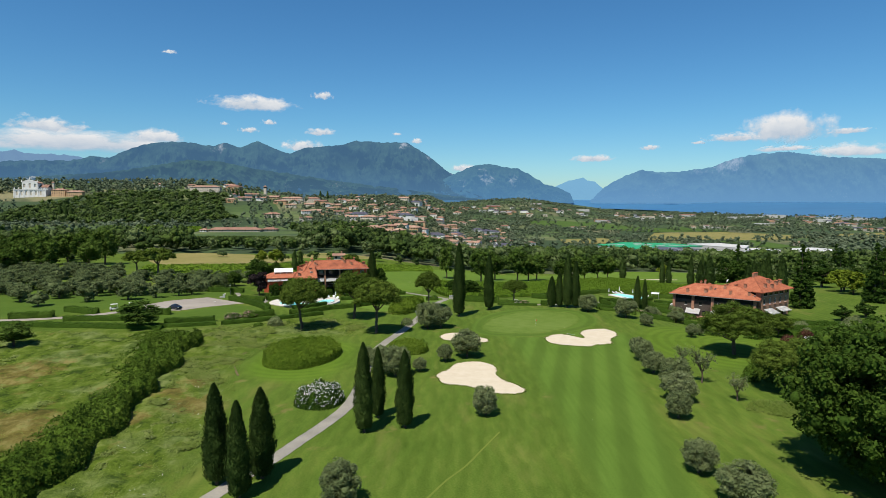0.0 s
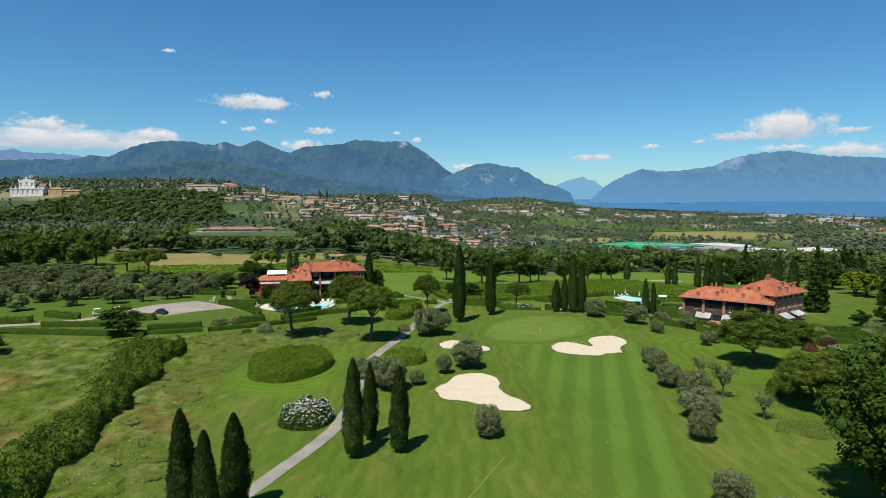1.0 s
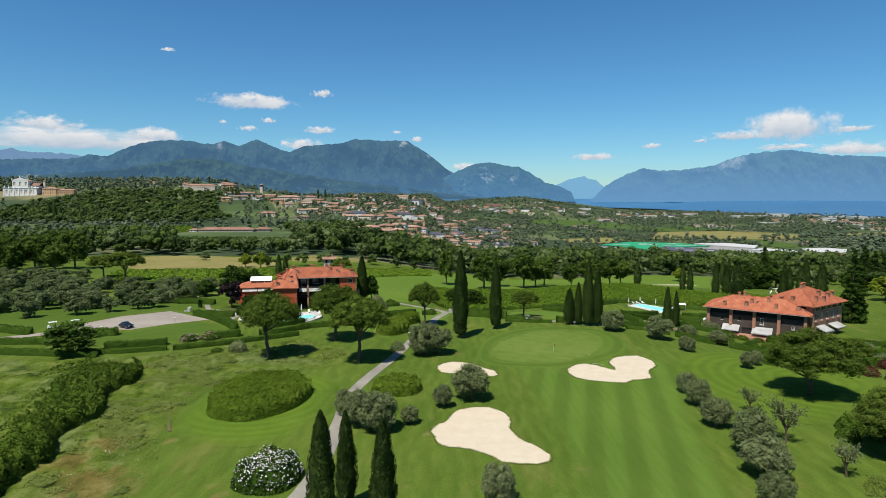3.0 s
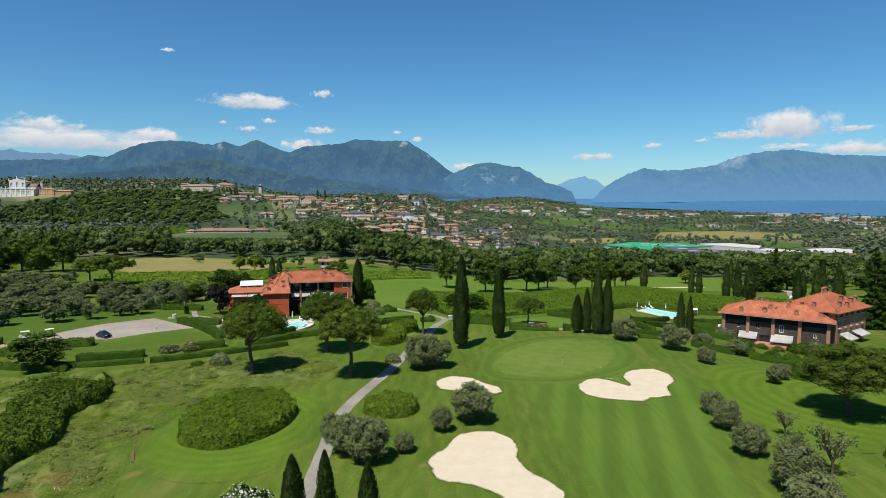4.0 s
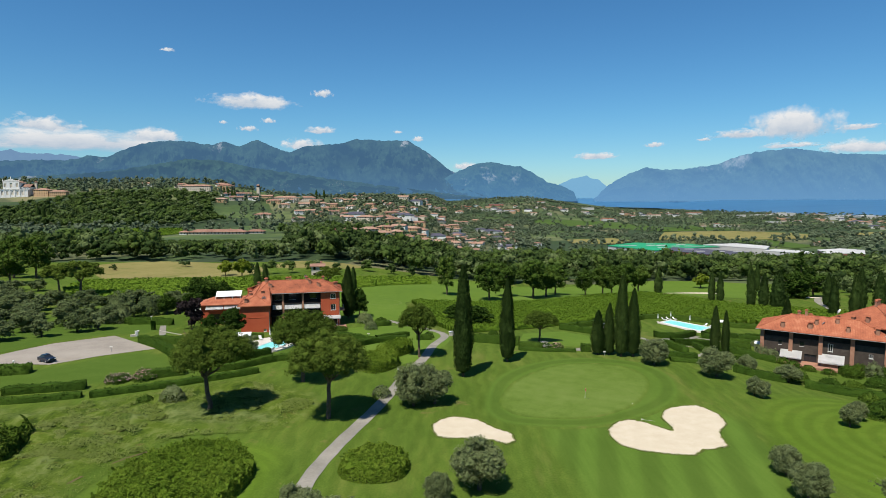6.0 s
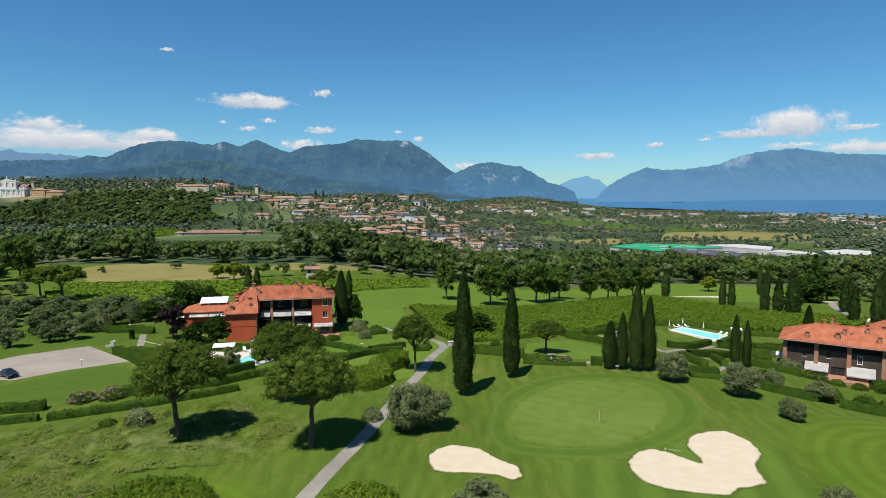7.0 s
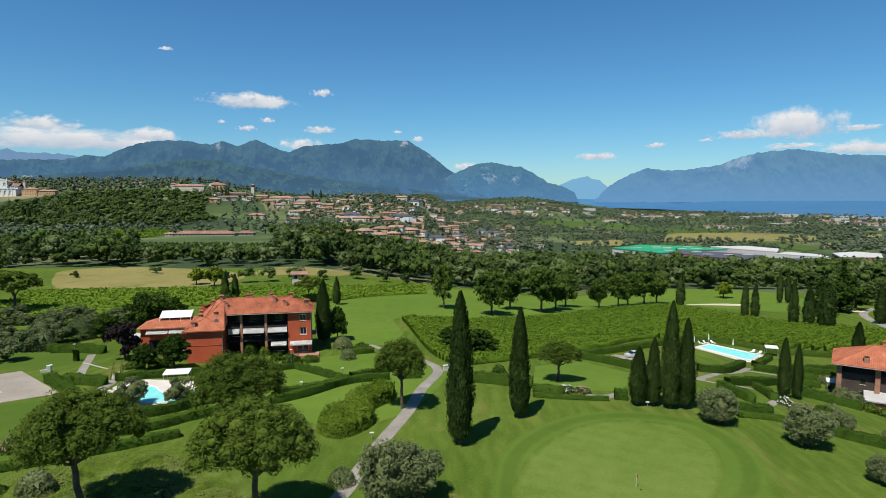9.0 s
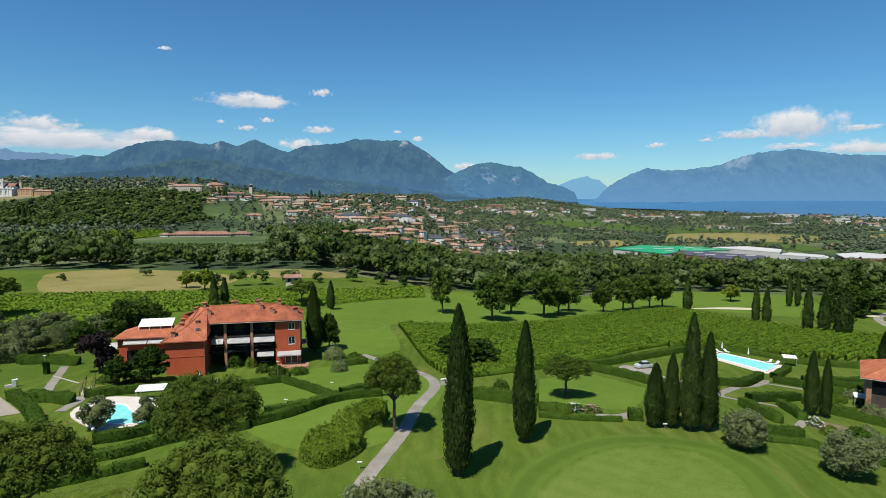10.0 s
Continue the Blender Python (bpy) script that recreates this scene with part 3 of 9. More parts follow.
def umbrella_pine(seed, height=13.8, radius=6.5, depth=6.8, n=170, per=150, leaf=0.125):
    """A stone pine: a leaning trunk that forks into rising limbs under a broad domed crown."""
    rng = np.random.default_rng(seed)
    base = height - depth
    m = int(n * 0.8)
    d = unit(np.concatenate([rng.normal(0, 1, (m, 3)) * (1, 1, 0.8) + (0, 0, 0.35), rng.normal(0, 1, (n - m, 3)) * (1, 1, 0.25)]))
    d[:, 2] = np.where(d[:, 2] < -0.14, -d[:, 2], d[:, 2])
    lump = 1 + 0.09 * np.sin(3 * np.arctan2(d[:, 1], d[:, 0]) + seed)
    k = np.concatenate([rng.uniform(0.86, 1.0, m), rng.uniform(0.2, 0.9, n - m)]) * lump
    mid = base + depth * 0.24
    c = d * k[:, None] * np.array((radius * 0.86, radius * 0.86, depth * 0.64)) + np.array((0, 0, mid))
    rad = rng.uniform(0.11, 0.18, n) * radius
    ch = clumps(c, rad, per, leaf, 0.8, 0.6, 3.0, 0.5, rng, 1, 0.55)
    iv, jf = ico(3)
    body = iv * (1 + 0.08 * rng.normal(0, 1, (len(iv), 1))) * np.array((radius * 0.56, radius * 0.56, depth * 0.42))
    body[:, 2] = np.maximum(body[:, 2], -0.06 * depth) + mid
    ch.append((body, jf))
    fork = (rng.normal(0, 0.3), rng.normal(0, 0.3), base * 0.80)
    tr = [tube((0, 0, -0.8), fork, 0.42, 0.30, 8, rng, 0.06, 6)]
    for k in range(9):
        j = rng.integers(n)
        tr.append(tube(fork, c[j] - np.array((0, 0, rad[j] * 0.3)), 0.20, 0.06, 6, rng, 0.15, 4))
    return tree("umbrella_pine", tr, ch, M["pine"])


def olive(seed, height=5.0, radius=2.4, n=74, per=95, leaf=0.125, mat="olive", name="olive_tree"):
    """Short gnarled trunks and a loose, billowing crown."""
    rng = np.random.default_rng(seed)
    d = unit(rng.normal(0, 1, (n, 3)))
    low = height * 0.52
    c = d * rng.uniform(0.62, 0.84, (n, 1)) * np.array((radius, radius, height * 0.46)) + np.array((0, 0, low))
    rad = rng.uniform(0.17, 0.30, n) * radius
    ch = clumps(c, rad, per, leaf, 0.95, 0.6, 2.6, 0.35, rng, 1, 0.6)
    iv, jf = ico(3 if n > 30 else 2)
    ch.append((iv * (1 + 0.10 * rng.normal(0, 1, (len(iv), 1))) * np.array((radius, radius, height * 0.44)) * 0.48 + np.array((0, 0, low)), jf))
    tr = [tube((0, 0, -0.5), (0.15, 0.1, height * 0.28), 0.22, 0.17, 7, rng, 0.04)]
    for k in range(5):
        j = rng.integers(n)
        tr.append(tube((0.15, 0.1, height * 0.26), c[j], 0.11, 0.04, 5, rng, 0.08))
    return tree(name, tr, ch, M[mat])


def broadleaf(seed, height=14.0, radius=6.0, n=60, per=120, leaf=0.5, mat="broad", name="broadleaf_tree", low=0.22, core=0.66, size=(0.17, 0.30)):
    rng = np.random.default_rng(seed)
    d = unit(rng.normal(0, 1, (n, 3)))
    k = rng.uniform(0.35, 0.86, (n, 1))
    mid = height * (low + 1) / 2
    c = d * k * np.array((radius, radius, height * (1 - low) * 0.52)) + np.array((0, 0, mid))
    rad = rng.uniform(*size, n) * radius
    ch = clumps(c, rad, per, leaf, 0.9, core, 1.6, 0.3, rng, 1, 0.9)
    tr = [tube((0, 0, -0.6), (0.1, 0, height * 0.45), height * 0.030, height * 0.018, 8, rng, 0.05)]
    for _ in range(8):
        j = rng.integers(n)
        tr.append(tube((0.05, 0, height * rng.uniform(low, 0.42)), c[j], height * 0.011, height * 0.004, 5, rng, 0.1))
    return tree(name, tr, ch, M[mat])


def conifer(seed, height=22.0, radius=4.5, tiers=26):
    """A ragged dark conifer: tiers of drooping boughs, shorter towards the tip."""
    rng = np.random.default_rng(seed)
    cs, rs, tr = [], [], [tube((0, 0, -0.6), (0.1, 0, height * 0.96), height * 0.018, 0.04, 7, rng, 0.05, 6)]
    for i in range(tiers):
        t = (i + 0.5) / tiers
        z, reach = height * (0.04 + 0.94 * t), radius * (1 - t) ** 0.62 * rng.uniform(0.75, 1.1)
        for g in rng.uniform(0, 6.283, max(3, int(9 * (1 - t) + 2))):
            d = reach * rng.uniform(0.35, 0.95)
            cs.append((d * math.cos(g), d * math.sin(g), z - 0.25 * d + rng.normal(0, 0.3)))
            rs.append(radius * rng.uniform(0.13, 0.24) * (1.15 - 0.55 * t))
    return tree("conifer", tr, clumps(np.array(cs), rs, 28, 0.38, 0.75, 0.7, 2.0, 0.1, rng, 1, 0.6), M["broad"])


def sparse_tree(seed, height=6.0, radius=2.6, per=9):
    """A thin-leaved orchard tree: branches show through."""
    rng = np.random.default_rng(seed)
    tr, cs = [tube((0, 0, -0.4), (0.1, 0.05, height * 0.35), 0.16, 0.12, 7, rng, 0.03)], []
    for k in range(11):
        g = rng.uniform(0, 6.283)
        tip = np.array((radius * rng.uniform(0.3, 0.9) * math.cos(g), radius * rng.uniform(0.3, 0.9) * math.sin(g), height * rng.uniform(0.6, 0.98)))
        st = np.array((0.1, 0.05, height * rng.uniform(0.22, 0.36)))
        tr.append(tube(st, tip, 0.07, 0.02, 5, rng, 0.08))
        for q in range(5):
            s2 = st + (tip - st) * rng.uniform(0.4, 0.95)
            e2 = s2 + rng.normal(0, 0.55, 3) + np.array((0, 0, 0.35))
            tr.append(tube(s2, e2, 0.03, 0.01, 4, rng, 0.02, 2))
            cs.append(s2 + (e2 - s2) * rng.uniform(0.3, 1.1, (per, 1)) + rng.normal(0, 0.22, (per, 3)))
    c = np.concatenate(cs)
    return tree("orchard_tree", tr, [leaves(c, rng.normal(0, 1, c.shape), 0.22, 1.8)], M["olive"])


def mound(name, outline, height, mat, seed=1, leaf=0.45, dens=9.0, edge=1.6, label="", category="shrub", extra=None, kind="", split=1, fade=0.0):
    """A dense mass of shrubs that fills an outline: bumpy body and leaf sprays over it."""
    rng = np.random.default_rng(seed)
    poly = np.array(spline(outline))
    lo, hi = poly.min(0), poly.max(0)
    area = (hi - lo).prod()

    def inside(p):
        a, b = poly, np.roll(poly, -1, 0)
        x, y = p[:, :1], p[:, 1:]
        cond = (a[:, 1] > y) != (b[:, 1] > y)
        with np.errstate(divide="ignore", invalid="ignore"):
            xi = (b[:, 0] - a[:, 0]) * (y - a[:, 1]) / (b[:, 1] - a[:, 1]) + a[:, 0]
        return (cond & (x < xi)).sum(1) % 2 == 1

    def rim(p):
        return np.sqrt(((p[:, None] - poly[None, ::2]) ** 2).sum(2)).min(1)

    def top(p):
        e = np.clip(rim(p) / edge, 0, 1)
        lumps = np.array([noise.noise((q[0] * 0.55, q[1] * 0.55, seed)) * 0.36 + noise.noise((q[0] * 1.6, q[1] * 1.6, seed + 9)) * 0.22 for q in p])
        if fade:
            side = np.sqrt(((p[:, None] - poly[None, len(poly) // 2::2]) ** 2).sum(2)).min(1)
            big = np.array([noise.noise((q[0] * 0.13, q[1] * 0.13, seed + 4)) for q in p])
            e = np.minimum(e, 1) * np.clip(side / fade + 0.25 * big, 0.06, 1) ** 0.8
            lumps = lumps * 1.3 + 0.35 * big
            return height * (e ** 1.1 * (0.92 + lumps) + 0.03)
        return height * (np.sqrt(e * (2 - e)) * (0.92 + lumps) + 0.04)
    p = rng.uniform(lo, hi, (int(area * dens), 2))
    p = p[inside(p)]
    if fade:
        left = poly[len(poly) // 2:]
        side = np.sqrt(((p[:, None] - left[None, ::2]) ** 2).sum(2)).min(1)
        big = np.array([noise.noise((q[0] * 0.3, q[1] * 0.3, seed + 2)) for q in p])
        p = p[rng.uniform(0, 1, len(p)) < np.clip(1.5 * (side / fade - 0.25) + 0.9 * big, 0.02, 1)]
    t = top(p)
    z = land(p[:, 0], p[:, 1])
    n = len(p)
    eps = 0.35
    gx = (top(p + np.array((eps, 0))) * inside(p + np.array((eps, 0))) - top(p - np.array((eps, 0))) * inside(p - np.array((eps, 0)))) / (2 * eps)
    gy = (top(p + np.array((0, eps))) * inside(p + np.array((0, eps))) - top(p - np.array((0, eps))) * inside(p - np.array((0, eps)))) / (2 * eps)
    nrm = unit(np.stack([-gx, -gy, np.ones(n)], 1))
    c = np.stack([p[:, 0], p[:, 1], z + t * np.where(rim(p) < edge * 0.6, rng.uniform(0.35, 1.05, n), rng.uniform(0.86, 1.08, n))], 1)
    ch = [leaves(c, nrm, leaf, 1.6, 0.5, rng)]
    seg = np.roll(poly, -1, 0) - poly
    ln = np.linalg.norm(seg, axis=1)
    pick = rng.choice(len(poly), int(ln.sum() * height * dens * 0.5), p=ln / ln.sum())
    if fade:
        pick = pick[pick < len(poly) // 2]
    out = np.stack([seg[:, 1], -seg[:, 0]], 1) / np.maximum(ln, 1e-6)[:, None]
    if ((poly[:, 0] * np.roll(poly[:, 1], -1)) - (np.roll(poly[:, 0], -1) * poly[:, 1])).sum() < 0:
        out = -out
    up = rng.uniform(0.02, 0.95, len(pick)) * (np.where(pick >= len(poly) // 2, 0.12, 1.0) if fade else 1.0)
    q = poly[pick] + seg[pick] * rng.uniform(0, 1, (len(pick), 1)) - out[pick] * (edge * 0.75 * up ** 2.2 - 0.1)[:, None]
    ch.append(leaves(np.column_stack([q, land(q[:, 0], q[:, 1]) + up * height * 0.9]), np.column_stack([out[pick], 0.3 + 0 * up]), leaf, 1.6, 0.5, rng))
    step = max(0.6, edge * 0.4)
    xs, ys = np.arange(lo[0], hi[0] + step, step), np.arange(lo[1], hi[1] + step, step)
    grid = np.array([(x, y) for y in ys for x in xs])
    ins = inside(grid)
    if fade:
        ins &= np.sqrt(((grid[:, None] - left[None, ::2]) ** 2).sum(2)).min(1) > fade * 0.62
    h = np.where(ins, top(grid) * np.clip(0.5 + rim(grid) / edge, 0.5, 0.86), -0.4)
    gv = np.stack([grid[:, 0] + rng.normal(0, 0.08, len(grid)), grid[:, 1] + rng.normal(0, 0.08, len(grid)), land(grid[:, 0], grid[:, 1]) + h], 1)
    w = len(xs)
    gf = [(i, i + 1, i + w + 1, i + w) for j in range(len(ys) - 1) for i in range(j * w, j * w + w - 1) if ins[[i, i + 1, i + w, i + w + 1]].all()]
    ch.append((gv, np.array(gf)))
    root = new(name)
    if split == 1:
        put("foliage", build_tri("foliage", ch, mat), root)
    else:
        fv, ff = join([(a, b if b.shape[1] == 3 else np.concatenate([b[:, (0, 1, 2)], b[:, (0, 2, 3)]])) for a, b in ch])
        seeds = c[rng.choice(n, split, replace=False), :2]
        near = ((fv[ff].mean(1)[:, None, :2] - seeds[None]) ** 2).sum(2).argmin(1)
        for k in range(split):
            sub_f = ff[near == k]
            if len(sub_f):
                used, inv = np.unique(sub_f, return_inverse=True)
                put("shrub", quick("shrub", fv[used], inv.reshape(-1, 3), mat), root)
    if extra:
        m2, k = extra
        pick = rng.choice(n, min(n, k), replace=False)
        put("blossom", build_tri("blossom", [leaves(c[pick] + nrm[pick] * 0.18, nrm[pick], 0.19, 1.1, 0.5, rng)], m2), root)
    return tagged(root, label, category, "", kind)


HEDGES = []


def hedge(pts, height=1.1, width=1.2, seed=None, label="clipped green hedge along the garden", mat="hedge", leaf=0.17, group="garden hedges"):
    """A clipped hedge along a line: slightly wavy faces under short leaf sprays."""
    seed = len(HEDGES) + 3 if seed is None else seed
    rng = np.random.default_rng(seed)
    line = np.array(spline(pts, False, 6))
    seg = np.linalg.norm(np.diff(line, axis=0), axis=1)
    cum = np.concatenate([[0], np.cumsum(seg)])
    total = cum[-1]

    def at(s):
        return np.stack([np.interp(s, cum, line[:, 0]), np.interp(s, cum, line[:, 1])], 1)

    def normal(s):
        d = at(np.clip(s + 0.3, 0, total)) - at(np.clip(s - 0.3, 0, total))
        d = d / np.maximum(np.linalg.norm(d, axis=1, keepdims=True), 1e-6)
        return np.stack([-d[:, 1], d[:, 0]], 1), d
    area = total * (width + 2 * height) + 2 * width * height
    n = int(min(9000, area * 20))
    s = rng.uniform(0, total, n)
    q = rng.uniform(0, width + 2 * height, n)
    nr, dr = normal(s)
    side = np.where(q < height, -1.0, np.where(q > height + width, 1.0, 0.0))
    off = np.where(side == 0, q - height - width / 2, side * width / 2)
    zz = np.where(side < 0, q, np.where(side > 0, width + 2 * height - q, height))
    wav = 1 + 0.06 * np.sin(s * 1.3 + seed) + 0.04 * np.sin(s * 3.1)
    p = at(s) + nr * (off * wav)[:, None]
    c = np.stack([p[:, 0], p[:, 1], land(p[:, 0], p[:, 1]) + zz * wav], 1) + rng.normal(0, 0.04, (n, 3))
    o = np.stack([nr[:, 0] * side, nr[:, 1] * side, (side == 0) * 1.0 + 0.15], 1)
    ch = [leaves(c, o, leaf, 1.5, 0.45, rng)]
    k = max(3, int(total / 0.8))
    ss = np.linspace(0, total, k)
    nr, dr = normal(ss)
    cp = at(ss)
    v = []
    for i in range(k):
        wv = 1 + 0.06 * math.sin(ss[i] * 1.3 + seed) + 0.04 * math.sin(ss[i] * 3.1)
        for o_, z_ in ((-0.5, -0.3), (-0.5, 0.9), (-0.38, 1.0), (0.38, 1.0), (0.5, 0.9), (0.5, -0.3)):
            x, y = cp[i] + nr[i] * o_ * width * wv * 0.97
            v.append((x, y, gz(x, y) + z_ * height * wv * 0.97))
    f = [(6 * i + j, 6 * i + j + 1, 6 * i + j + 7, 6 * i + j + 6) for i in range(k - 1) for j in range(5)]
    e = 6 * (k - 1)
    f += [(0, 1, 2, 3), (0, 3, 4, 5), (e, e + 1, e + 2, e + 3), (e, e + 3, e + 4, e + 5)]
    ch.append((np.array(v), np.array(f)))
    ob = tagged(put("hedge", build_tri("hedge", ch, M[mat])), label, "hedge", group)
    HEDGES.append(ob)
    return ob


def plant(proto, x, y, scale=1.0, zs=None, turn=None, label="", category="tree", group="", sink=0.0):
    zs = scale if zs is None else zs
    turn = random.uniform(0, 360) if turn is None else turn
    m = pose(x, y, gz(x, y) - sink, 0, 0, turn) @ Matrix.Diagonal((scale, scale, zs, 1))
    ob = copy_thing(proto, m)
    return tagged(ob, label, category, group)


def drop_protos(protos):
    for p in protos:
        for o in (*p.children_recursive, p):
            bpy.data.objects.remove(o)


# ---- land, lake, mountains, clouds ----
def axis(lo_far, lo, hi, hi_far, step, grow):
    mid = list(np.arange(lo, hi + 0.01, step))
    a, s = [lo], step
    while a[-1] > lo_far:
        s *= grow
        a.append(a[-1] - s)
    b, s = [hi], step
    while b[-1] < hi_far:
        s *= grow
        b.append(b[-1] + s)
    return np.array(a[:0:-1] + mid + b[1:])


gx, gy = axis(-5200, -152, 160, 5200, 4.0, 1.07), axis(-2500, -20, 420, 5200, 4.0, 1.06)
GX, GY = np.meshgrid(gx, gy)
gv = np.stack([GX.ravel(), GY.ravel(), land(GX, GY).ravel()], 1)
W = len(gx)
gi = np.arange(len(gv)).reshape(len(gy), W)
gf = np.stack([gi[:-1, :-1], gi[:-1, 1:], gi[1:, 1:], gi[1:, :-1]], -1).reshape(-1, 4)
ground = put("ground", quick("ground", gv, gf, M["rough"], True))
ground.data.materials.append(M["plain"])
cx, cy = gv[gf].mean(1)[:, 0], gv[gf].mean(1)[:, 1]
far = (cy > 420) | (cy < -150) | (np.abs(cx) > 320)
ground.data.polygons.foreach_set("material_index", far.astype(np.int32))
tagged(ground, "mown grass land running out to farmland and hills", "ground", "", "structure")

EYE = Vector((0, 52, 34))


def far_point(az, el, r):
    y = r / math.sqrt(1 + az * az)
    return EYE.x + az * y, EYE.y + y, EYE.z + el * y


M["lake"], n_, l_, b_ = base_mat("lake_water", 0.35, 0, 0.3)
l_.new(ramp(n_, l_, noise_at(n_, l_, n_.new("ShaderNodeNewGeometry").outputs["Position"], 0.004, 4, 0.6, (0.4, 3, 1)), [(0.3, (0.026, 0.098, 0.200)), (0.7, (0.040, 0.130, 0.245))]), b_.inputs["Base Color"])


def shore(az):
    """How far the near shore of the lake lies below the horizon, by bearing."""
    return float(np.interp(az, [0.1, 0.25, 0.35, 0.5, 0.6, 0.8], [-0.0135, -0.0145, -0.017, -0.0245, -0.028, -0.032]))


lv, lf = [], []
for i in range(60):
    az = 0.205 + i * 0.0135
    e0 = shore(az) - 0.0025
    r0 = min(4450, 92 / -e0 * math.sqrt(1 + az * az))
    for k in range(6):
        lv.append(far_point(az, e0 + (-0.003 - e0) * k / 5, r0 + (4850 - r0) * k / 5))
    if i:
        lf += [(6 * i - 6 + k, 6 * i + k, 6 * i + k + 1, 6 * i - 5 + k) for k in range(5)]
tagged(put("water", mesh_of("water", lv, lf, [M["lake"]], True)), "broad blue lake under the mountains", "lake", "", "structure")


def mountain_mat(name, forest, rock, haze, amount, rocky, scars=(), hamlets=0.0):
    """Distant slopes: wooded flanks, bare rock where scars lie, hamlets near the foot; blue air is a glow mixed in."""
    m, n, l, b = base_mat(name, 1.0, 0, 0.0)
    co = n.new("ShaderNodeNewGeometry").outputs["Position"]
    sep = n.new("ShaderNodeSeparateXYZ")
    l.new(co, sep.inputs[0])
    woods = ramp(n, l, noise_at(n, l, co, 0.010, 8, 0.72), [(0.38, tuple(0.75 * c for c in forest)), (0.62, tuple(2.4 * c for c in forest))])
    grain = noise_at(n, l, co, 0.011, 8, 0.72, (1, 1, 0.35))
    for az, el, size, gain in scars:
        flat = n.new("ShaderNodeVectorMath")
        flat.operation = "MULTIPLY"
        l.new(co, flat.inputs[0])
        flat.inputs[1].default_value = (1, 0, 1)
        near = n.new("ShaderNodeVectorMath")
        near.operation = "DISTANCE"
        l.new(flat.outputs[0], near.inputs[0])
        px_, _, pz_ = far_point(az, el, 4660)
        near.inputs[1].default_value = (px_, 0, pz_)
        fall = math_n(n, l, "MAXIMUM", math_n(n, l, "MULTIPLY_ADD", near.outputs["Value"], -1.0 / size, 1.0), 0.0)
        grain = math_n(n, l, "MULTIPLY_ADD", fall, gain, grain)
    bare = ramp(n, l, grain, [(rocky, (0, 0, 0)), (rocky + 0.14, (1, 1, 1))])
    col = mixc(n, l, bare, woods, rock)
    if hamlets:
        spots = ramp(n, l, noise_at(n, l, co, 0.11, 2, 0.5), [(0.66, (0, 0, 0)), (0.70, (1, 1, 1))])
        where = ramp(n, l, noise_at(n, l, co, 0.0045, 3, 0.5), [(0.50, (0, 0, 0)), (0.58, (1, 1, 1))])
        foot = ramp(n, l, math_n(n, l, "MULTIPLY", sep.outputs[2], 1.0 / hamlets), [(0.45, (1, 1, 1)), (1.0, (0, 0, 0))])
        col = mixc(n, l, mixc(n, l, 1.0, mixc(n, l, 1.0, spots, where, "MULTIPLY"), foot, "MULTIPLY"), col, (0.62, 0.56, 0.48))
    l.new(col, b.inputs["Base Color"])
    # Aerial haze painted in: blue emission over the slope, stronger towards the foot.
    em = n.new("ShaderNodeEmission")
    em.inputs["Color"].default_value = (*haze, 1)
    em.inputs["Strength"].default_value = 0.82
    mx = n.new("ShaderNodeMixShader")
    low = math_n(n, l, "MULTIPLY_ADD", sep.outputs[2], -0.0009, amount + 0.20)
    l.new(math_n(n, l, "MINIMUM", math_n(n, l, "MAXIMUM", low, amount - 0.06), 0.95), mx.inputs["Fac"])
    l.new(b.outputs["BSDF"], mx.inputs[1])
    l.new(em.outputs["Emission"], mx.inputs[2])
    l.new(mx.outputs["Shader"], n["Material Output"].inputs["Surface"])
    return m


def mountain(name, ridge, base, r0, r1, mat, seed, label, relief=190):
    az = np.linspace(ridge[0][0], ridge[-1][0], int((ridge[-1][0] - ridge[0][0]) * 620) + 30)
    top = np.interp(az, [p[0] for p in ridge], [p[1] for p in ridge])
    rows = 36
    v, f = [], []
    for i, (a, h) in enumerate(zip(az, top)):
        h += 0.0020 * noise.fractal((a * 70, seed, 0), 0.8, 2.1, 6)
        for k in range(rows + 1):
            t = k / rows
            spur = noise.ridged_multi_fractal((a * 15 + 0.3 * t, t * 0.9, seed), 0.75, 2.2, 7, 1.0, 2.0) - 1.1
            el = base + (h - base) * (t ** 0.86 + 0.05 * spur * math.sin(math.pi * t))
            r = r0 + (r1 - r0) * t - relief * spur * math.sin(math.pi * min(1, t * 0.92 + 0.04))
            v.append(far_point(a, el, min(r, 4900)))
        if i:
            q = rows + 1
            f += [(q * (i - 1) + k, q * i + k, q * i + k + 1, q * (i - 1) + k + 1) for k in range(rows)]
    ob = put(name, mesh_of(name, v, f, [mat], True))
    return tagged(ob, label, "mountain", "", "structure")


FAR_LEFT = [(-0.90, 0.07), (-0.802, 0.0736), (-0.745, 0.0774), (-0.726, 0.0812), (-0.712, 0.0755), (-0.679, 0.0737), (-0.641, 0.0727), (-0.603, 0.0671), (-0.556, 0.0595)]
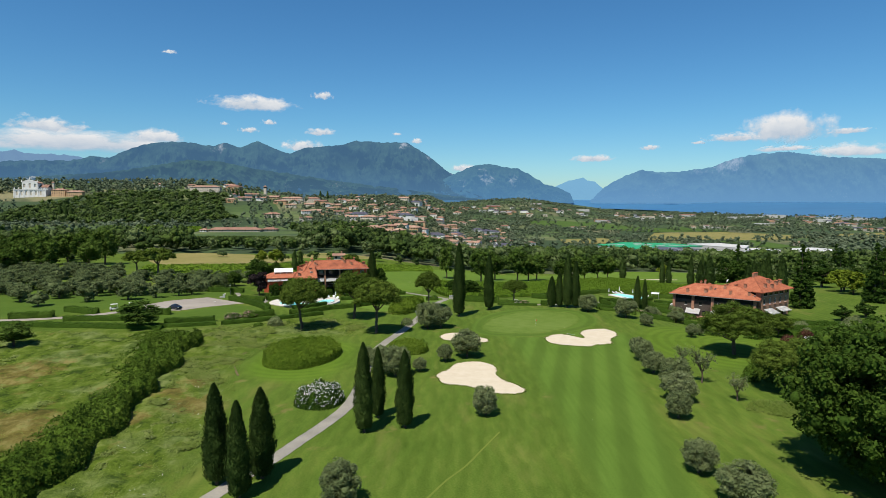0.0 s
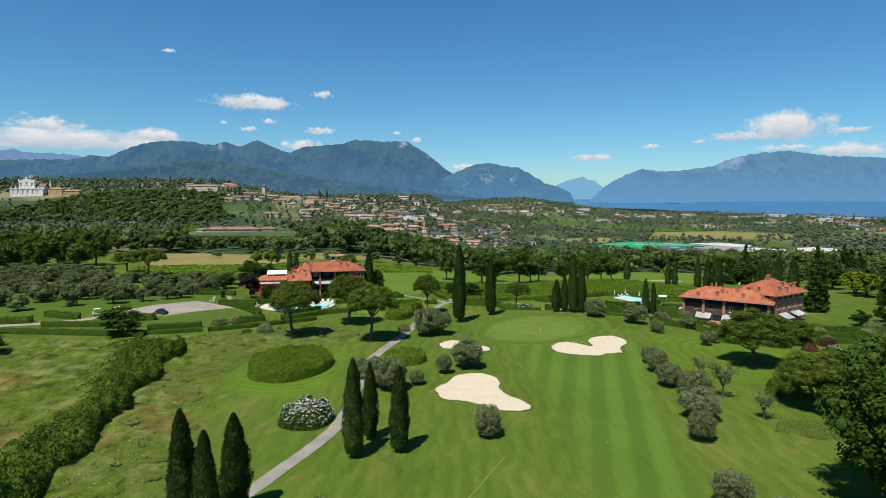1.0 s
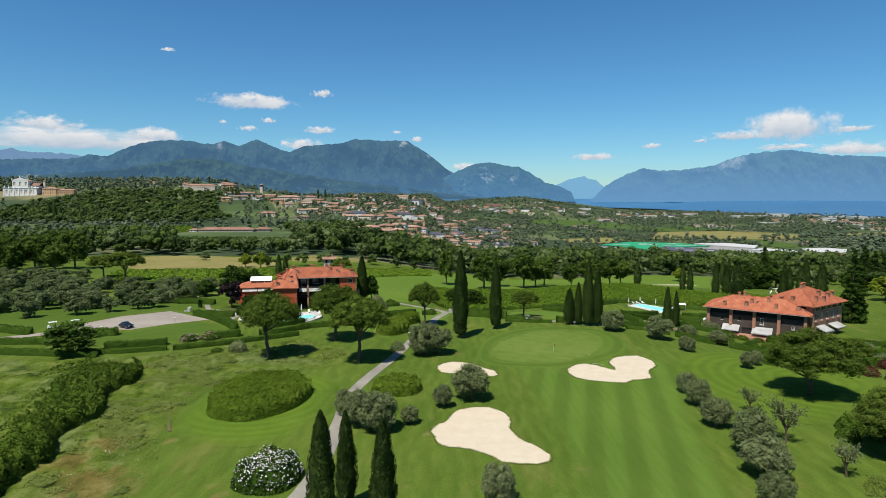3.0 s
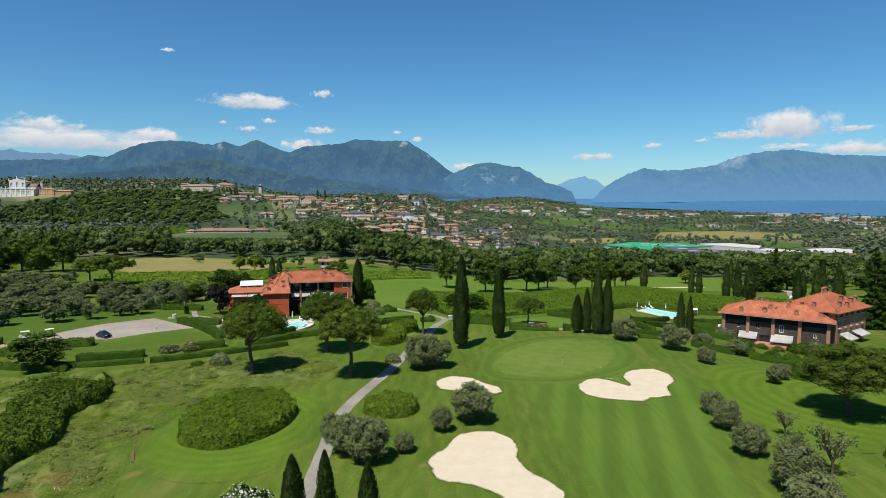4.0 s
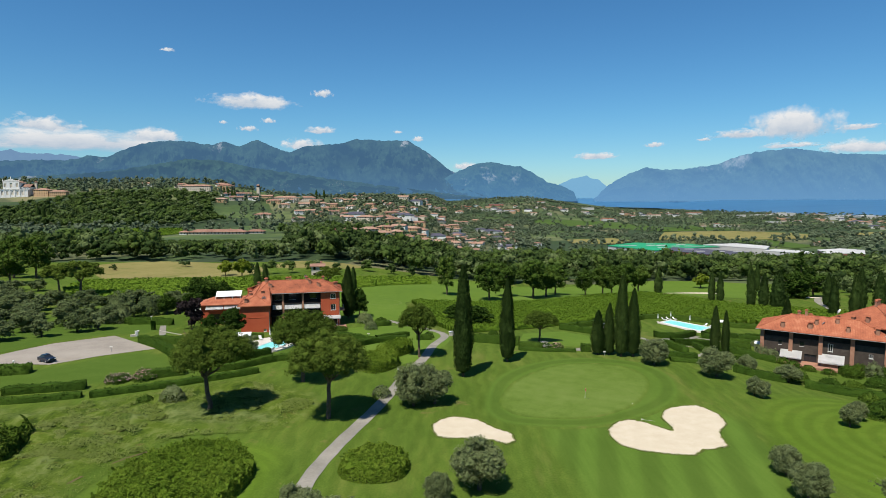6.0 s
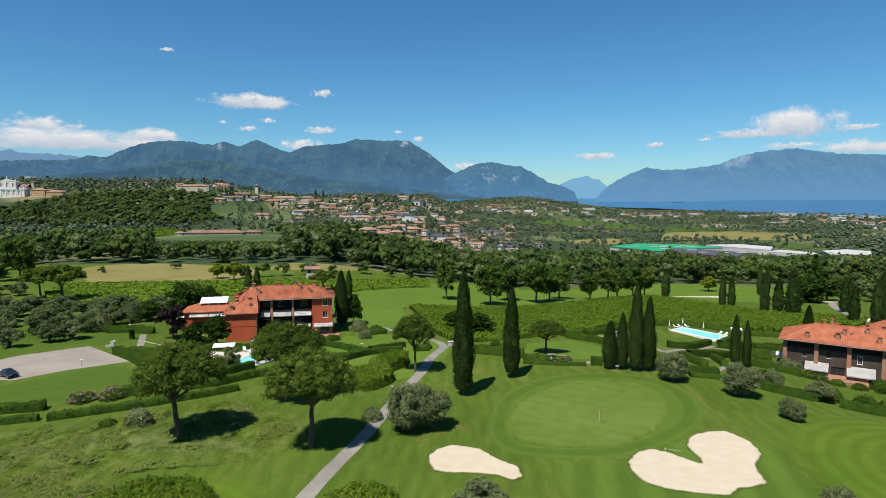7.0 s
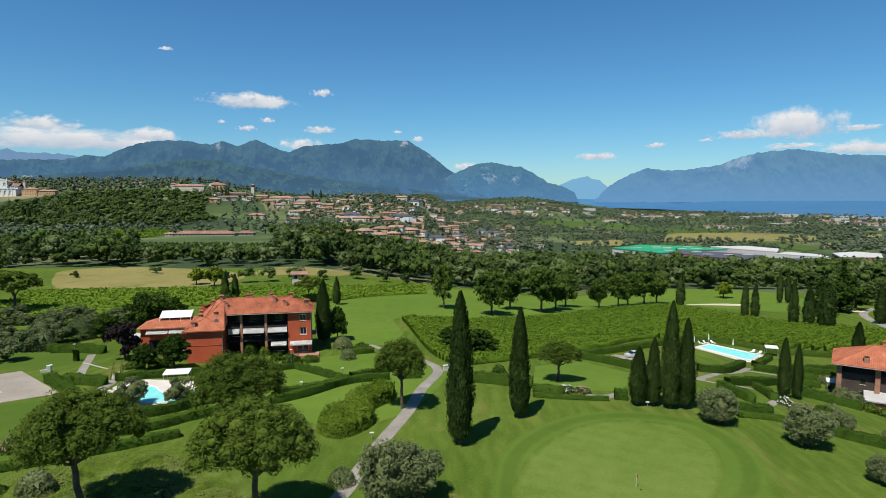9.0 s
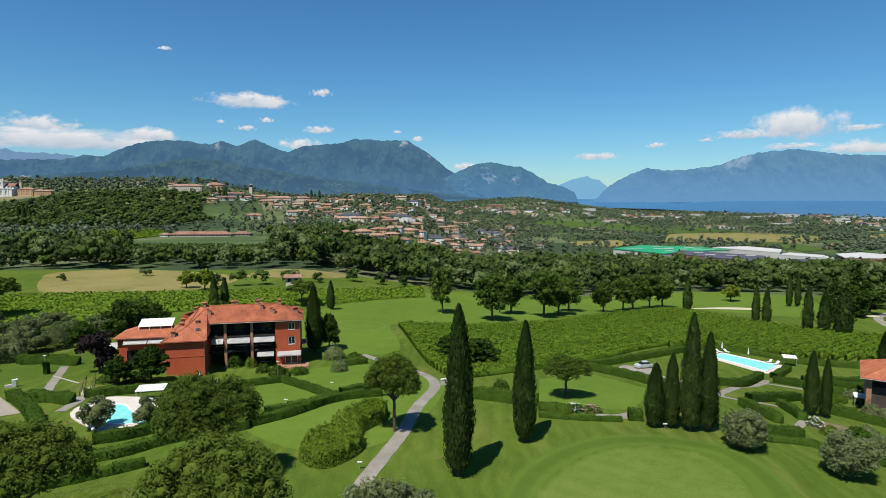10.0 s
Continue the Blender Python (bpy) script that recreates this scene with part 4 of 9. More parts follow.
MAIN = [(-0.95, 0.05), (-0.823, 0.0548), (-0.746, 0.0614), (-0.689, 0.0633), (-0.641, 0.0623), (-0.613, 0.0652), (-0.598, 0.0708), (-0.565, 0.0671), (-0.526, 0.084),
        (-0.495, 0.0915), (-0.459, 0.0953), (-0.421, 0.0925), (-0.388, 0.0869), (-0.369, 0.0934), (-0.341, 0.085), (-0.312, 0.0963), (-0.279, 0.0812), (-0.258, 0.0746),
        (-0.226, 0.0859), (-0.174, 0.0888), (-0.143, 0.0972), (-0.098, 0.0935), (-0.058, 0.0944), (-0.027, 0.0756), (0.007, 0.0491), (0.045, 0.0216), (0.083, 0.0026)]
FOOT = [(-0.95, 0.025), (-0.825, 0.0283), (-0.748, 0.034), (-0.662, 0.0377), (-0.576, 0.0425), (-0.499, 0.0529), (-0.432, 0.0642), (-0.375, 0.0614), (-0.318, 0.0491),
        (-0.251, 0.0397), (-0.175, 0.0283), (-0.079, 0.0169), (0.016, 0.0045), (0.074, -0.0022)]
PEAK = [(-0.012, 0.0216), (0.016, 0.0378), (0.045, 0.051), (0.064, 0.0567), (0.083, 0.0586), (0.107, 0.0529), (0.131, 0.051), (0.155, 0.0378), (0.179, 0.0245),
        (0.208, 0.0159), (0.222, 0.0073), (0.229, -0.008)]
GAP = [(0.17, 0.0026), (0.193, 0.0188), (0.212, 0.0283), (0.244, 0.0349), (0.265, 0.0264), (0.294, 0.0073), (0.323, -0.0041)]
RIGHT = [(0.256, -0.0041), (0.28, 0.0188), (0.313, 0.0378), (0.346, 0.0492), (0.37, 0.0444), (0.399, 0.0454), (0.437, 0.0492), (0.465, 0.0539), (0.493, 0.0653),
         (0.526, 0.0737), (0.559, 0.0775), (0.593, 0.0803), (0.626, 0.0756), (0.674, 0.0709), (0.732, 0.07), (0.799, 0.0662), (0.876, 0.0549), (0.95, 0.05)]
ROCK = (0.36, 0.35, 0.33)
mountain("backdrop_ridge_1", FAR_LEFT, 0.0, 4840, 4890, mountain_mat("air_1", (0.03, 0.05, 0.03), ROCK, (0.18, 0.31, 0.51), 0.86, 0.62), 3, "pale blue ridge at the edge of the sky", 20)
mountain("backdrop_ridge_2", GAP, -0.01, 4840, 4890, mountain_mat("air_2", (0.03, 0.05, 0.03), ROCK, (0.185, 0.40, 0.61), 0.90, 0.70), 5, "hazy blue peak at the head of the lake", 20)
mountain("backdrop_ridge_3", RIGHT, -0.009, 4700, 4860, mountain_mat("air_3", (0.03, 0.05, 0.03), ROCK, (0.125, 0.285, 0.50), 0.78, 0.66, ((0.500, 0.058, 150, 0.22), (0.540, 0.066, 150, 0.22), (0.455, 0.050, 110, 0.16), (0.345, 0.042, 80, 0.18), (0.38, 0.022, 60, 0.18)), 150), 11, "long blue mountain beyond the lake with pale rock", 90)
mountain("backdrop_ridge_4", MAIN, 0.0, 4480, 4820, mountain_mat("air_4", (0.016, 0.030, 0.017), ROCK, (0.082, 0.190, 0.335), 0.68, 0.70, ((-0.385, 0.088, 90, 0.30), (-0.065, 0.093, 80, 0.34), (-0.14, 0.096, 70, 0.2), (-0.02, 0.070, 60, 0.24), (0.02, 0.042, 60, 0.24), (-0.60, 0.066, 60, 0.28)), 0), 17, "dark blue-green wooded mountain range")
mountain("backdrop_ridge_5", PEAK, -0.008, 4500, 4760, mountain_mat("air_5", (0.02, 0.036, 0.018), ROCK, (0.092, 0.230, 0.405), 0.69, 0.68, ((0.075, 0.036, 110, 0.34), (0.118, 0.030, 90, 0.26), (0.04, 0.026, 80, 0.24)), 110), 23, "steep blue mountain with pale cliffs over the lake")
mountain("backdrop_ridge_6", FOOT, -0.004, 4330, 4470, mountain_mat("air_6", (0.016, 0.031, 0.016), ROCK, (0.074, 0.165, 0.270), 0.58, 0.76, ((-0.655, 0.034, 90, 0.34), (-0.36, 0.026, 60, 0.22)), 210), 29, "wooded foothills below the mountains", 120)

M["cloud"], n_, l_, b_ = base_mat("cloud")
tc = n_.new("ShaderNodeTexCoord").outputs["Object"]
info = n_.new("ShaderNodeObjectInfo")
sh = n_.new("ShaderNodeVectorMath")
sh.operation = "MULTIPLY_ADD"
cmb = n_.new("ShaderNodeCombineXYZ")
for k in range(3):
    l_.new(math_n(n_, l_, "MULTIPLY", info.outputs["Random"], 37.0 + 11 * k), cmb.inputs[k])
l_.new(tc, sh.inputs[0])
sh.inputs[1].default_value = (1.9, 0.9, 1.0)
l_.new(cmb.outputs[0], sh.inputs[2])
puff = noise_at(n_, l_, sh.outputs[0], 1.7, 8, 0.60)
sp = n_.new("ShaderNodeSeparateXYZ")
l_.new(tc, sp.inputs[0])
low = math_n(n_, l_, "MAXIMUM", math_n(n_, l_, "MULTIPLY", sp.outputs[1], -2.1), sp.outputs[1])
rad = math_n(n_, l_, "SQRT", math_n(n_, l_, "ADD", math_n(n_, l_, "MULTIPLY", sp.outputs[0], sp.outputs[0]), math_n(n_, l_, "MULTIPLY", low, low)))
body = math_n(n_, l_, "MULTIPLY_ADD", puff, 1.55, math_n(n_, l_, "SUBTRACT", 0.02, rad))
alpha = ramp(n_, l_, body, [(0.0, (0, 0, 0)), (0.16, (0.34,) * 3), (0.42, (1, 1, 1))])
# Sunlit top and grey underside are put into the cloud's own glow.
shade = math_n(n_, l_, "MULTIPLY_ADD", sp.outputs[1], 0.75, math_n(n_, l_, "MULTIPLY_ADD", puff, 1.2, -0.22))
em = n_.new("ShaderNodeEmission")
em.inputs["Strength"].default_value = 0.76
l_.new(ramp(n_, l_, shade, [(0.05, (0.40, 0.50, 0.62)), (0.45, (0.60, 0.65, 0.71)), (0.85, (0.78, 0.79, 0.80))]), em.inputs["Color"])
tr = n_.new("ShaderNodeBsdfTransparent")
mx = n_.new("ShaderNodeMixShader")
l_.new(alpha, mx.inputs["Fac"])
l_.new(tr.outputs[0], mx.inputs[1])
l_.new(em.outputs[0], mx.inputs[2])
l_.new(mx.outputs[0], n_["Material Output"].inputs["Surface"])
cloud_mesh = mesh_of("cloud", [(-1.4, -1.2, 0), (1.4, -1.2, 0), (1.4, 1.4, 0), (-1.4, 1.4, 0)], [(0, 1, 2, 3)], [M["cloud"]])
for az, el, w, hgt in [(-0.318, 0.1548, 0.149, 0.037), (-0.199, 0.1698, 0.037, 0.019), (-0.455, 0.2425, 0.022, 0.008), (-0.325, 0.1131, 0.033, 0.013), (-0.291, 0.1262, 0.025, 0.012),
                       (-0.204, 0.1094, 0.058, 0.017), (-0.231, 0.0849, 0.080, 0.028), (-0.667, 0.1187, 0.110, 0.030), (-0.63, 0.090, 0.36, 0.046), (-0.48, 0.1, 0.10, 0.03), (0.591, 0.1132, 0.150, 0.062),
                       (0.501, 0.102, 0.09, 0.021), (0.257, 0.0662, 0.077, 0.017), (0.357, 0.085, 0.035, 0.012), (0.695, 0.1142, 0.058, 0.013), (0.707, 0.0794, 0.12, 0.028),
                       (-0.041, 0.0953, 0.023, 0.012), (0.039, 0.0491, 0.05, 0.018), (0.44, 0.0944, 0.023, 0.008), (-0.367, 0.1243, 0.013, 0.008), (-0.075, 0.1075, 0.017, 0.008), (0.585, 0.084, 0.09, 0.012)]:
    c = Vector(far_point(az, el, 4880 - 300 * el))
    d = (EYE - c).normalized()
    sx, sy = w * 0.5 * 4700 * 1.2, hgt * 0.5 * 4700 * 1.3
    ob = put("backdrop_cloud", cloud_mesh, None, Matrix.Translation(c) @ d.to_track_quat("Z", "Y").to_matrix().to_4x4() @ Matrix.Diagonal((sx, sy, 1, 1)))
    ob.visible_shadow = False
    tagged(ob, "small white fair-weather cloud in the blue sky", "cloud", "clouds", "structure")

# ---- ground cover ----
patch("meadow", [(-45, -15), (-30, 40), (-31, 66), (-33, 82), (-36, 100), (-41, 116), (-42, 128), (-38, 143), (-24, 146), (-19, 158), (-36, 172), (-60, 158.5), (-90, 154), (-130, 156), (-170, 150), (-170, 60), (-120, -15)], M["meadow"], 0.02, 1.3, True, "rough meadow of long grass with dry patches", "meadow", None, 0.8, True)
patch("fairway", [(8, -15), (12, 30), (15.5, 70), (16, 100), (15, 128), (14, 146), (22, 149), (35, 158), (46, 152), (46, 138), (39, 120), (34, 95), (29, 60), (27, 20), (26, -15)], M["fairway"], 0.012, 2, True, "striped mown fairway", "fairway", soft=True)
patch("collar", [(6.5, 157), (9, 169), (15, 178), (24, 184), (34, 184.5), (42, 180), (44, 170.5), (41.5, 161), (36, 154), (29, 149), (23, 146.5), (16, 146.3), (9.5, 148), (6.8, 152)], M["collar"], 0.022, 1.5, True, "darker ring of grass round the putting green", "grass", soft=True)
GREEN = [(9.6, 158.3), (12.6, 167.1), (17.3, 173.8), (24.3, 179.4), (32.7, 180.2), (37.6, 176.6), (38.7, 170.3), (36.7, 163.9), (32.6, 157.0), (27.9, 152.8), (23.2, 150.4), (17.7, 150.0), (12.5, 151.2), (10.1, 154.0)]
patch("putting_green", GREEN, M["green"], 0.032, 1.5, True, "smooth pale green putting surface", "green", soft=True)
B1 = [(-2.1, 115.0), (-1.2, 117.4), (-0.1, 118.5), (2.2, 123.4), (5.5, 124.7), (8.0, 123.9), (9.9, 120.3), (9.6, 115.4), (10.9, 111.6), (12.8, 109.2), (13.8, 106.0), (12.3, 104.3), (9.9, 104.1), (7.4, 104.7), (5.4, 107.0), (2.8, 108.6), (-0.5, 109.8), (-1.6, 112.0)]
B2 = [(24.6, 145.9), (26.5, 148.5), (28.7, 149.5), (30.7, 148.5), (32.3, 146.7), (33.8, 145.5), (34.1, 148.1), (34.0, 150.5), (36.1, 153.9), (39.4, 155.6), (42.0, 155.2), (43.4, 151.9), (42.9, 148.1), (40.3, 144.5), (39.1, 140.0), (36.8, 139.0), (34.8, 138.4), (33.5, 137.2), (31.0, 137.4), (28.3, 138.0), (25.3, 139.6), (24.2, 142.3)]
B3 = [(-1.5, 146.5), (-0.9, 149.1), (0.7, 150.5), (2.7, 150.9), (5.6, 149.5), (7.6, 146.7), (9.9, 144.5), (10.2, 142.1), (8.9, 140.8), (6.7, 142.1), (3.7, 142.7), (0.0, 142.9), (-0.8, 143.7)]
LIPS = []
for b in (B1, B2, B3):
    rim_line = spline(b, True, 14)
    b = [(float(p[0]) + 0.30 * noise.noise((p[0] * 0.8, p[1] * 0.8, 1)) + 0.10 * noise.noise((p[0] * 3, p[1] * 3, 5)), float(p[1]) + 0.30 * noise.noise((p[0] * 0.8, p[1] * 0.8, 7)) + 0.10 * noise.noise((p[0] * 3, p[1] * 3, 9))) for p in rim_line]
    LIPS.append(b)
    patch("sand_bunker", b, M["sand"], 0.035, 1.0, False, "pale sand bunker cut into the grass", "bunker", (0.9, 0.012))
ribbon("path", [(-40, 30), (-33, 55), (-27.6, 68.6), (-25.2, 74.2), (-23.0, 79.1), (-21.1, 84.3), (-18.9, 90.1), (-16.7, 97.7), (-16.0, 107), (-16.2, 118.0), (-16.3, 130.2), (-14.4, 140.8), (-11.0, 153.5), (-8.7, 164), (-7.2, 171.4), (-4.9, 180.3), (-3.6, 186), (-2.1, 197), (-0.2, 206), (0.6, 213), (-0.6, 220.6), (-4.4, 228), (-10.5, 235.6), (-17.5, 243)], 2.1, M["path"], 0.05, "narrow grey concrete cart path across the grass")
ribbon("worn_track", [(-4.6, 65.0), (-2.6, 68.8), (-0.6, 72.6), (2.0, 76.6), (4.8, 82.3), (7.4, 87.5)], 0.30, turf("worn_grass", [(0.3, (0.0823, 0.1218, 0.0168)), (0.6, (0.1176, 0.1445, 0.0269))]), 0.035, "faint worn track across the mown grass", "track")
patch("shrub_lawn", [(-40.6, 116), (-36, 111), (-29, 109), (-22, 112), (-19.6, 121), (-19, 131), (-20.5, 140), (-27, 143.5), (-34.5, 141), (-40.2, 133), (-42.2, 125)], turf("ring_mown_grass", fade=3.5, rings=(-31.0, 128.0, 1.0, 0.075), stops=[(0.3, (0.0487, 0.0907, 0.0092)), (0.5, (0.0756, 0.126, 0.0134)), (0.7, (0.1109, 0.1546, 0.021))], bumped=0.25, dist=0.03), 0.03, 1.5, True, "grass mown in rings round the shrub island", "lawn", soft=True)
patch("contour_rough", [(47, 124), (44.5, 138), (47, 150), (54, 160), (66, 166), (80, 160), (84, 146), (78, 132), (66, 122), (56, 117)], turf("contour_mown_grass", fade=4.0, rings=(70.0, 139.0, 1.3, 0.10), stops=[(0.3, (0.047, 0.0823, 0.0084)), (0.5, (0.0706, 0.1159, 0.0126)), (0.7, (0.1008, 0.1394, 0.0193))], bumped=0.25, dist=0.03), 0.035, 2, True, "rough mown in curved bands along the slope", "lawn", soft=True)
ribbon("worn_track", [(-40.2, 114.5), (-42.3, 118.8), (-44.2, 123), (-45.0, 127.5), (-44.2, 131.5), (-42.4, 135.2), (-39.4, 138.6), (-35.5, 141.5)], 0.42, surface("bare_earth", [(0.3, (0.060, 0.052, 0.018)), (0.6, (0.115, 0.088, 0.034))], 0.5, 3), 0.10, "brown worn track along the meadow edge", "track")
patch("car_park", [(-97.6, 181.0), (-80.4, 180.0), (-74.5, 186.2), (-65.2, 193.2), (-83.2, 208.8), (-92.4, 198.4), (-96.5, 188)], M["gravel"], 0.05, 4, False, "pale gravel car park", "car park")
ribbon("road", [(-150, 160), (-116.4, 166.8), (-104, 172), (-96, 179), (-91, 186)], 3.4, M["gravel"], 0.065, "gravel drive to the car park", "road")
patch("car_park_lawn", [(-95, 166), (-80, 163), (-64, 166), (-54, 174), (-54, 180), (-64, 191), (-74, 185.5), (-80, 179)], M["dense_lawn"], 0.03, 3, True, "smooth lawn below the car park", "lawn", soft=True)
patch("grove_lawn", [(-150, 172), (-118, 170), (-101, 184), (-88, 206), (-76, 214), (-80, 236), (-150, 236)], M["dense_lawn"], 0.03, 3, True, "lawn under the olive trees", "lawn", soft=True)
patch("garden_lawn", [(-30, 190), (-14, 178), (-2, 188), (2, 216), (-10, 232), (-26, 230), (-34, 214)], M["lawn"], 0.03, 4, True, "garden lawn between the hedges", "lawn")
patch("corner_lawn", [(22.2, 221), (34.6, 229), (42, 210), (33, 195.2), (18, 198)], M["lawn"], 0.03, 4, False, "clipped lawn corner by the hedge", "lawn")
patch("vineyard_soil", [(3.6, 214), (-2, 232), (-7, 255), (-13, 286), (11.2, 290), (48.8, 316.4), (100.3, 358.9), (122, 304.9), (150, 262), (112, 244.6), (89.3, 248.2), (69.1, 262), (37.7, 241.5), (9.9, 219.4)], M["rough"], 0.03, 4, False, "grassy soil between the vine rows", "soil")
patch("far_fairway", [(-42, 268), (-30, 250), (-20, 243), (-9, 250), (-14, 285), (0, 292), (10, 300), (50, 326), (100, 366), (140, 330), (175, 345), (190, 420), (130, 440), (60, 400), (8, 410), (-38, 318)], M["lawn"], 0.04, 4, True, "distant fairway behind the vineyard", "fairway")
ribbon("mown_ring", [(-23 + 7.5 * math.cos(a), 281 + 9 * math.sin(a)) for a in np.linspace(0, 6.2832, 17)], 0.9, turf("ring_turf", [(0.3, (0.085, 0.130, 0.024)), (0.7, (0.125, 0.165, 0.040))], bumped=0.2, dist=0.02), 0.07, "pale ring mown in the distant fairway", "lawn", 4)
patch("dry_field", [(-202, 408), (-190, 380), (-172, 352), (-156, 336), (-132, 338), (-111, 338), (-99, 352), (-96, 380), (-112, 404), (-134, 414), (-176, 424)], M["field"], 0.06, 4, True, "pale dry hay field", "field")
patch("dry_field", [(-96, 392), (-60, 398), (-50, 420), (-90, 425)], M["field"], 0.06, 4, True, "pale dry hay field", "field")
for pts in ([(112, 362), (121.6, 362.5), (139.1, 357), (145, 362), (139.0, 370), (124, 369)], [(160, 336), (172, 330), (176, 334), (165, 340)]):
    patch("sand_bunker", pts, M["sand"], 0.08, 2, True, "distant pale sand bunker on the slope", "bunker")

# ---- trees and shrubs ----
CY = [cypress(11, 12, 1.35), cypress(12, 12, 1.3), cypress(13, 12, 1.4)]
for k, (x, y, h, r) in enumerate([(-28.1, 71.8, 12.3, 1.55), (-24.3, 68.4, 11.4, 1.45), (-23.1, 73.3, 11.3, 1.6), (-12.5, 87.4, 13.3, 1.45), (-11.0, 93.0, 11.2, 1.2), (-6.6, 89.1, 11.8, 1.35),
                                  (4.0, 171.6, 21.3, 1.9), (13.5, 181.7, 17.2, 1.7), (33.8, 187.3, 9.7, 1.5), (36.1, 186.9, 11.4, 1.25), (38.4, 185.6, 17.5, 1.6), (40.9, 185.6, 14.7, 1.4),
                                  (65.0, 199.6, 11.2, 1.2), (67.5, 199.6, 10.5, 1.0), (-29.5, 244.2, 16.5, 2.1), (98.2, 227, 11.8, 1.6)]):
    plant(CY[k % 3], x, y, r / 1.35, h / 12, label="tall dark green column-shaped cypress on the grass", category="cypress", group="cypresses")
FCY = [cypress(21, 12, 1.35, 1100), cypress(22, 12, 1.35, 1100)]
for k, (x, y, h, r) in enumerate([(116.7, 313.9, 14.6, 1.6), (119.2, 311.3, 13.8, 1.7), (123.6, 294.6, 16.0, 1.9), (126.4, 290.3, 14.3, 2.2), (127.9, 283.3, 15.6, 3.1), (107.4, 351.6, 14.2, 2.2),
                                  (165.8, 376.0, 16.1, 1.6), (169.8, 376.0, 15.6, 1.6), (-37.8, 309.3, 10.4, 1.6), (-74.2, 296.0, 11.4, 1.7), (-72.3, 300.2, 10.3, 1.7)]):
    plant(FCY[k % 2], x, y, r / 1.35, h / 12, label="slender dark cypress beyond the gardens", category="cypress", group="far cypresses")
PINE = [umbrella_pine(31), umbrella_pine(32), umbrella_pine(33, n=70, per=70, leaf=0.34), umbrella_pine(34, depth=9.6)]
for k, (x, y, h, r, d) in enumerate([(-37.0, 153.5, 14.1, 6.4, 1), (-17.6, 150.5, 14.0, 6.4, 1), (-25.9, 168.9, 13.7, 6.3, 1), (-5.0, 185.5, 11.6, 4.3, 1), (23.9, 204.0, 7.6, 4.4, 1),
                                     (63.3, 130.5, 12.2, 7.7, 1), (60.0, 105.0, 10.4, 6.2, 1), (84.5, 150.5, 6.6, 3.6, 1), (-148.5, 287.5, 12.0, 6.6, 1), (-132.0, 274.0, 14.2, 7.8, 1), (-49.3, 313.5, 9.7, 5.6, 1)]):
    plant(PINE[3 if k in (5, 6, 7) else k % 2 if k < 7 else 2], x, y, r / 6.5, h / 13.8, label="umbrella pine with a broad domed crown and bare trunk", category="pine tree", group="umbrella pines")
OL = [olive(41), olive(42), olive(43)]
for k, (x, y, h, r) in enumerate([(5.7, 94.2, 5.0, 2.1), (4.3, 128.3, 6.2, 3.3), (-0.4, 124.8, 3.9, 1.7), (-4.6, 156.0, 7.6, 3.4), (-1.4, 157.0, 6.6, 3.2), (-13.3, 117.2, 5.5, 2.7), (-9.9, 114.6, 6.4, 3.0),
                                  (-15.6, 121.5, 4.2, 2.0), (-5.5, 117.7, 2.9, 1.5), (42.4, 131.8, 3.8, 1.9), (41.6, 125.7, 4.6, 2.3), (40.5, 116.8, 4.5, 2.4), (41.0, 107.2, 5.9, 3.1), (39.0, 100.7, 5.2, 3.1),
                                  (35.8, 93.0, 4.5, 2.1), (54.8, 159.8, 3.4, 1.3), (60.9, 147.1, 3.6, 1.5), (64.3, 150.3, 3.2, 1.4), (31.0, 74.6, 4.6, 2.2), (32.7, 66.8, 5.0, 3.2), (-12.4, 66.8, 5.4, 2.4),
                                  (43.3, 179.6, 5.6, 3.1), (52.4, 172.0, 5.9, 3.4), (54.2, 161.3, 3.5, 1.4), (62.5, 180.0, 3.4, 2.0), (68.5, 175.6, 3.6, 2.6)]):
    plant(OL[k % 3], x, y, r / 2.4, h / 5.0, label="round grey-green olive tree on the mown grass", category="olive tree", group="olive trees")
GROVE = [olive(k, 5, 2.6, 28, 46, 0.23, "grove") for k in (51, 52, 53)]
rg = random.Random(5)
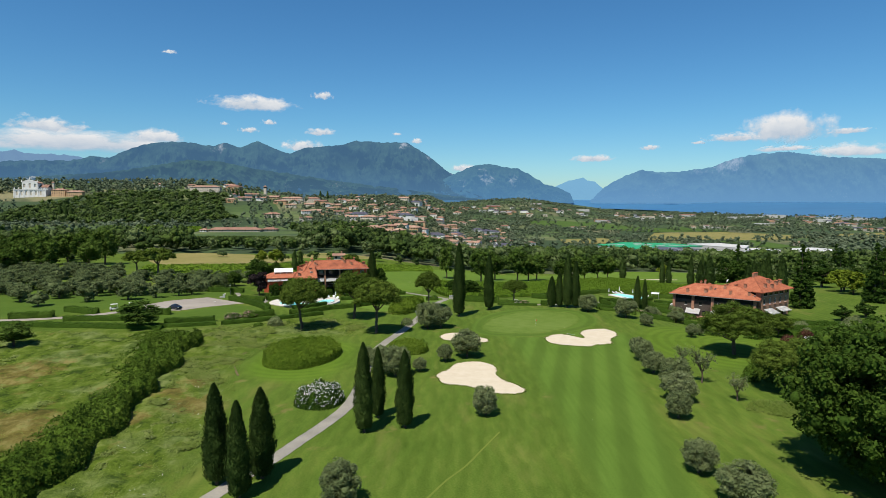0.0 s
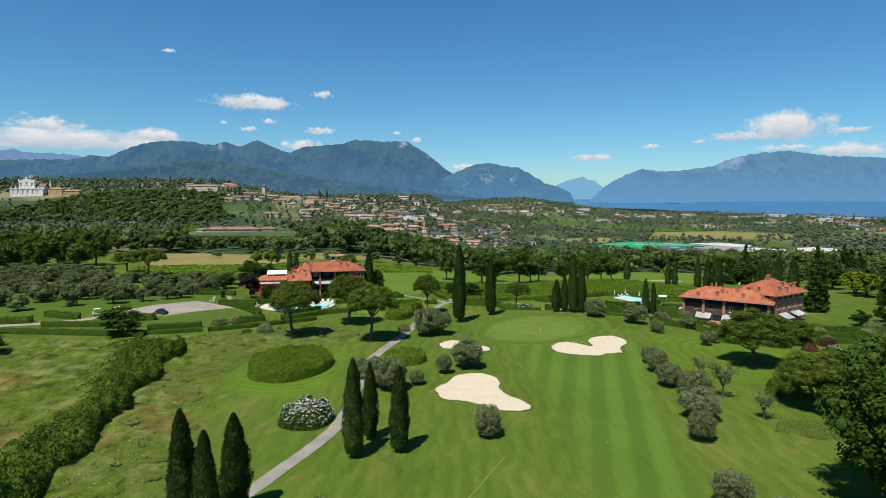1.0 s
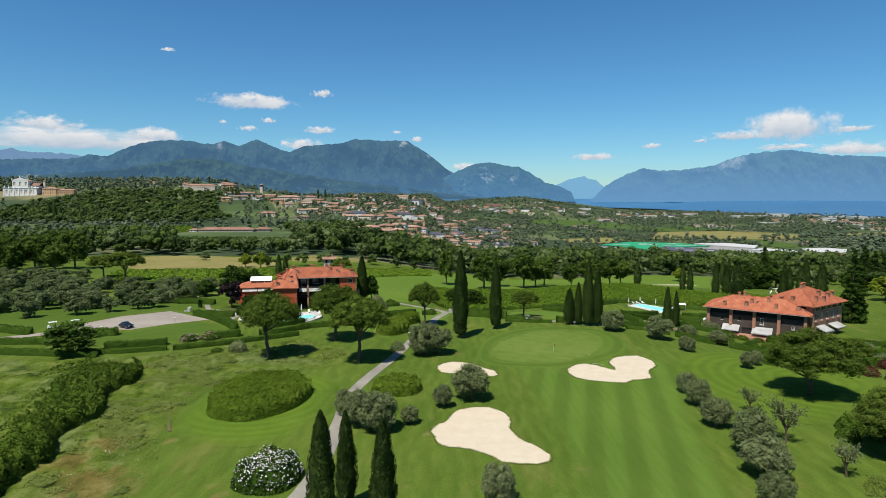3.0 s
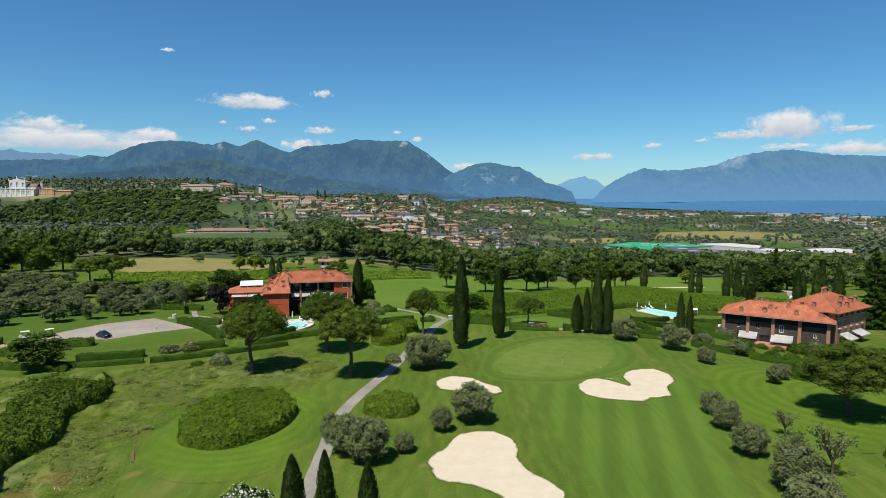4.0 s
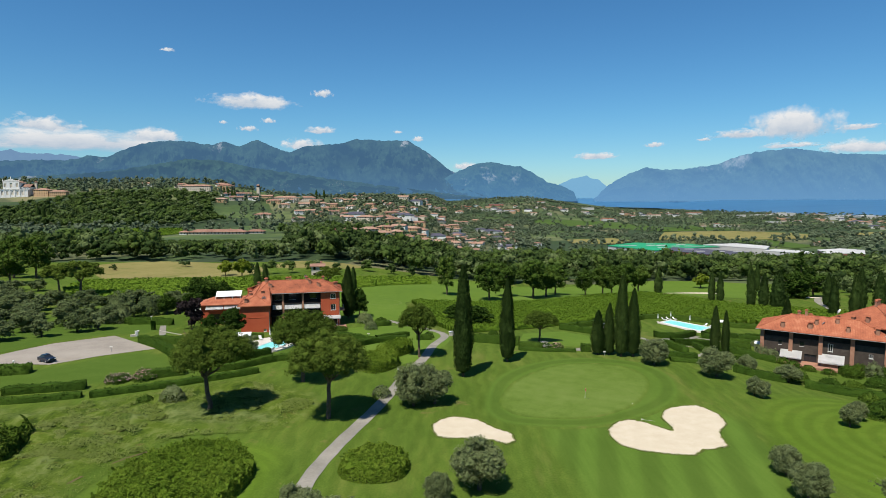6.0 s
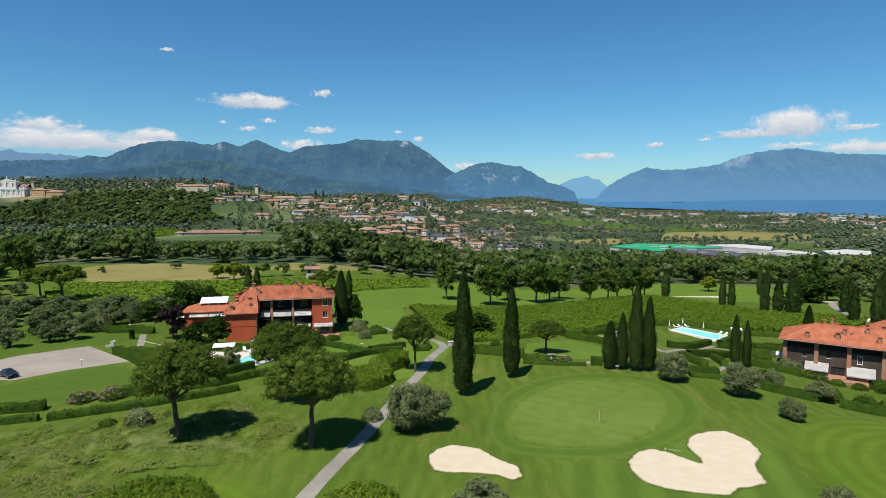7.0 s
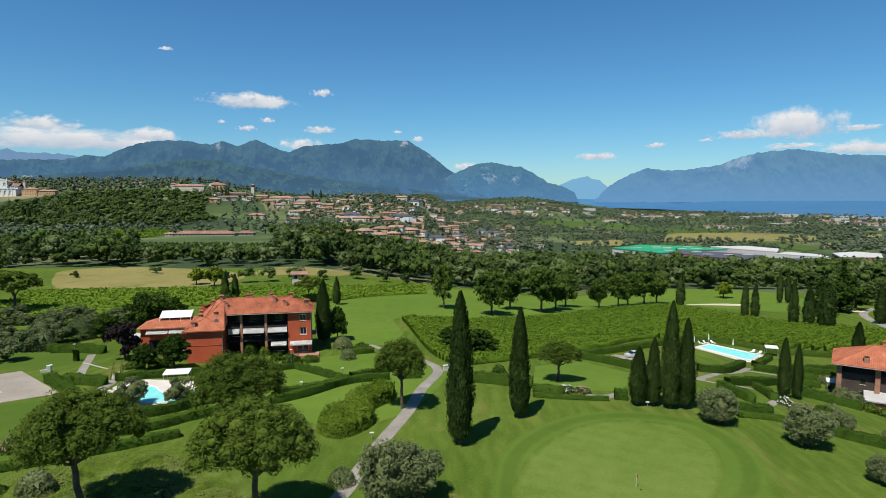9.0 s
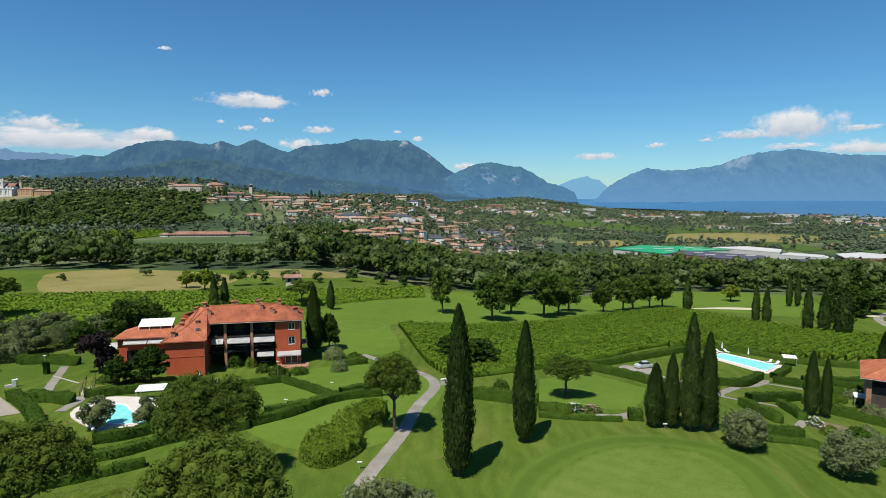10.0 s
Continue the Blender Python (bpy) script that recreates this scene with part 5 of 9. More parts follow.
GROVE_AT = [(-107.4, 201.7, 6.5, 3.4), (-100.7, 207.4, 5.4, 2.6), (-95.7, 213.8, 5.6, 2.9), (-92.5, 217.6, 5.6, 2.9), (-95.1, 227.7, 5.8, 3.2), (-92.8, 236.6, 6, 3.2), (-124.3, 212.1, 6.2, 3.6),
                   (-117.0, 224.1, 6.4, 3.8), (-105.7, 224.1, 6, 3.4), (-148, 250.2, 6, 3.6), (-138.2, 249.9, 6, 3.8), (-126.9, 240.5, 6, 3.6), (-131.5, 260.2, 5.5, 3.8), (-109.3, 249.9, 5.5, 3.8),
                   (-105.5, 262.0, 5.6, 3.8), (-164.5, 279.6, 5.5, 4), (-91.4, 246.5, 6, 3.6), (-112, 236, 6, 3.6), (-120, 258, 6, 3.8), (-142, 230, 6, 3.6), (-156, 236, 6, 3.6), (-133, 205, 6, 3.4),
                   (-118, 196, 5.8, 3.2), (-128, 187, 5.6, 3), (-140, 196, 5.8, 3.2), (-152, 212, 6, 3.4), (-166, 222, 6, 3.6), (-174, 246, 6, 3.8), (-186, 262, 6, 4), (-176, 200, 6, 3.6),
                   (-160, 186, 6, 3.4), (-84, 254, 6, 3.6), (-98, 272, 6, 3.6), (-116, 276, 6, 3.8), (-142, 276, 6, 3.8), (-180, 290, 6, 4), (-200, 276, 6, 4), (-128, 222, 6.2, 3.6), (-136, 218, 6, 3.5), (-146, 204, 6, 3.4), (-110, 214, 5.8, 3.2), (-122, 232, 6, 3.6), (-134, 240, 6, 3.6), (-150, 262, 6, 3.8), (-163, 250, 6, 3.8), (-170, 232, 6, 3.6), (-184, 226, 6, 3.8), (-190, 244, 6, 4), (-160, 266, 6, 4), (-118, 248, 6, 3.6), (-100, 240, 6, 3.4), (-104, 232, 5.6, 3.2), (-172, 268, 6, 4), (-206, 256, 6, 4), (-188, 206, 6, 3.8), (-200, 226, 6, 4), (-150, 224, 6, 3.5)]
for row in range(14):
    for col in range(17):
        x, y = -212 + col * 8.2 + rg.uniform(-1.6, 1.6) + 2 * (row % 2), 196 + row * 7.4 + rg.uniform(-1.6, 1.6)
        if y > 205 + 0.45 * max(0, x + 108) and x < -88 - 0.2 * (y - 200) * (y < 240) and all((x - q[0]) ** 2 + (y - q[1]) ** 2 > 36 for q in GROVE_AT):
            GROVE_AT.append((x, y, rg.uniform(5.2, 6.6), rg.uniform(3.0, 3.9)))
for x, y, h, r in GROVE_AT:
    if y > 262 and x > -158:
        continue
    plant(GROVE[rg.randrange(3)], x, y, r * 1.12 / 2.6, h * 0.92 / 5, label="grey-green olive tree in the grove beside the car park", category="olive tree", group="olive grove")
SP = [sparse_tree(61), sparse_tree(62)]
for k, (x, y, h, r) in enumerate([(47.4, 110.6, 6.6, 2.8), (49.0, 100.7, 4.9, 2.3), (48.8, 122.9, 4.0, 1.9), (44.5, 113.5, 5.0, 2.2)]):
    plant(SP[k % 2], x, y, r / 2.6, h / 6, label="thin-leaved young fruit tree with bare branches", category="fruit tree", group="fruit trees")
OAK = [broadleaf(71, 18.5, 12.7, 640, 130, 0.30, "oak", "oak_tree", 0.02, 0.60, (0.075, 0.125))]
plant(OAK[0], 52.8, 71.5, 1.04, 1.08, 30, "huge dense dark green oak at the fairway's edge", "oak tree", "big oaks")
BL = [broadleaf(81, 12, 5.4, 52, 52, 0.38, "park", low=0.13), broadleaf(82, 12, 5.4, 52, 52, 0.38, "park", low=0.13)]
for k, (x, y, h, r) in enumerate([(20.1, 312, 17, 6.5), (29, 330, 16, 6), (41.1, 324.6, 18, 7), (48.2, 332, 15, 6), (55, 345, 15, 6), (69.4, 344.8, 13, 5), (80, 352, 15, 5.5), (86.7, 360, 15, 6), (96.6, 367, 16, 6), (104.4, 372, 15, 6),
                                  (2, 322, 18, 5), (69.5, 104, 13, 7.6), (-79.6, 155.0, 7.4, 5.2), (-98.9, 136.3, 6.0, 4.4), (-104, 131, 5, 4), (-60, 260, 9, 5), (-82, 262, 9, 5), (-190, 318, 16, 7), (-204, 306, 15, 6.5), (-222, 312, 16, 7), (-238, 300, 16, 7), (-212, 288, 12, 6), (-230, 270, 12, 6), (-220, 240, 10, 5.5), (-214, 214, 10, 5.5), (-228, 336, 19, 8.5), (-245, 344, 19, 8.5), (-262, 340, 18, 8.5), (-254, 322, 17, 8), (-236, 318, 16, 7.5), (-272, 326, 18, 8.5), (-290, 340, 18, 9), (-222, 350, 18, 8), (-252, 360, 18, 9), (-280, 366, 18, 9), (-206, 342, 21, 8), (-195, 342, 21, 7.5)]):
    plant(BL[k % 2], x, y, r / 5, h / 12, label="broad leafy deciduous tree with a dark crown", category="tree", group="broadleaf trees")
PU = [broadleaf(83, 10, 4.4, 36, 90, 0.45, "purple", "copper_tree", 0.12)]
plant(PU[0], -69.0, 221, 0.92, 0.95, 10, "dark purple-leaved tree beside the red villa", "tree")
drop_protos(CY + FCY + PINE + OL + GROVE + SP + OAK + BL + PU)

mound("shrub_mass", [(-37.5, 121.5), (-33.5, 118.6), (-29.9, 118.5), (-26.7, 120.9), (-23.9, 125.5), (-23.3, 132), (-26, 137), (-31, 139), (-36, 137), (-39.3, 130.8)], 2.3, M["shrub"], 5, 0.18, 92, 1.8, "large bright green island of dense laurel shrubs", "shrub", split=9)
mound("shrub_mass", [(-12.2, 131), (-9, 129.6), (-5.2, 130.6), (-4.2, 134.5), (-6.5, 137.5), (-10.5, 137), (-12.8, 134)], 2.1, M["shrub"], 6, 0.18, 92, 1.4, "low bright green shrub island beside the path", "shrub", split=4)
mound("oleander_bush", [(-25.4, 98.6), (-23.4, 96.6), (-20, 96.4), (-18.2, 98.4), (-17.9, 101.8), (-20.2, 103.8), (-23.8, 103.0)], 2.5, M["hedge"], 7, 0.32, 34, 1.5, "oleander bush covered in white blossom", "flowering bush", (M["petal"], 950))
mound("clipped_shrub", [(-16.6, 176), (-13.9, 173.6), (-11.3, 174.6), (-8.7, 179.2), (-9.6, 184.5), (-6.8, 189.5), (-7, 194), (-9.5, 195), (-12.5, 190), (-14.5, 184), (-16.8, 180)], 2.4, M["shrub"], 8, 0.18, 70, 1.1, "tall rounded clipped shrub border", "shrub", split=5)
mound("bramble_thicket", [(-49, 50), (-45.2, 62), (-47.2, 68), (-46.0, 75), (-48.6, 82), (-47.9, 89), (-51.4, 97), (-51.2, 105), (-55.0, 113), (-53.6, 121), (-58, 130), (-57, 138), (-62, 147), (-78, 147), (-73, 136), (-71, 127), (-65.5, 113), (-62, 100), (-62, 93), (-61, 88), (-60, 77), (-61, 70), (-59.5, 62), (-59.5, 50)], 2.9, M["bramble"], 9, 0.24, 40, 1.5, "long wild bramble thicket through the meadow", "thicket", split=16, fade=7.5)


# ---- villas ----
def wall_x(bm, x0, x1, z0, z1, y0, y1, holes=()):
    """A wall along x, from y0 to y1 thick, with openings (x0, z0, x1, z1) through it."""
    xs = sorted({x0, x1, *[h[0] for h in holes], *[h[2] for h in holes]})
    zs = sorted({z0, z1, *[h[1] for h in holes], *[h[3] for h in holes]})
    for a, b in zip(xs, xs[1:]):
        for c, d in zip(zs, zs[1:]):
            mx_, mz_ = (a + b) / 2, (c + d) / 2
            if not any(h[0] < mx_ < h[2] and h[1] < mz_ < h[3] for h in holes):
                box(bm, a, y0, c, b, y1, d)
    bmesh.ops.remove_doubles(bm, verts=bm.verts, dist=1e-4)
    return bm


def wall_y(bm, y0, y1, z0, z1, x0, x1, holes=()):
    tmp = wall_x(bmesh.new(), y0, y1, z0, z1, -x1, -x0, holes)
    tmp.transform(Matrix.Rotation(math.pi / 2, 4, "Z"))
    me = bpy.data.meshes.new("tmp")
    tmp.to_mesh(me)
    tmp.free()
    bm.from_mesh(me)
    bpy.data.meshes.remove(me)
    return bm


def shell(verts, faces, thick=0.22):
    """A roof of flat planes with thickness and closed eaves."""
    n = len(verts)
    v = [tuple(p) for p in verts] + [(p[0], p[1], p[2] - thick) for p in verts]
    f = [tuple(q) for q in faces] + [tuple(i + n for i in reversed(q)) for q in faces]
    edges = {}
    for q in faces:
        for a, b in zip(q, q[1:] + q[:1]):
            edges[(a, b)] = edges.get((a, b), 0) + 1
    f += [(b, a, a + n, b + n) for (a, b) in edges if (b, a) not in edges]
    bm = bmesh.new()
    bv = [bm.verts.new(p) for p in v]
    for q in f:
        bm.faces.new([bv[i] for i in q])
    bmesh.ops.recalc_face_normals(bm, faces=bm.faces)
    return bm


def hip(x0, y0, x1, y1, ze, zr, inset=None, thick=0.22):
    d = (y1 - y0) / 2 if inset is None else inset
    ym = (y0 + y1) / 2
    return shell([(x0, y0, ze), (x1, y0, ze), (x1, y1, ze), (x0, y1, ze), (x0 + d, ym, zr), (x1 - d, ym, zr)],
                 [[0, 1, 5, 4], [1, 2, 5], [2, 3, 4, 5], [3, 0, 4]], thick)


def ridge_caps(bm, a, b, r=0.14, n=None):
    """A row of half-round cap tiles along a ridge or hip."""
    a, b = Vector(a), Vector(b)
    n = n or max(2, int((b - a).length / 0.45))
    q = (b - a).to_track_quat("Z", "Y").to_matrix().to_4x4()
    for i in range(n):
        c = a + (b - a) * ((i + 0.5) / n)
        bmesh.ops.create_cone(bm, segments=6, radius1=r, radius2=r * 0.85, depth=(b - a).length / n * 1.05, matrix=Matrix.Translation(c) @ q)
    return bm


def tile_courses(bm, p0, p1, q0, q1, step=0.31, lift=0.012, r=0.05):
    """Ribs of barrel tiles running down a roof plane, from the eave p0-p1 up to q0-q1."""
    p0, p1, q0, q1 = map(Vector, (p0, p1, q0, q1))
    n = max(2, int((p1 - p0).length / step))
    up = (p1 - p0).cross(q0 - p0).normalized()
    if up.z < 0:
        up = -up
    for i in range(n):
        t = (i + 0.5) / n
        a = p0 + (p1 - p0) * t
        # the rib runs straight up the slope until it meets a hip
        d = (p1 - p0).normalized()
        s = (a - p0).dot(d)
        sl, sr = (q0 - p0).dot(d), (q1 - p0).dot(d)
        w = (p1 - p0).length
        k = min(1.0, s / sl if sl > 1e-6 else 1.0, (w - s) / (w - sr) if w - sr > 1e-6 else 1.0)
        rise = (q0 - p0) - d * sl
        b = a + rise * max(0.04, k)
        side = d * r
        vs = [bm.verts.new(a - side + up * 0.005), bm.verts.new(a + up * (lift + 0.02)), bm.verts.new(a + side + up * 0.005), bm.verts.new(b - side + up * 0.005), bm.verts.new(b + up * (lift + 0.02)), bm.verts.new(b + side + up * 0.005)]
        for q in ((0, 1, 4, 3), (1, 2, 5, 4), (0, 2, 1)):
            bm.faces.new([vs[j] for j in q])
    return bm


def window(parent, x, z, w, h, y, facing=-1, shutters=False, mat="trim", axis="x"):
    """A window unit in an opening: frame, two panes and a sill; facing is the outward side."""
    root = new("window")
    root.parent = parent
    root.matrix_basis = pose(x, y, z) if axis == "x" else pose(y, x, z, 0, 0, 90)
    f = bmesh.new()
    t = 0.09
    for a in ((-w / 2, -h / 2, w / 2, -h / 2 + t), (-w / 2, h / 2 - t, w / 2, h / 2), (-w / 2, -h / 2 + t, -w / 2 + t, h / 2 - t), (w / 2 - t, -h / 2 + t, w / 2, h / 2 - t), (-0.03, -h / 2 + t, 0.03, h / 2 - t)):
        box(f, a[0], -0.05 + 0.02 * facing, a[1], a[2], 0.05 + 0.02 * facing, a[3])
    part("window_frame", f, M[mat], root, "white window frame")
    for sx in (-1, 1):
        part("pane", boxed(min(0.03 * sx, (w / 2 - t) * sx), -0.012, -h / 2 + t, max(0.03 * sx, (w / 2 - t) * sx), 0.012, h / 2 - t), M["glass"], root)
    part("window_sill", boxed(-w / 2 - 0.08, min(0.02 * facing, 0.22 * facing), -h / 2 - 0.08, w / 2 + 0.08, max(0.02 * facing, 0.22 * facing), -h / 2 - 0.005), M["trim"], root)
    if shutters:
        for sx in (-1, 1):
            part("shutter", boxed(sx * (w / 2 + w / 4) - w / 4 + 0.02, facing * 0.20 - 0.03, -h / 2, sx * (w / 2 + w / 4) + w / 4 - 0.02, facing * 0.20 + 0.03, h / 2), M["dark"], root, "dark wooden shutter")
    return root


def chimney(parent, x, y, z, w=0.62, h=1.0, label="brick chimney under a small tiled cap"):
    root = new("chimney")
    root.parent = parent
    root.matrix_basis = pose(x, y, z)
    part("shaft", boxed(-w / 2, -w / 2, -0.8, w / 2, w / 2, h * 0.72, bevel=0.02), M["brick"], root)
    b = bmesh.new()
    for sx in (-1, 1):
        for sy in (-1, 1):
            box(b, sx * w * 0.36 - 0.06, sy * w * 0.36 - 0.06, h * 0.72, sx * w * 0.36 + 0.06, sy * w * 0.36 + 0.06, h * 0.9)
    part("vent_opening", b, M["brick"], root)
    e = w * 0.72
    part("cap", shell([(-e, -e, h * 0.9), (e, -e, h * 0.9), (e, e, h * 0.9), (-e, e, h * 0.9), (0, 0, h * 1.12)], [[0, 1, 4], [1, 2, 4], [2, 3, 4], [3, 0, 4]], 0.07), M["tile"], root)
    return tagged(root, label)


def dish(parent, x, y, z, r=0.5, turn=200):
    root = new("satellite_dish")
    root.parent = parent
    root.matrix_basis = pose(x, y, z, 0, 0, turn)
    b = bmesh.new()
    ring = []
    for i in range(5):
        q = i / 4
        ring.append([b.verts.new((r * q * math.cos(a), -0.12 + 0.22 * q * q, r * q * math.sin(a))) for a in np.linspace(0, 2 * math.pi, 14, endpoint=False)])
    for i in range(4):
        for k in range(14):
            b.faces.new((ring[i][k], ring[i][(k + 1) % 14], ring[i + 1][(k + 1) % 14], ring[i + 1][k]))
    bmesh.ops.remove_doubles(b, verts=b.verts, dist=1e-4)
    bmesh.ops.solidify(b, geom=b.faces[:], thickness=0.02)
    b.transform(Matrix.Rotation(radians(-25), 4, "X") @ Matrix.Translation((0, 0, 0.35)))
    part("reflector", b, M["trim"], root, "white satellite dish")
    part("mast", boxed(-0.03, -0.18, -0.6, 0.03, -0.12, 0.45), M["metal"], root)


def awning(parent, x0, x1, y0, y1, z0, z1, n=7, valance=0.18):
    """A stretched canvas awning from the wall (y0, z0) out to its front bar (y1, z1)."""
    root = new("awning")
    root.parent = parent
    b = bmesh.new()
    rows = []
    for i in range(n + 1):
        t = i / n
        sag = 0.06 * math.sin(math.pi * t)
        rows.append([b.verts.new((x0 + (x1 - x0) * k / 6, y0 + (y1 - y0) * t, z0 + (z1 - z0) * t - sag)) for k in range(7)])
    rows.append([b.verts.new((x0 + (x1 - x0) * k / 6, y1, z1 - valance * (1 + 0.12 * (k % 2)))) for k in range(7)])
    for r0, r1 in zip(rows, rows[1:]):
        for k in range(6):
            b.faces.new((r0[k], r0[k + 1], r1[k + 1], r1[k]))
    bmesh.ops.solidify(b, geom=b.faces[:], thickness=0.03)
    part("canvas", b, M["white"], root)
    s = bmesh.new()
    box(s, x0, min(y0, y1) if y1 < y0 else y1 - 0.08, z1 - 0.06, x1, (min(y0, y1) if y1 < y0 else y1 - 0.08) + 0.08, z1 + 0.02)
    part("front_bar", s, M["metal"], root)
    for x in (x0 + 0.08, x1 - 0.08):
        a = Vector((x, y0, z0 - 0.5))
        c = Vector((x, y1, z1 - 0.05))
        bmm = bmesh.new()
        bmesh.ops.create_cone(bmm, segments=6, radius1=0.03, radius2=0.03, depth=(c - a).length, matrix=Matrix.Translation((a + c) / 2) @ (c - a).to_track_quat("Z", "Y").to_matrix().to_4x4())
        part("arm", bmm, M["metal"], root)
    return tagged(root, "white canvas awning")


def red_villa():
    root = new("villa")
    root.matrix_basis = pose(-56.3, 222.7, 0, 0, 0, 12)
    g = -4.6
    # front wing
    b = wall_x(bmesh.new(), 0.3, 7.9, g, 4.15, 0, 0.4, [(6.4, -3.4, 7.2, -2.7)])
    wall_y(b, 0.4, 9.5, g, 4.15, 0.3, 0.7, [(2.5, -2.6, 3.4, -0.8), (2.5, 1.0, 3.4, 2.6)])
    wall_y(b, 0.4, 9.5, g, 4.6, 7.5, 7.9)
    box(b, 0.7, 9.1, g, 7.5, 9.5, 4.15)
    part("wing_wall", b, M["redwall"], root, "brick-red plaster wall")
    part("string_course", boxed(0.24, -0.06, 0.55, 7.96, 0.0, 0.72), M["redwall"], root)
    window(root, 6.8, -3.05, 0.8, 0.7, 0.15)
    for z in (-1.7, 1.8):
        window(root, 2.95, z, 0.9, 1.7, 0.5, axis="y")
    wing = [(-0.4, -0.7, 4.1), (8.6, -0.7, 4.1), (4.1, 3.6, 6.5), (8.6, 4.2, 5.1), (7.2, 9.8, 9.5), (-0.4, 15, 4.1), (5.5, 10.4, 9.3)]
    part("wing_roof", shell(wing, [[0, 1, 2], [1, 3, 4, 2], [0, 2, 4, 6, 5]]), M["tile"], root, "terracotta tiled hip roof")
    t = tile_courses(bmesh.new(), wing[0], wing[1], wing[2], wing[2])
    t2 = bmesh.new()
    for k in range(44):
        u = k / 44
        a, c = Vector(wing[5]).lerp(Vector(wing[0]), u), Vector(wing[6]).lerp(Vector(wing[2]), min(1, u * 1.25))
        if u > 0.8:
            c = Vector(wing[2]).lerp(Vector(wing[0]), (u - 0.8) * 4.6)
        ridge_caps(t2, a + Vector((0, 0, 0.02)), c + Vector((0, 0, 0.02)), 0.04, 2)
    ridge_caps(t, wing[0], wing[2])
    ridge_caps(t, wing[1], wing[2])
    ridge_caps(t, wing[2], wing[4])
    part("wing_roof_tile", t, M["tile"], root)
    part("wing_side_tile", t2, M["tile"], root)
    # end block with windows
    b = wall_x(bmesh.new(), 22.2, 27.7, g, 6.7, 4.9, 5.3, [(25.0, 4.4, 26.5, 5.9), (25.0, 1.0, 26.5, 2.8), (24.2, -3.4, 27.0, -1.2)])
    wall_y(b, 5.3, 15, g, 6.7, 27.3, 27.7, [(7, 1.0, 9.0, 3.2), (11, 1.0, 12.4, 2.8), (7, -3.4, 9, -1.2), (7, 4.4, 9, 6.2)])
    wall_y(b, 5.3, 8.6, g, 6.7, 22.2, 22.6)
    box(b, 0.7, 14.6, g, 27.3, 15, 6.7)
    box(b, 0.7, 9.5, 4.15, 1.1, 14.6, 4.6)
    part("end_wall", b, M["redwall"], root, "brick-red plaster wall")
    window(root, 25.75, 5.15, 1.5, 1.5, 5.05)
    window(root, 25.75, 1.9, 1.5, 1.8, 5.05)
    window(root, 25.6, -2.3, 2.8, 2.2, 5.1)
    for y, z, w in ((8, 2.1, 2.0), (11.7, 1.9, 1.4), (8, 5.3, 2.0), (8, -2.3, 2.0)):
        window(root, y, z, w, 2.0 if z != 1.9 else 1.8, 27.5, axis="y")
    part("balcony_slab", boxed(27.7, 6, 0.55, 29.0, 10.5, 0.75), M["brick"], root)
    rail = bmesh.new()
    for k in range(16):
        box(rail, 28.9, 6.05 + k * 0.29, 0.75, 28.94, 6.09 + k * 0.29, 1.7)
    box(rail, 28.88, 6, 1.7, 28.96, 10.5, 1.76)
    part("balcony_rail", rail, M["metal"], root, "thin metal balcony rail")
    part("terrace", boxed(22.6, 1.6, -4.6, 29.4, 4.9, -3.42), M["brick"], root, "pink paved terrace edge")
    awning(root, 22.6, 27.8, 4.9, 3.0, -0.5, -1.05)
    # galleries
    # Gallery shade is put into the colour: back wall and slabs are near black.
    part("gallery_back_wall", wall_x(bmesh.new(), 7.9, 22.2, g, 6.7, 8.6, 9.0, [(9, 4.0, 11, 6.0), (13, 4.0, 15, 6.0), (19, 4.0, 21, 6.0), (13, 0.4, 15.5, 2.8), (18.5, 0.4, 21, 2.8), (9, 0.4, 11, 2.8), (13, -3.6, 15.5, -0.9), (18.5, -3.6, 21, -0.9)]), M["dark"], root, "gallery back wall with its shade painted dark")
    for x, z, w, h in ((10, 5, 2, 2), (14, 5, 2, 2), (20, 5, 2, 2), (14.25, 1.6, 2.5, 2.4), (19.75, 1.6, 2.5, 2.4), (10, 1.6, 2, 2.4), (14.25, -2.25, 2.5, 2.7), (19.75, -2.25, 2.5, 2.7)):
        window(root, x, z, w, h, 8.75, mat="dark")
    for z in (-0.25, 3.15):
        part("floor_slab", boxed(7.9, 5.1, z, 22.2, 8.6, z + 0.3), M["dark"], root)
    for x in (11.5, 17.1):
        part("column", boxed(x - 0.3, 5.05, g, x + 0.3, 5.65, 6.7, bevel=0.03), M["brick"], root, "brick gallery column")
    for z in (0.05, 3.45):
        r = bmesh.new()
        for x0, x1 in ((8.0, 11.2), (11.8, 16.8), (17.4, 22.1)):
            box(r, x0, 5.2, z + 0.9, x1, 5.26, z + 0.97)
            for k in range(int((x1 - x0) / 0.3)):
                box(r, x0 + k * 0.3, 5.21, z, x0 + k * 0.3 + 0.03, 5.25, z + 0.9)
        part("gallery_rail", r, M["dark"], root, "dark gallery rail")
    for x0, x1 in ((8.6, 11.1), (11.9, 16.7), (17.5, 22.0)):
        awning(root, x0, x1, 5.3, 4.2, 3.05, 2.0, 5, 0.1)
    awning(root, 18.2, 21.8, 5.3, 3.9, -0.5, -1.2, 5, 0.1)
    mr = [(3.0, 4.2, 6.7), (28.4, 4.2, 6.7), (28.4, 15.6, 6.7), (0.5, 15.6, 6.7), (7.0, 9.9, 9.6), (22.6, 9.9, 9.6)]
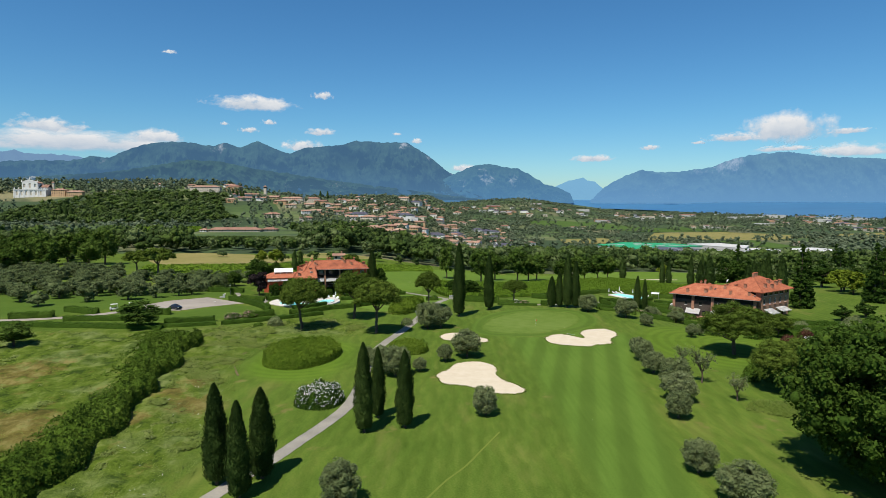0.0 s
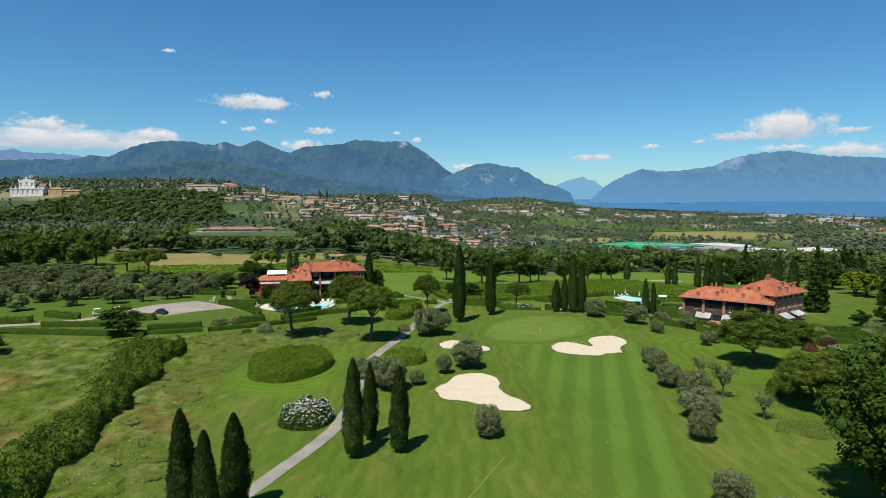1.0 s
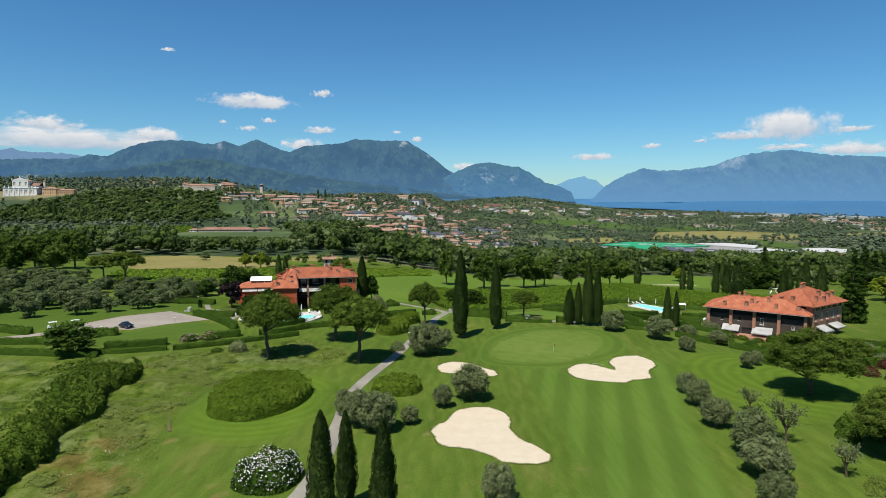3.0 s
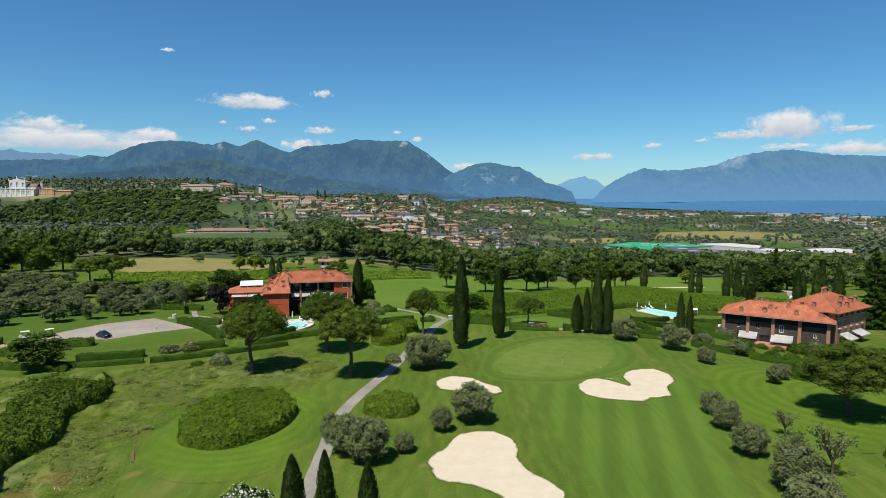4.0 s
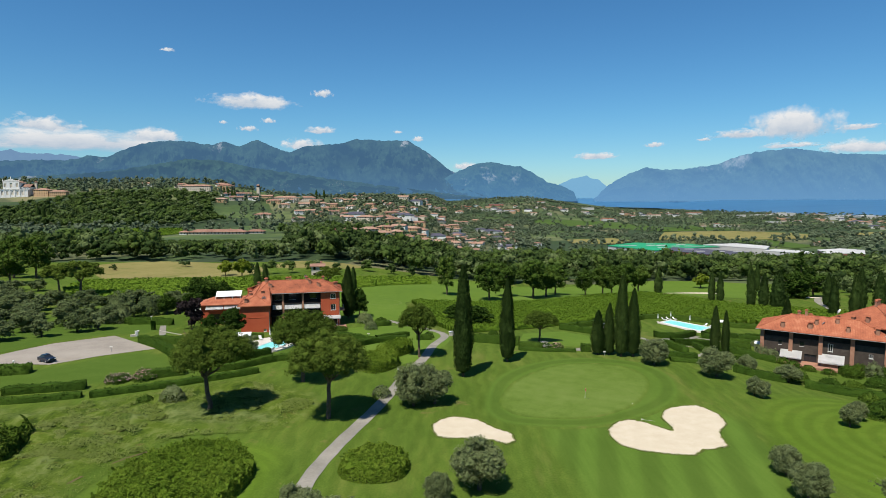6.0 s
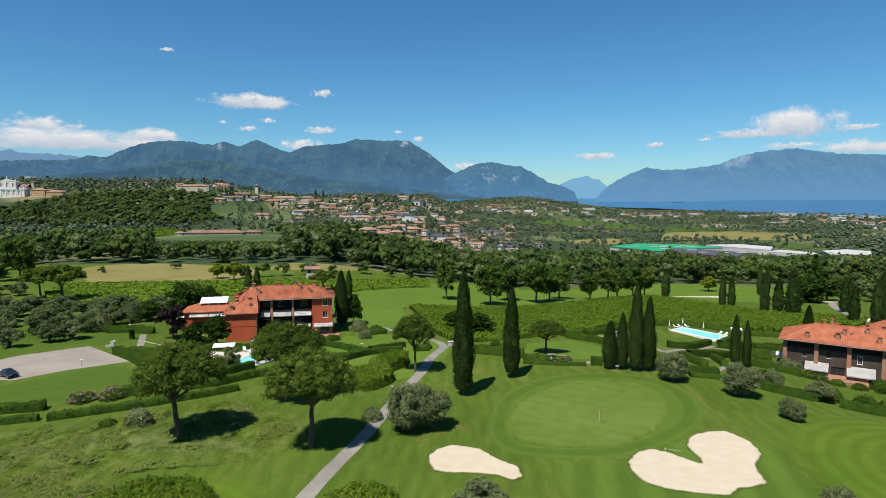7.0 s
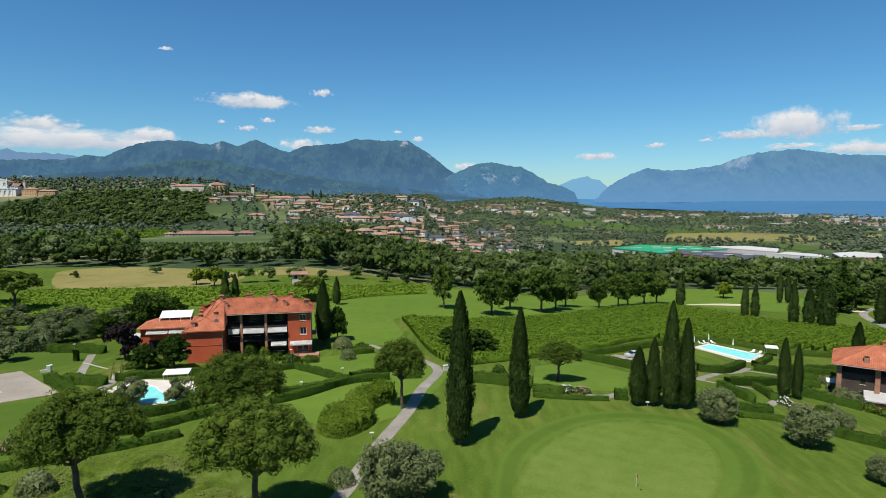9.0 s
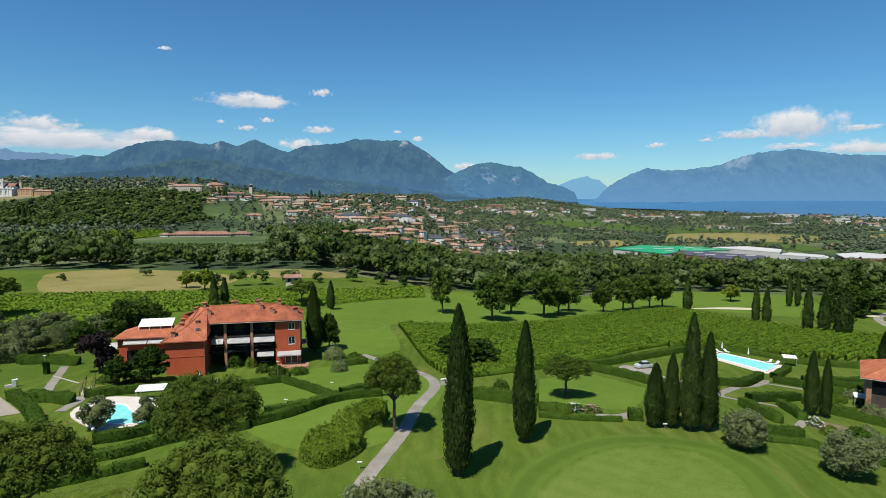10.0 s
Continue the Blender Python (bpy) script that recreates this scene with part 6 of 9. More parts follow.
    part("main_roof", shell([(8.3, 4.2, 6.7)] + mr[1:], [[0, 1, 5, 4], [1, 2, 5], [2, 3, 4, 5]]), M["tile"], root, "terracotta tiled hip roof")
    t = tile_courses(bmesh.new(), (8.3, 4.2, 6.7), mr[1], (8.3, 9.9, 9.6), mr[5])
    tile_courses(t, mr[1], mr[2], mr[5], mr[5])
    for a, c in ((mr[4], mr[5]), (mr[1], mr[5]), (mr[2], mr[5])):
        ridge_caps(t, a, c)
    part("main_roof_tile", t, M["tile"], root)
    gut = bmesh.new()
    ridge_caps(gut, (8.6, 4.15, 6.5), (28.4, 4.15, 6.5), 0.08, 8)
    ridge_caps(gut, (27.5, 4.8, 6.4), (27.5, 4.8, -3.4), 0.05, 4)
    ridge_caps(gut, (7.98, -0.1, 4.0), (7.98, -0.1, -4.2), 0.05, 4)
    part("gutter", gut, M["metal"], root)
    # low wing with awnings and the roof canopy
    b = wall_x(bmesh.new(), -11.6, 0.3, g + 1, 3.3, 9.0, 9.4, [(-9.8, -2.4, -6.4, 0.4), (-5.6, -2.4, -1.2, 0.4)])
    wall_y(b, 9.4, 17, g + 1, 3.3, -11.6, -11.2)
    box(b, -11.2, 16.6, g + 1, 0.3, 17, 3.3)
    part("low_wing_wall", b, M["redwall"], root, "brick-red plaster wall")
    window(root, -8.1, -1.0, 3.4, 2.8, 9.2, mat="dark")
    window(root, -3.4, -1.0, 4.4, 2.8, 9.2, mat="dark")
    lr = [(-12.4, 8.2, 3.3), (0.6, 8.2, 3.3), (0.6, 13, 4.9), (-8.6, 13, 4.9), (-12.4, 17.6, 3.3), (0.6, 17.6, 3.3)]
    part("low_wing_roof", shell(lr, [[0, 1, 2, 3], [0, 3, 4], [4, 3, 2, 5]]), M["tile"], root, "terracotta tiled lean-to roof")
    t = tile_courses(bmesh.new(), lr[0], lr[1], lr[3], lr[2])
    part("low_wing_tile", t, M["tile"], root)
    awning(root, -10.2, -5.4, 8.9, 7.4, 2.9, 2.1, 5, 0.1)
    awning(root, -5.2, 0.2, 8.9, 7.4, 2.9, 2.1, 5, 0.1)
    awning(root, -14.2, -11.8, 10.5, 8.6, 2.0, 0.8, 5, 0.1)
    cn = new("roof_canopy")
    cn.parent = root
    part("canvas", shell([(-8.0, 11.4, 5.1), (-0.8, 11.4, 5.1), (-0.8, 14.6, 6.3), (-8.0, 14.6, 6.3)], [[0, 1, 2, 3]], 0.06), M["white"], cn)
    for x in (-7.9, -5.6, -3.2, -0.9):
        part("post", boxed(x - 0.05, 11.25, 4.0, x + 0.05, 11.35, 5.05), M["trim"], cn)
        part("post", boxed(x - 0.05, 14.4, 3.6, x + 0.05, 14.5, 6.15), M["trim"], cn)
    tagged(cn, "white canvas roof terrace canopy")
    for x, y, z, w in ((1.8, 0.9, 5.0, 0.8), (2.6, 4.6, 6.0, 0.7), (5.9, 4.6, 6.5, 0.7), (2.2, 8.2, 6.2, 0.7), (4.4, 11.0, 8.1, 0.7), (6.6, 9.7, 9.4, 0.8), (7.6, 7.6, 8.5, 0.5), (8.2, 6.9, 8.2, 0.5),
                       (12.6, 10.3, 9.4, 0.7), (13.5, 10.0, 9.5, 0.6), (18.2, 9.9, 9.5, 0.7), (18.9, 8.8, 9.1, 0.5), (19.2, 8.2, 8.8, 0.5), (21.4, 7.2, 8.3, 0.6), (21.9, 6.6, 8.0, 0.5), (23.0, 10.2, 9.4, 0.7), (26.6, 9.4, 7.7, 1.1)):
        chimney(root, x, y, z, w, 1.1)
    dish(root, 6.4, 2.2, 5.6, 0.55, 190)
    dish(root, 17.8, 10.2, 10.4, 0.45, 200)
    tagged(root, "large brick-red villa with terracotta hip roofs and shaded galleries", "villa")


def brick_villa():
    root = new("villa")
    root.matrix_basis = pose(79.6, 207.6, 0, 0, 0, -34.7)
    L, D, g = 27.2, 12.5, -8.0
    # Near-black wall stands for the shade in the open gallery below the eaves.
    part("gallery_wall", wall_x(bmesh.new(), 0.9, L - 0.9, -2.1, 1.2, 1.7, 2.0), M["dark"], root, "recess under the eaves with its shade painted dark")
    b = wall_x(bmesh.new(), 0.9, L - 0.9, g, -0.6, 0.95, 1.2, [(4.4, -2.6, 5.2, -1.5), (9.0, -2.4, 9.9, -1.2), (14.8, -2.9, 15.8, -1.0), (22.8, -3.4, 23.6, -2.4), (4.4, g, 7.0, -4.2), (10, g, 12.6, -4.2), (15.2, g, 17, -4.2)])
    part("screen_wall", b, M["greywall"], root, "grey-brown timber screen wall")
    for x, z, w, h, m in ((4.8, -2.05, 0.8, 1.1, "dark"), (9.45, -1.8, 0.9, 1.2, "dark"), (15.3, -1.95, 1.0, 1.9, "trim"), (23.2, -2.9, 0.8, 1.0, "trim"), (5.7, -5.3, 2.6, 2.2, "dark"), (11.3, -5.3, 2.6, 2.2, "dark"), (16.1, -5.3, 1.8, 2.2, "trim")):
        window(root, x, z, w, h, 1.08, mat=m)
    for x in (0.9, 7.1, 13.3, 19.6, 26.1):
        part("pier", boxed(x - 0.42, 0.35, g, x + 0.42, 1.2, 1.15, bevel=0.03), M["brick"], root, "pink brick pier")
    b = wall_y(bmesh.new(), 1.2, D, g, 1.2, L - 0.9, L - 0.6, [(4, -5, 6, -3), (8, -5, 10, -3)])
    part("end_wall", b, M["greywall"], root)
    b = wall_y(bmesh.new(), 1.2, D, g, 1.2, 0.5, 0.9, [(5, -2.6, 6.2, -0.8), (5, -5.6, 6.2, -3.8)])
    box(b, 0.9, D - 0.4, g, L - 0.9, D, 1.2)
    part("side_wall", b, M["brick"], root, "pink brick wall")
    for y in (5, 9):
        window(root, y, -4, 2, 2, L - 0.75, 1, axis="y")
    window(root, 5.6, -1.7, 1.2, 1.8, 0.7, axis="y")
    window(root, 5.6, -4.7, 1.2, 1.8, 0.7, axis="y")
    x0, y0, x1, y1, ze, zr = -0.5, -0.6, L + 0.5, D + 0.8, 1.25, 4.4
    d, ym = (y1 - y0) / 2, (y0 + y1) / 2
    part("roof", hip(x0, y0, x1, y1, ze, zr), M["tile"], root, "terracotta tiled hip roof")
    t = tile_courses(bmesh.new(), (x0, y0, ze), (x1, y0, ze), (x0 + d, ym, zr), (x1 - d, ym, zr))
    tile_courses(t, (x1, y0, ze), (x1, y1, ze), (x1 - d, ym, zr), (x1 - d, ym, zr))
    tile_courses(t, (x0, y1, ze), (x0, y0, ze), (x0 + d, ym, zr), (x0 + d, ym, zr))
    for a, c in (((x0 + d, ym, zr), (x1 - d, ym, zr)), ((x0, y0, ze), (x0 + d, ym, zr)), ((x1, y0, ze), (x1 - d, ym, zr)), ((x1, y1, ze), (x1 - d, ym, zr))):
        ridge_caps(t, a, c)
    part("roof_tile", t, M["tile"], root)
    gut = bmesh.new()
    ridge_caps(gut, (x0, y0 - 0.05, ze - 0.2), (x1, y0 - 0.05, ze - 0.2), 0.08, 10)
    part("gutter", gut, M["metal"], root)
    awning(root, 5.0, 9.6, 0.9, -1.8, -3.6, -4.9)
    awning(root, 13.0, 18.2, 0.9, -2.4, -3.6, -5.0)
    awning(root, 24.2, 26.0, 0.9, -0.3, -5.0, -5.3, 4, 0.1)
    part("terrace", boxed(3, -4.2, g, 17, 0.95, -6.02), M["brick"], root, "pale paved terrace")
    for x, y, w in ((5.2, 1.0, 0.9), (11.0, 1.6, 1.0), (12.2, 3.2, 0.8), (9.8, 6.4, 0.6), (16.4, 4.4, 0.8), (18.6, 1.6, 0.8), (24.2, 1.8, 0.9), (8.2, 7.8, 0.7), (10.6, 9.6, 0.8)):
        zz = ze + (zr - ze) * min(1, (y - y0) / d, (x - x0) / d, (x1 - x) / d, (y1 - y) / d)
        chimney(root, x, y, zz, w * 0.92, 1.45)
    dish(root, 13.4, 3.6, 3.0, 0.5, 240)
    dish(root, 25.6, 1.4, 1.8, 0.55, 240)
    tagged(root, "long villa with brick piers, timber screens and terracotta roof", "villa")

    root = new("villa")
    root.matrix_basis = pose(104.4, 194.8, 0, 0, 0, 32.5)
    L, D, g = 17.6, 14.0, -8.0
    holes = [(1.2 + k * 3.3, -0.9, 2.4 + k * 3.3, 1.2) for k in range(5)] + [(1.2 + k * 3.3, 2.0, 3.4 + k * 3.3, 3.0) for k in range(5)] + [(2.2, -5.4, 6, -3), (9.5, -5.4, 14, -3)]
    part("front_wall", wall_x(bmesh.new(), 0.4, L - 0.4, g, 3.4, 0, 0.4, holes), M["peach"], root, "warm brick and plaster wall")
    for k in range(5):
        window(root, 1.8 + k * 3.3, 0.15, 1.2, 2.1, 0.15, -1, False)
        window(root, 2.3 + k * 3.3, 2.5, 2.2, 1.0, 0.2, -1, False, "dark")
        part("flower_box", boxed(1.1 + k * 3.3, -0.34, -1.25, 2.5 + k * 3.3, -0.02, -0.98, bevel=0.02), M["brick"], root)
    window(root, 4.1, -4.2, 3.8, 2.4, 0.2, mat="dark")
    window(root, 11.75, -4.2, 4.5, 2.4, 0.2, mat="dark")
    b = wall_y(bmesh.new(), 0.4, D, g, 3.4, 0, 0.4, [(2, 0, 3.2, 1.8), (6, 0, 7.2, 1.8), (2, 2.2, 12, 3.0)])
    part("side_wall", b, M["brick"], root, "pink brick wall")
    window(root, 2.6, 0.9, 1.2, 1.8, 0.2, axis="y")
    window(root, 6.6, 0.9, 1.2, 1.8, 0.2, axis="y")
    window(root, 7, 2.6, 10, 0.8, 0.22, mat="dark", axis="y")
    b = wall_y(bmesh.new(), 0.4, D, g, 3.4, L - 0.4, L)
    box(b, 0.4, D - 0.4, g, L - 0.4, D, 3.4)
    part("back_wall", b, M["peach"], root)
    x0, y0, x1, y1, ze, zr = -0.9, -0.9, L + 0.9, D + 0.9, 3.45, 7.4
    d, ym = (y1 - y0) / 2, (y0 + y1) / 2
    part("roof", hip(x0, y0, x1, y1, ze, zr), M["tile"], root, "terracotta tiled hip roof")
    t = tile_courses(bmesh.new(), (x0, y0, ze), (x1, y0, ze), (x0 + d, ym, zr), (x1 - d, ym, zr))
    tile_courses(t, (x0, y1, ze), (x0, y0, ze), (x0 + d, ym, zr), (x0 + d, ym, zr))
    for a, c in (((x0 + d, ym, zr), (x1 - d, ym, zr)), ((x0, y0, ze), (x0 + d, ym, zr)), ((x1, y0, ze), (x1 - d, ym, zr)), ((x0, y1, ze), (x0 + d, ym, zr))):
        ridge_caps(t, a, c)
    part("roof_tile", t, M["tile"], root)
    awning(root, 1.6, 6.6, 0, -3.0, -2.4, -3.6)
    awning(root, 8.8, 14.6, 0, -2.6, -2.4, -3.4)
    for x, y, w in ((0.6, 6.0, 0.8), (-0.2, 8.8, 0.9), (4.4, 1.4, 0.8), (7.6, 0.9, 0.9), (9.4, 3.2, 0.9), (12.2, 2.0, 0.9), (15.6, 2.4, 0.9), (6.6, 6.8, 0.6), (8.2, 7.2, 0.7), (9.6, 7.4, 0.6)):
        zz = ze + (zr - ze) * min(1, (y - y0) / d, (x - x0) / d, (x1 - x) / d, (y1 - y) / d)
        chimney(root, x, y, zz, w * 0.92, 1.45)
    dish(root, -0.2, 12.2, 5.6, 0.6, 220)
    tagged(root, "square villa with a tall terracotta hip roof and white awnings", "villa")


red_villa()
brick_villa()


# ---- vineyards ----
def vine_rows(name, outline, angle, spacing, height, leaf, dens, seed, label, width=0.9):
    """Parallel vine rows that fill an outline: a leafy ridge each, ragged on top."""
    rng = np.random.default_rng(seed)
    poly = np.array(outline, float)
    ca, sa = math.cos(angle), math.sin(angle)
    rot = np.array(((ca, sa), (-sa, ca)))
    q = poly @ rot.T
    ch = []
    v_lo, v_hi = q[:, 1].min(), q[:, 1].max()
    for v in np.arange(v_lo + spacing / 2, v_hi, spacing):
        xs = []
        for a, b in zip(q, np.roll(q, -1, 0)):
            if (a[1] > v) != (b[1] > v):
                xs.append(a[0] + (b[0] - a[0]) * (v - a[1]) / (b[1] - a[1]))
        xs.sort()
        for u0, u1 in zip(xs[::2], xs[1::2]):
            if u1 - u0 < 2:
                continue
            n = int((u1 - u0) * dens)
            u = rng.uniform(u0, u1, n)
            w = rng.normal(0, width * 0.42, n)
            h = height * (0.45 + 0.62 * np.sqrt(rng.uniform(0, 1, n))) * (1 + 0.1 * np.sin(u * 0.7 + v))
            p = np.stack([u, v + w], 1) @ rot
            c = np.stack([p[:, 0], p[:, 1], land(p[:, 0], p[:, 1]) + h], 1)
            nr = np.stack([-sa * np.sign(w) * 0.7, ca * np.sign(w) * 0.7, np.ones(n) * 0.8], 1)
            ch.append(leaves(c, nr, leaf, 1.4, 0.6, rng))
            k = max(2, int((u1 - u0) / 3))
            uu = np.linspace(u0, u1, k + 1)
            rows = []
            for o, z in ((-0.45, 0.1), (-0.35, 0.85), (0.35, 0.85), (0.45, 0.1)):
                p = np.stack([uu, np.full(k + 1, v + o * width)], 1) @ rot
                rows.append(np.stack([p[:, 0], p[:, 1], land(p[:, 0], p[:, 1]) + z * height * (1 + 0.1 * rng.normal(0, 1, k + 1))], 1))
            vv = np.stack(rows, 1).reshape(-1, 3)
            ff = np.array([(4 * i + j, 4 * i + j + 1, 4 * i + j + 5, 4 * i + j + 4) for i in range(k) for j in range(3)])
            ch.append((vv, ff))
    return tagged(put(name, build_tri(name, ch, M["vine"])), label, "vineyard", "", "stuff")


vine_rows("vineyard", [(4.5, 217), (-1, 233), (-6, 255), (-12, 284), (11.2, 288), (48.8, 314), (99, 356), (122, 303), (148, 262), (112, 246), (89.3, 251), (69.1, 264), (37.7, 243.5), (12, 222)], radians(37), 2.3, 1.75, 0.42, 13, 3, "broad vineyard of dense bright green rows")
vine_rows("vineyard", [(-162, 324), (-123, 329), (-85, 335), (-47, 355), (-8.3, 404), (-6, 372), (-38, 321), (-60, 302), (-92, 284), (-106, 268), (-128, 265), (-150, 292)], radians(24), 2.6, 1.6, 0.7, 5.5, 4, "vineyard of bright green rows behind the villa", 1.0)
vine_rows("vineyard", [(-433, 823), (-343, 837), (-296, 735), (-300, 655), (-330, 640)], radians(70), 5.0, 1.8, 1.4, 1.5, 5, "distant terraced vineyard rows", 1.6)


# ---- woods, far trees ----
def far_templates(seed, clump_n, per, leaf, core=0.8, tall=1.0, size=(0.38, 0.58)):
    rng = np.random.default_rng(seed)
    out = []
    for _ in range(5):
        d = unit(rng.normal(0, 1, (clump_n, 3)))
        c = d * rng.uniform(0.35, 0.80, (clump_n, 1)) * np.array((1, 1, 0.66 * tall)) + np.array((0, 0, 0.95 * tall))
        c[0] = (0, 0, 1.3 * tall)
        ch = clumps(c, rng.uniform(*size, clump_n), per, leaf, 0.85, core, 1.5, 0.3, rng)
        v, f = join([(a, b if b.shape[1] == 3 else np.concatenate([b[:, (0, 1, 2)], b[:, (0, 2, 3)]])) for a, b in ch])
        out.append((v, f))
    return out


def below_farm(points):
    """The orchards below the farmhouse stay lower than its walls."""
    out = []
    for x, y, r, h in points:
        if -0.48 < x / (y - 50) < -0.26 and y < 722:
            r = min(r, (34 - 0.068 * (y - 50) - gz(x, y)) / (1.95 * h))
        if r > 1.4:
            out.append((x, y, r, h))
    return out


def mixed_wood(points, templates, rng, label):
    """A wood of three leaf tones, each tone one thing."""
    pick = rng.choice(3, len(points), p=(0.48, 0.36, 0.16))
    for k, m in enumerate(("wood_dark", "wood_far", "wood_light")):
        wood("woods", [q for q, j in zip(points, pick) if j == k], templates, rng, M[m], label[k])


def wood(name, points, templates, rng, mat, label, category="wood"):
    """Many trees as one thing: points are (x, y, radius, height factor)."""
    ch = []
    for x, y, r, hf in points:
        v, f = templates[rng.integers(len(templates))]
        a = rng.uniform(0, 6.283)
        ca, sa = math.cos(a), math.sin(a)
        w = np.stack([(v[:, 0] * ca - v[:, 1] * sa) * r + x, (v[:, 0] * sa + v[:, 1] * ca) * r + y, v[:, 2] * r * hf + gz(x, y) - 0.3], 1)
        ch.append((w, f))
    v, f = join(ch)
    return tagged(put(name, quick(name, v, f, mat)), label, category, "", "stuff")


def scatter(rng, outline, spacing, r0, r1, h0=0.9, h1=1.3, keep=1.0):
    """Points on a jittered lattice inside an outline."""
    poly = np.array(outline, float)
    lo, hi = poly.min(0), poly.max(0)
    out = []
    for yy in np.arange(lo[1], hi[1], spacing * 0.87):
        for xx in np.arange(lo[0], hi[0], spacing):
            x, y = xx + rng.uniform(-0.45, 0.45) * spacing, yy + rng.uniform(-0.45, 0.45) * spacing
            a, b = poly, np.roll(poly, -1, 0)
            cond = (a[:, 1] > y) != (b[:, 1] > y)
            with np.errstate(divide="ignore", invalid="ignore"):
                xi = (b[:, 0] - a[:, 0]) * (y - a[:, 1]) / (b[:, 1] - a[:, 1]) + a[:, 0]
            if (cond & (x < xi)).sum() % 2 and rng.uniform() < keep:
                out.append((x, y, rng.uniform(r0, r1), rng.uniform(h0, h1)))
    return out


wr = np.random.default_rng(90)
T_NEAR = far_templates(91, 12, 21, 0.14, 0.72, size=(0.28, 0.46))
T_MID = far_templates(92, 5, 10, 0.23, 0.76, size=(0.36, 0.54))
T_FAR = far_templates(93, 2, 6, 0.46, 0.78)
belt = scatter(wr, [(-230, 425), (-120, 424), (-60, 428), (-8, 416), (40, 404), (100, 442), (190, 440), (330, 430), (330, 520), (210, 560), (110, 540), (0, 550), (-60, 540), (-230, 560)], 12.5, 5.2, 9.4, 0.8, 1.25)
belt += scatter(wr, [(190, 330), (330, 330), (330, 430), (215, 430)], 11, 4, 6.2, keep=0.8)
belt += scatter(wr, [(-330, 330), (-225, 330), (-230, 425), (-230, 470), (-330, 470)], 11, 4, 6.2, keep=0.85)
belt += [(x, y, r, h) for x, y, r, h in ((-18, 404, 4, 1), (-30, 402, 4, 1), (-44, 400, 4.4, 1), (-58, 384, 3.5, 0.9), (-70, 374, 4.2, 1.0), (-80, 366, 4.4, 1.0), (-88, 360, 4.6, 1), (-96, 356, 3.8, 1), (-150, 398, 2.6, 0.9), (-146, 396, 2.4, .9), (-178, 378, 2.6, 0.9), (-66, 366, 4, 1.2))]
mixed_wood(below_farm(belt), T_NEAR, wr, ("dense belt of dark broadleaf trees behind the fields", "dense belt of mid-green trees behind the fields", "pale green trees scattered through the wooded belt"))
belt += scatter(wr, [(-330, 405), (-232, 410), (-205, 426), (-120, 414), (-60, 418), (-8, 406), (40, 394), (100, 430), (190, 428), (330, 420), (330, 434), (190, 442), (100, 444), (40, 408), (-8, 420), (-60, 432), (-120, 428), (-205, 440), (-330, 430)], 6.0, 2.6, 4.4, 0.62, 0.85, keep=0.85)
mid = scatter(wr, [(-520, 560), (-300, 560), (-190, 560), (-170, 600), (-320, 590), (-520, 640)], 10, 3.0, 4.4, 0.8, 1.0)
mid += scatter(wr, [(-520, 470), (-230, 470), (-230, 560), (-60, 540), (0, 550), (110, 540), (210, 560), (330, 520), (520, 500), (520, 560), (330, 600), (230, 690), (120, 760), (40, 720), (-30, 640), (-70, 585), (-130, 620), (-160, 570), (-300, 560), (-520, 560)], 13, 5.2, 9.4, 0.75, 1.2)
mid += scatter(wr, [(330, 330), (520, 330), (520, 500), (330, 520)], 13, 4.5, 6.5, keep=0.8)
mid += scatter(wr, [(-620, 330), (-330, 330), (-330, 470), (-620, 600)], 13, 4.5, 6.5, keep=0.75)
mid += scatter(wr, [(-720, 900), (-500, 860), (-380, 880), (-330, 960), (-400, 1060), (-440, 1210), (-560, 1260), (-700, 1230), (-760, 1080)], 14.5, 6, 10, 0.65, 1.1)
mid += scatter(wr, [(-190, 700), (-130, 640), (-110, 690), (-90, 790), (-150, 860), (-190, 790)], 13, 4.5, 6.5, keep=0.7)
mid += scatter(wr, [(260, 640), (430, 560), (480, 600), (390, 700), (300, 720)], 13, 3.2, 4.8, keep=0.5)
mid += scatter(wr, [(-345, 585), (-190, 585), (-170, 640), (-185, 712), (-225, 706), (-300, 700), (-345, 640)], 9.0, 1.6, 2.8, 0.8, 1.1, keep=0.55)
mixed_wood(below_farm(mid), T_MID, wr, ("dark wooded slopes and copses below the village", "mid-green wooded slopes below the village", "pale green trees on the wooded slopes"))
far_pts = scatter(wr, [(-1000, 640), (-520, 600), (-190, 700), (-150, 900), (-300, 900), (-500, 860), (-720, 900), (-1000, 1000)], 20, 4, 6.5, keep=0.7)
far_pts += scatter(wr, [(-1100, 1000), (-760, 1000), (-760, 1100), (-860, 1190), (-1100, 1190)], 20, 3.5, 5.5, keep=0.75)
far_pts += scatter(wr, [(-330, 960), (-160, 830), (-40, 760), (40, 800), (180, 900), (160, 1300), (60, 1500), (-120, 1560), (-420, 1500), (-520, 1330), (-440, 1210)], 21, 3.5, 6.5, keep=0.62)
far_pts += scatter(wr, [(-1100, 1240), (-700, 1250), (-540, 1330), (-420, 1500), (-700, 1700), (-1200, 1700)], 26, 5, 8, keep=0.6)
far_pts += scatter(wr, [(-420, 1500), (60, 1500), (160, 1300), (260, 1500), (500, 2400), (700, 3400), (-700, 3400), (-800, 2000)], 48, 6, 10, 0.5, 0.7, keep=0.55)
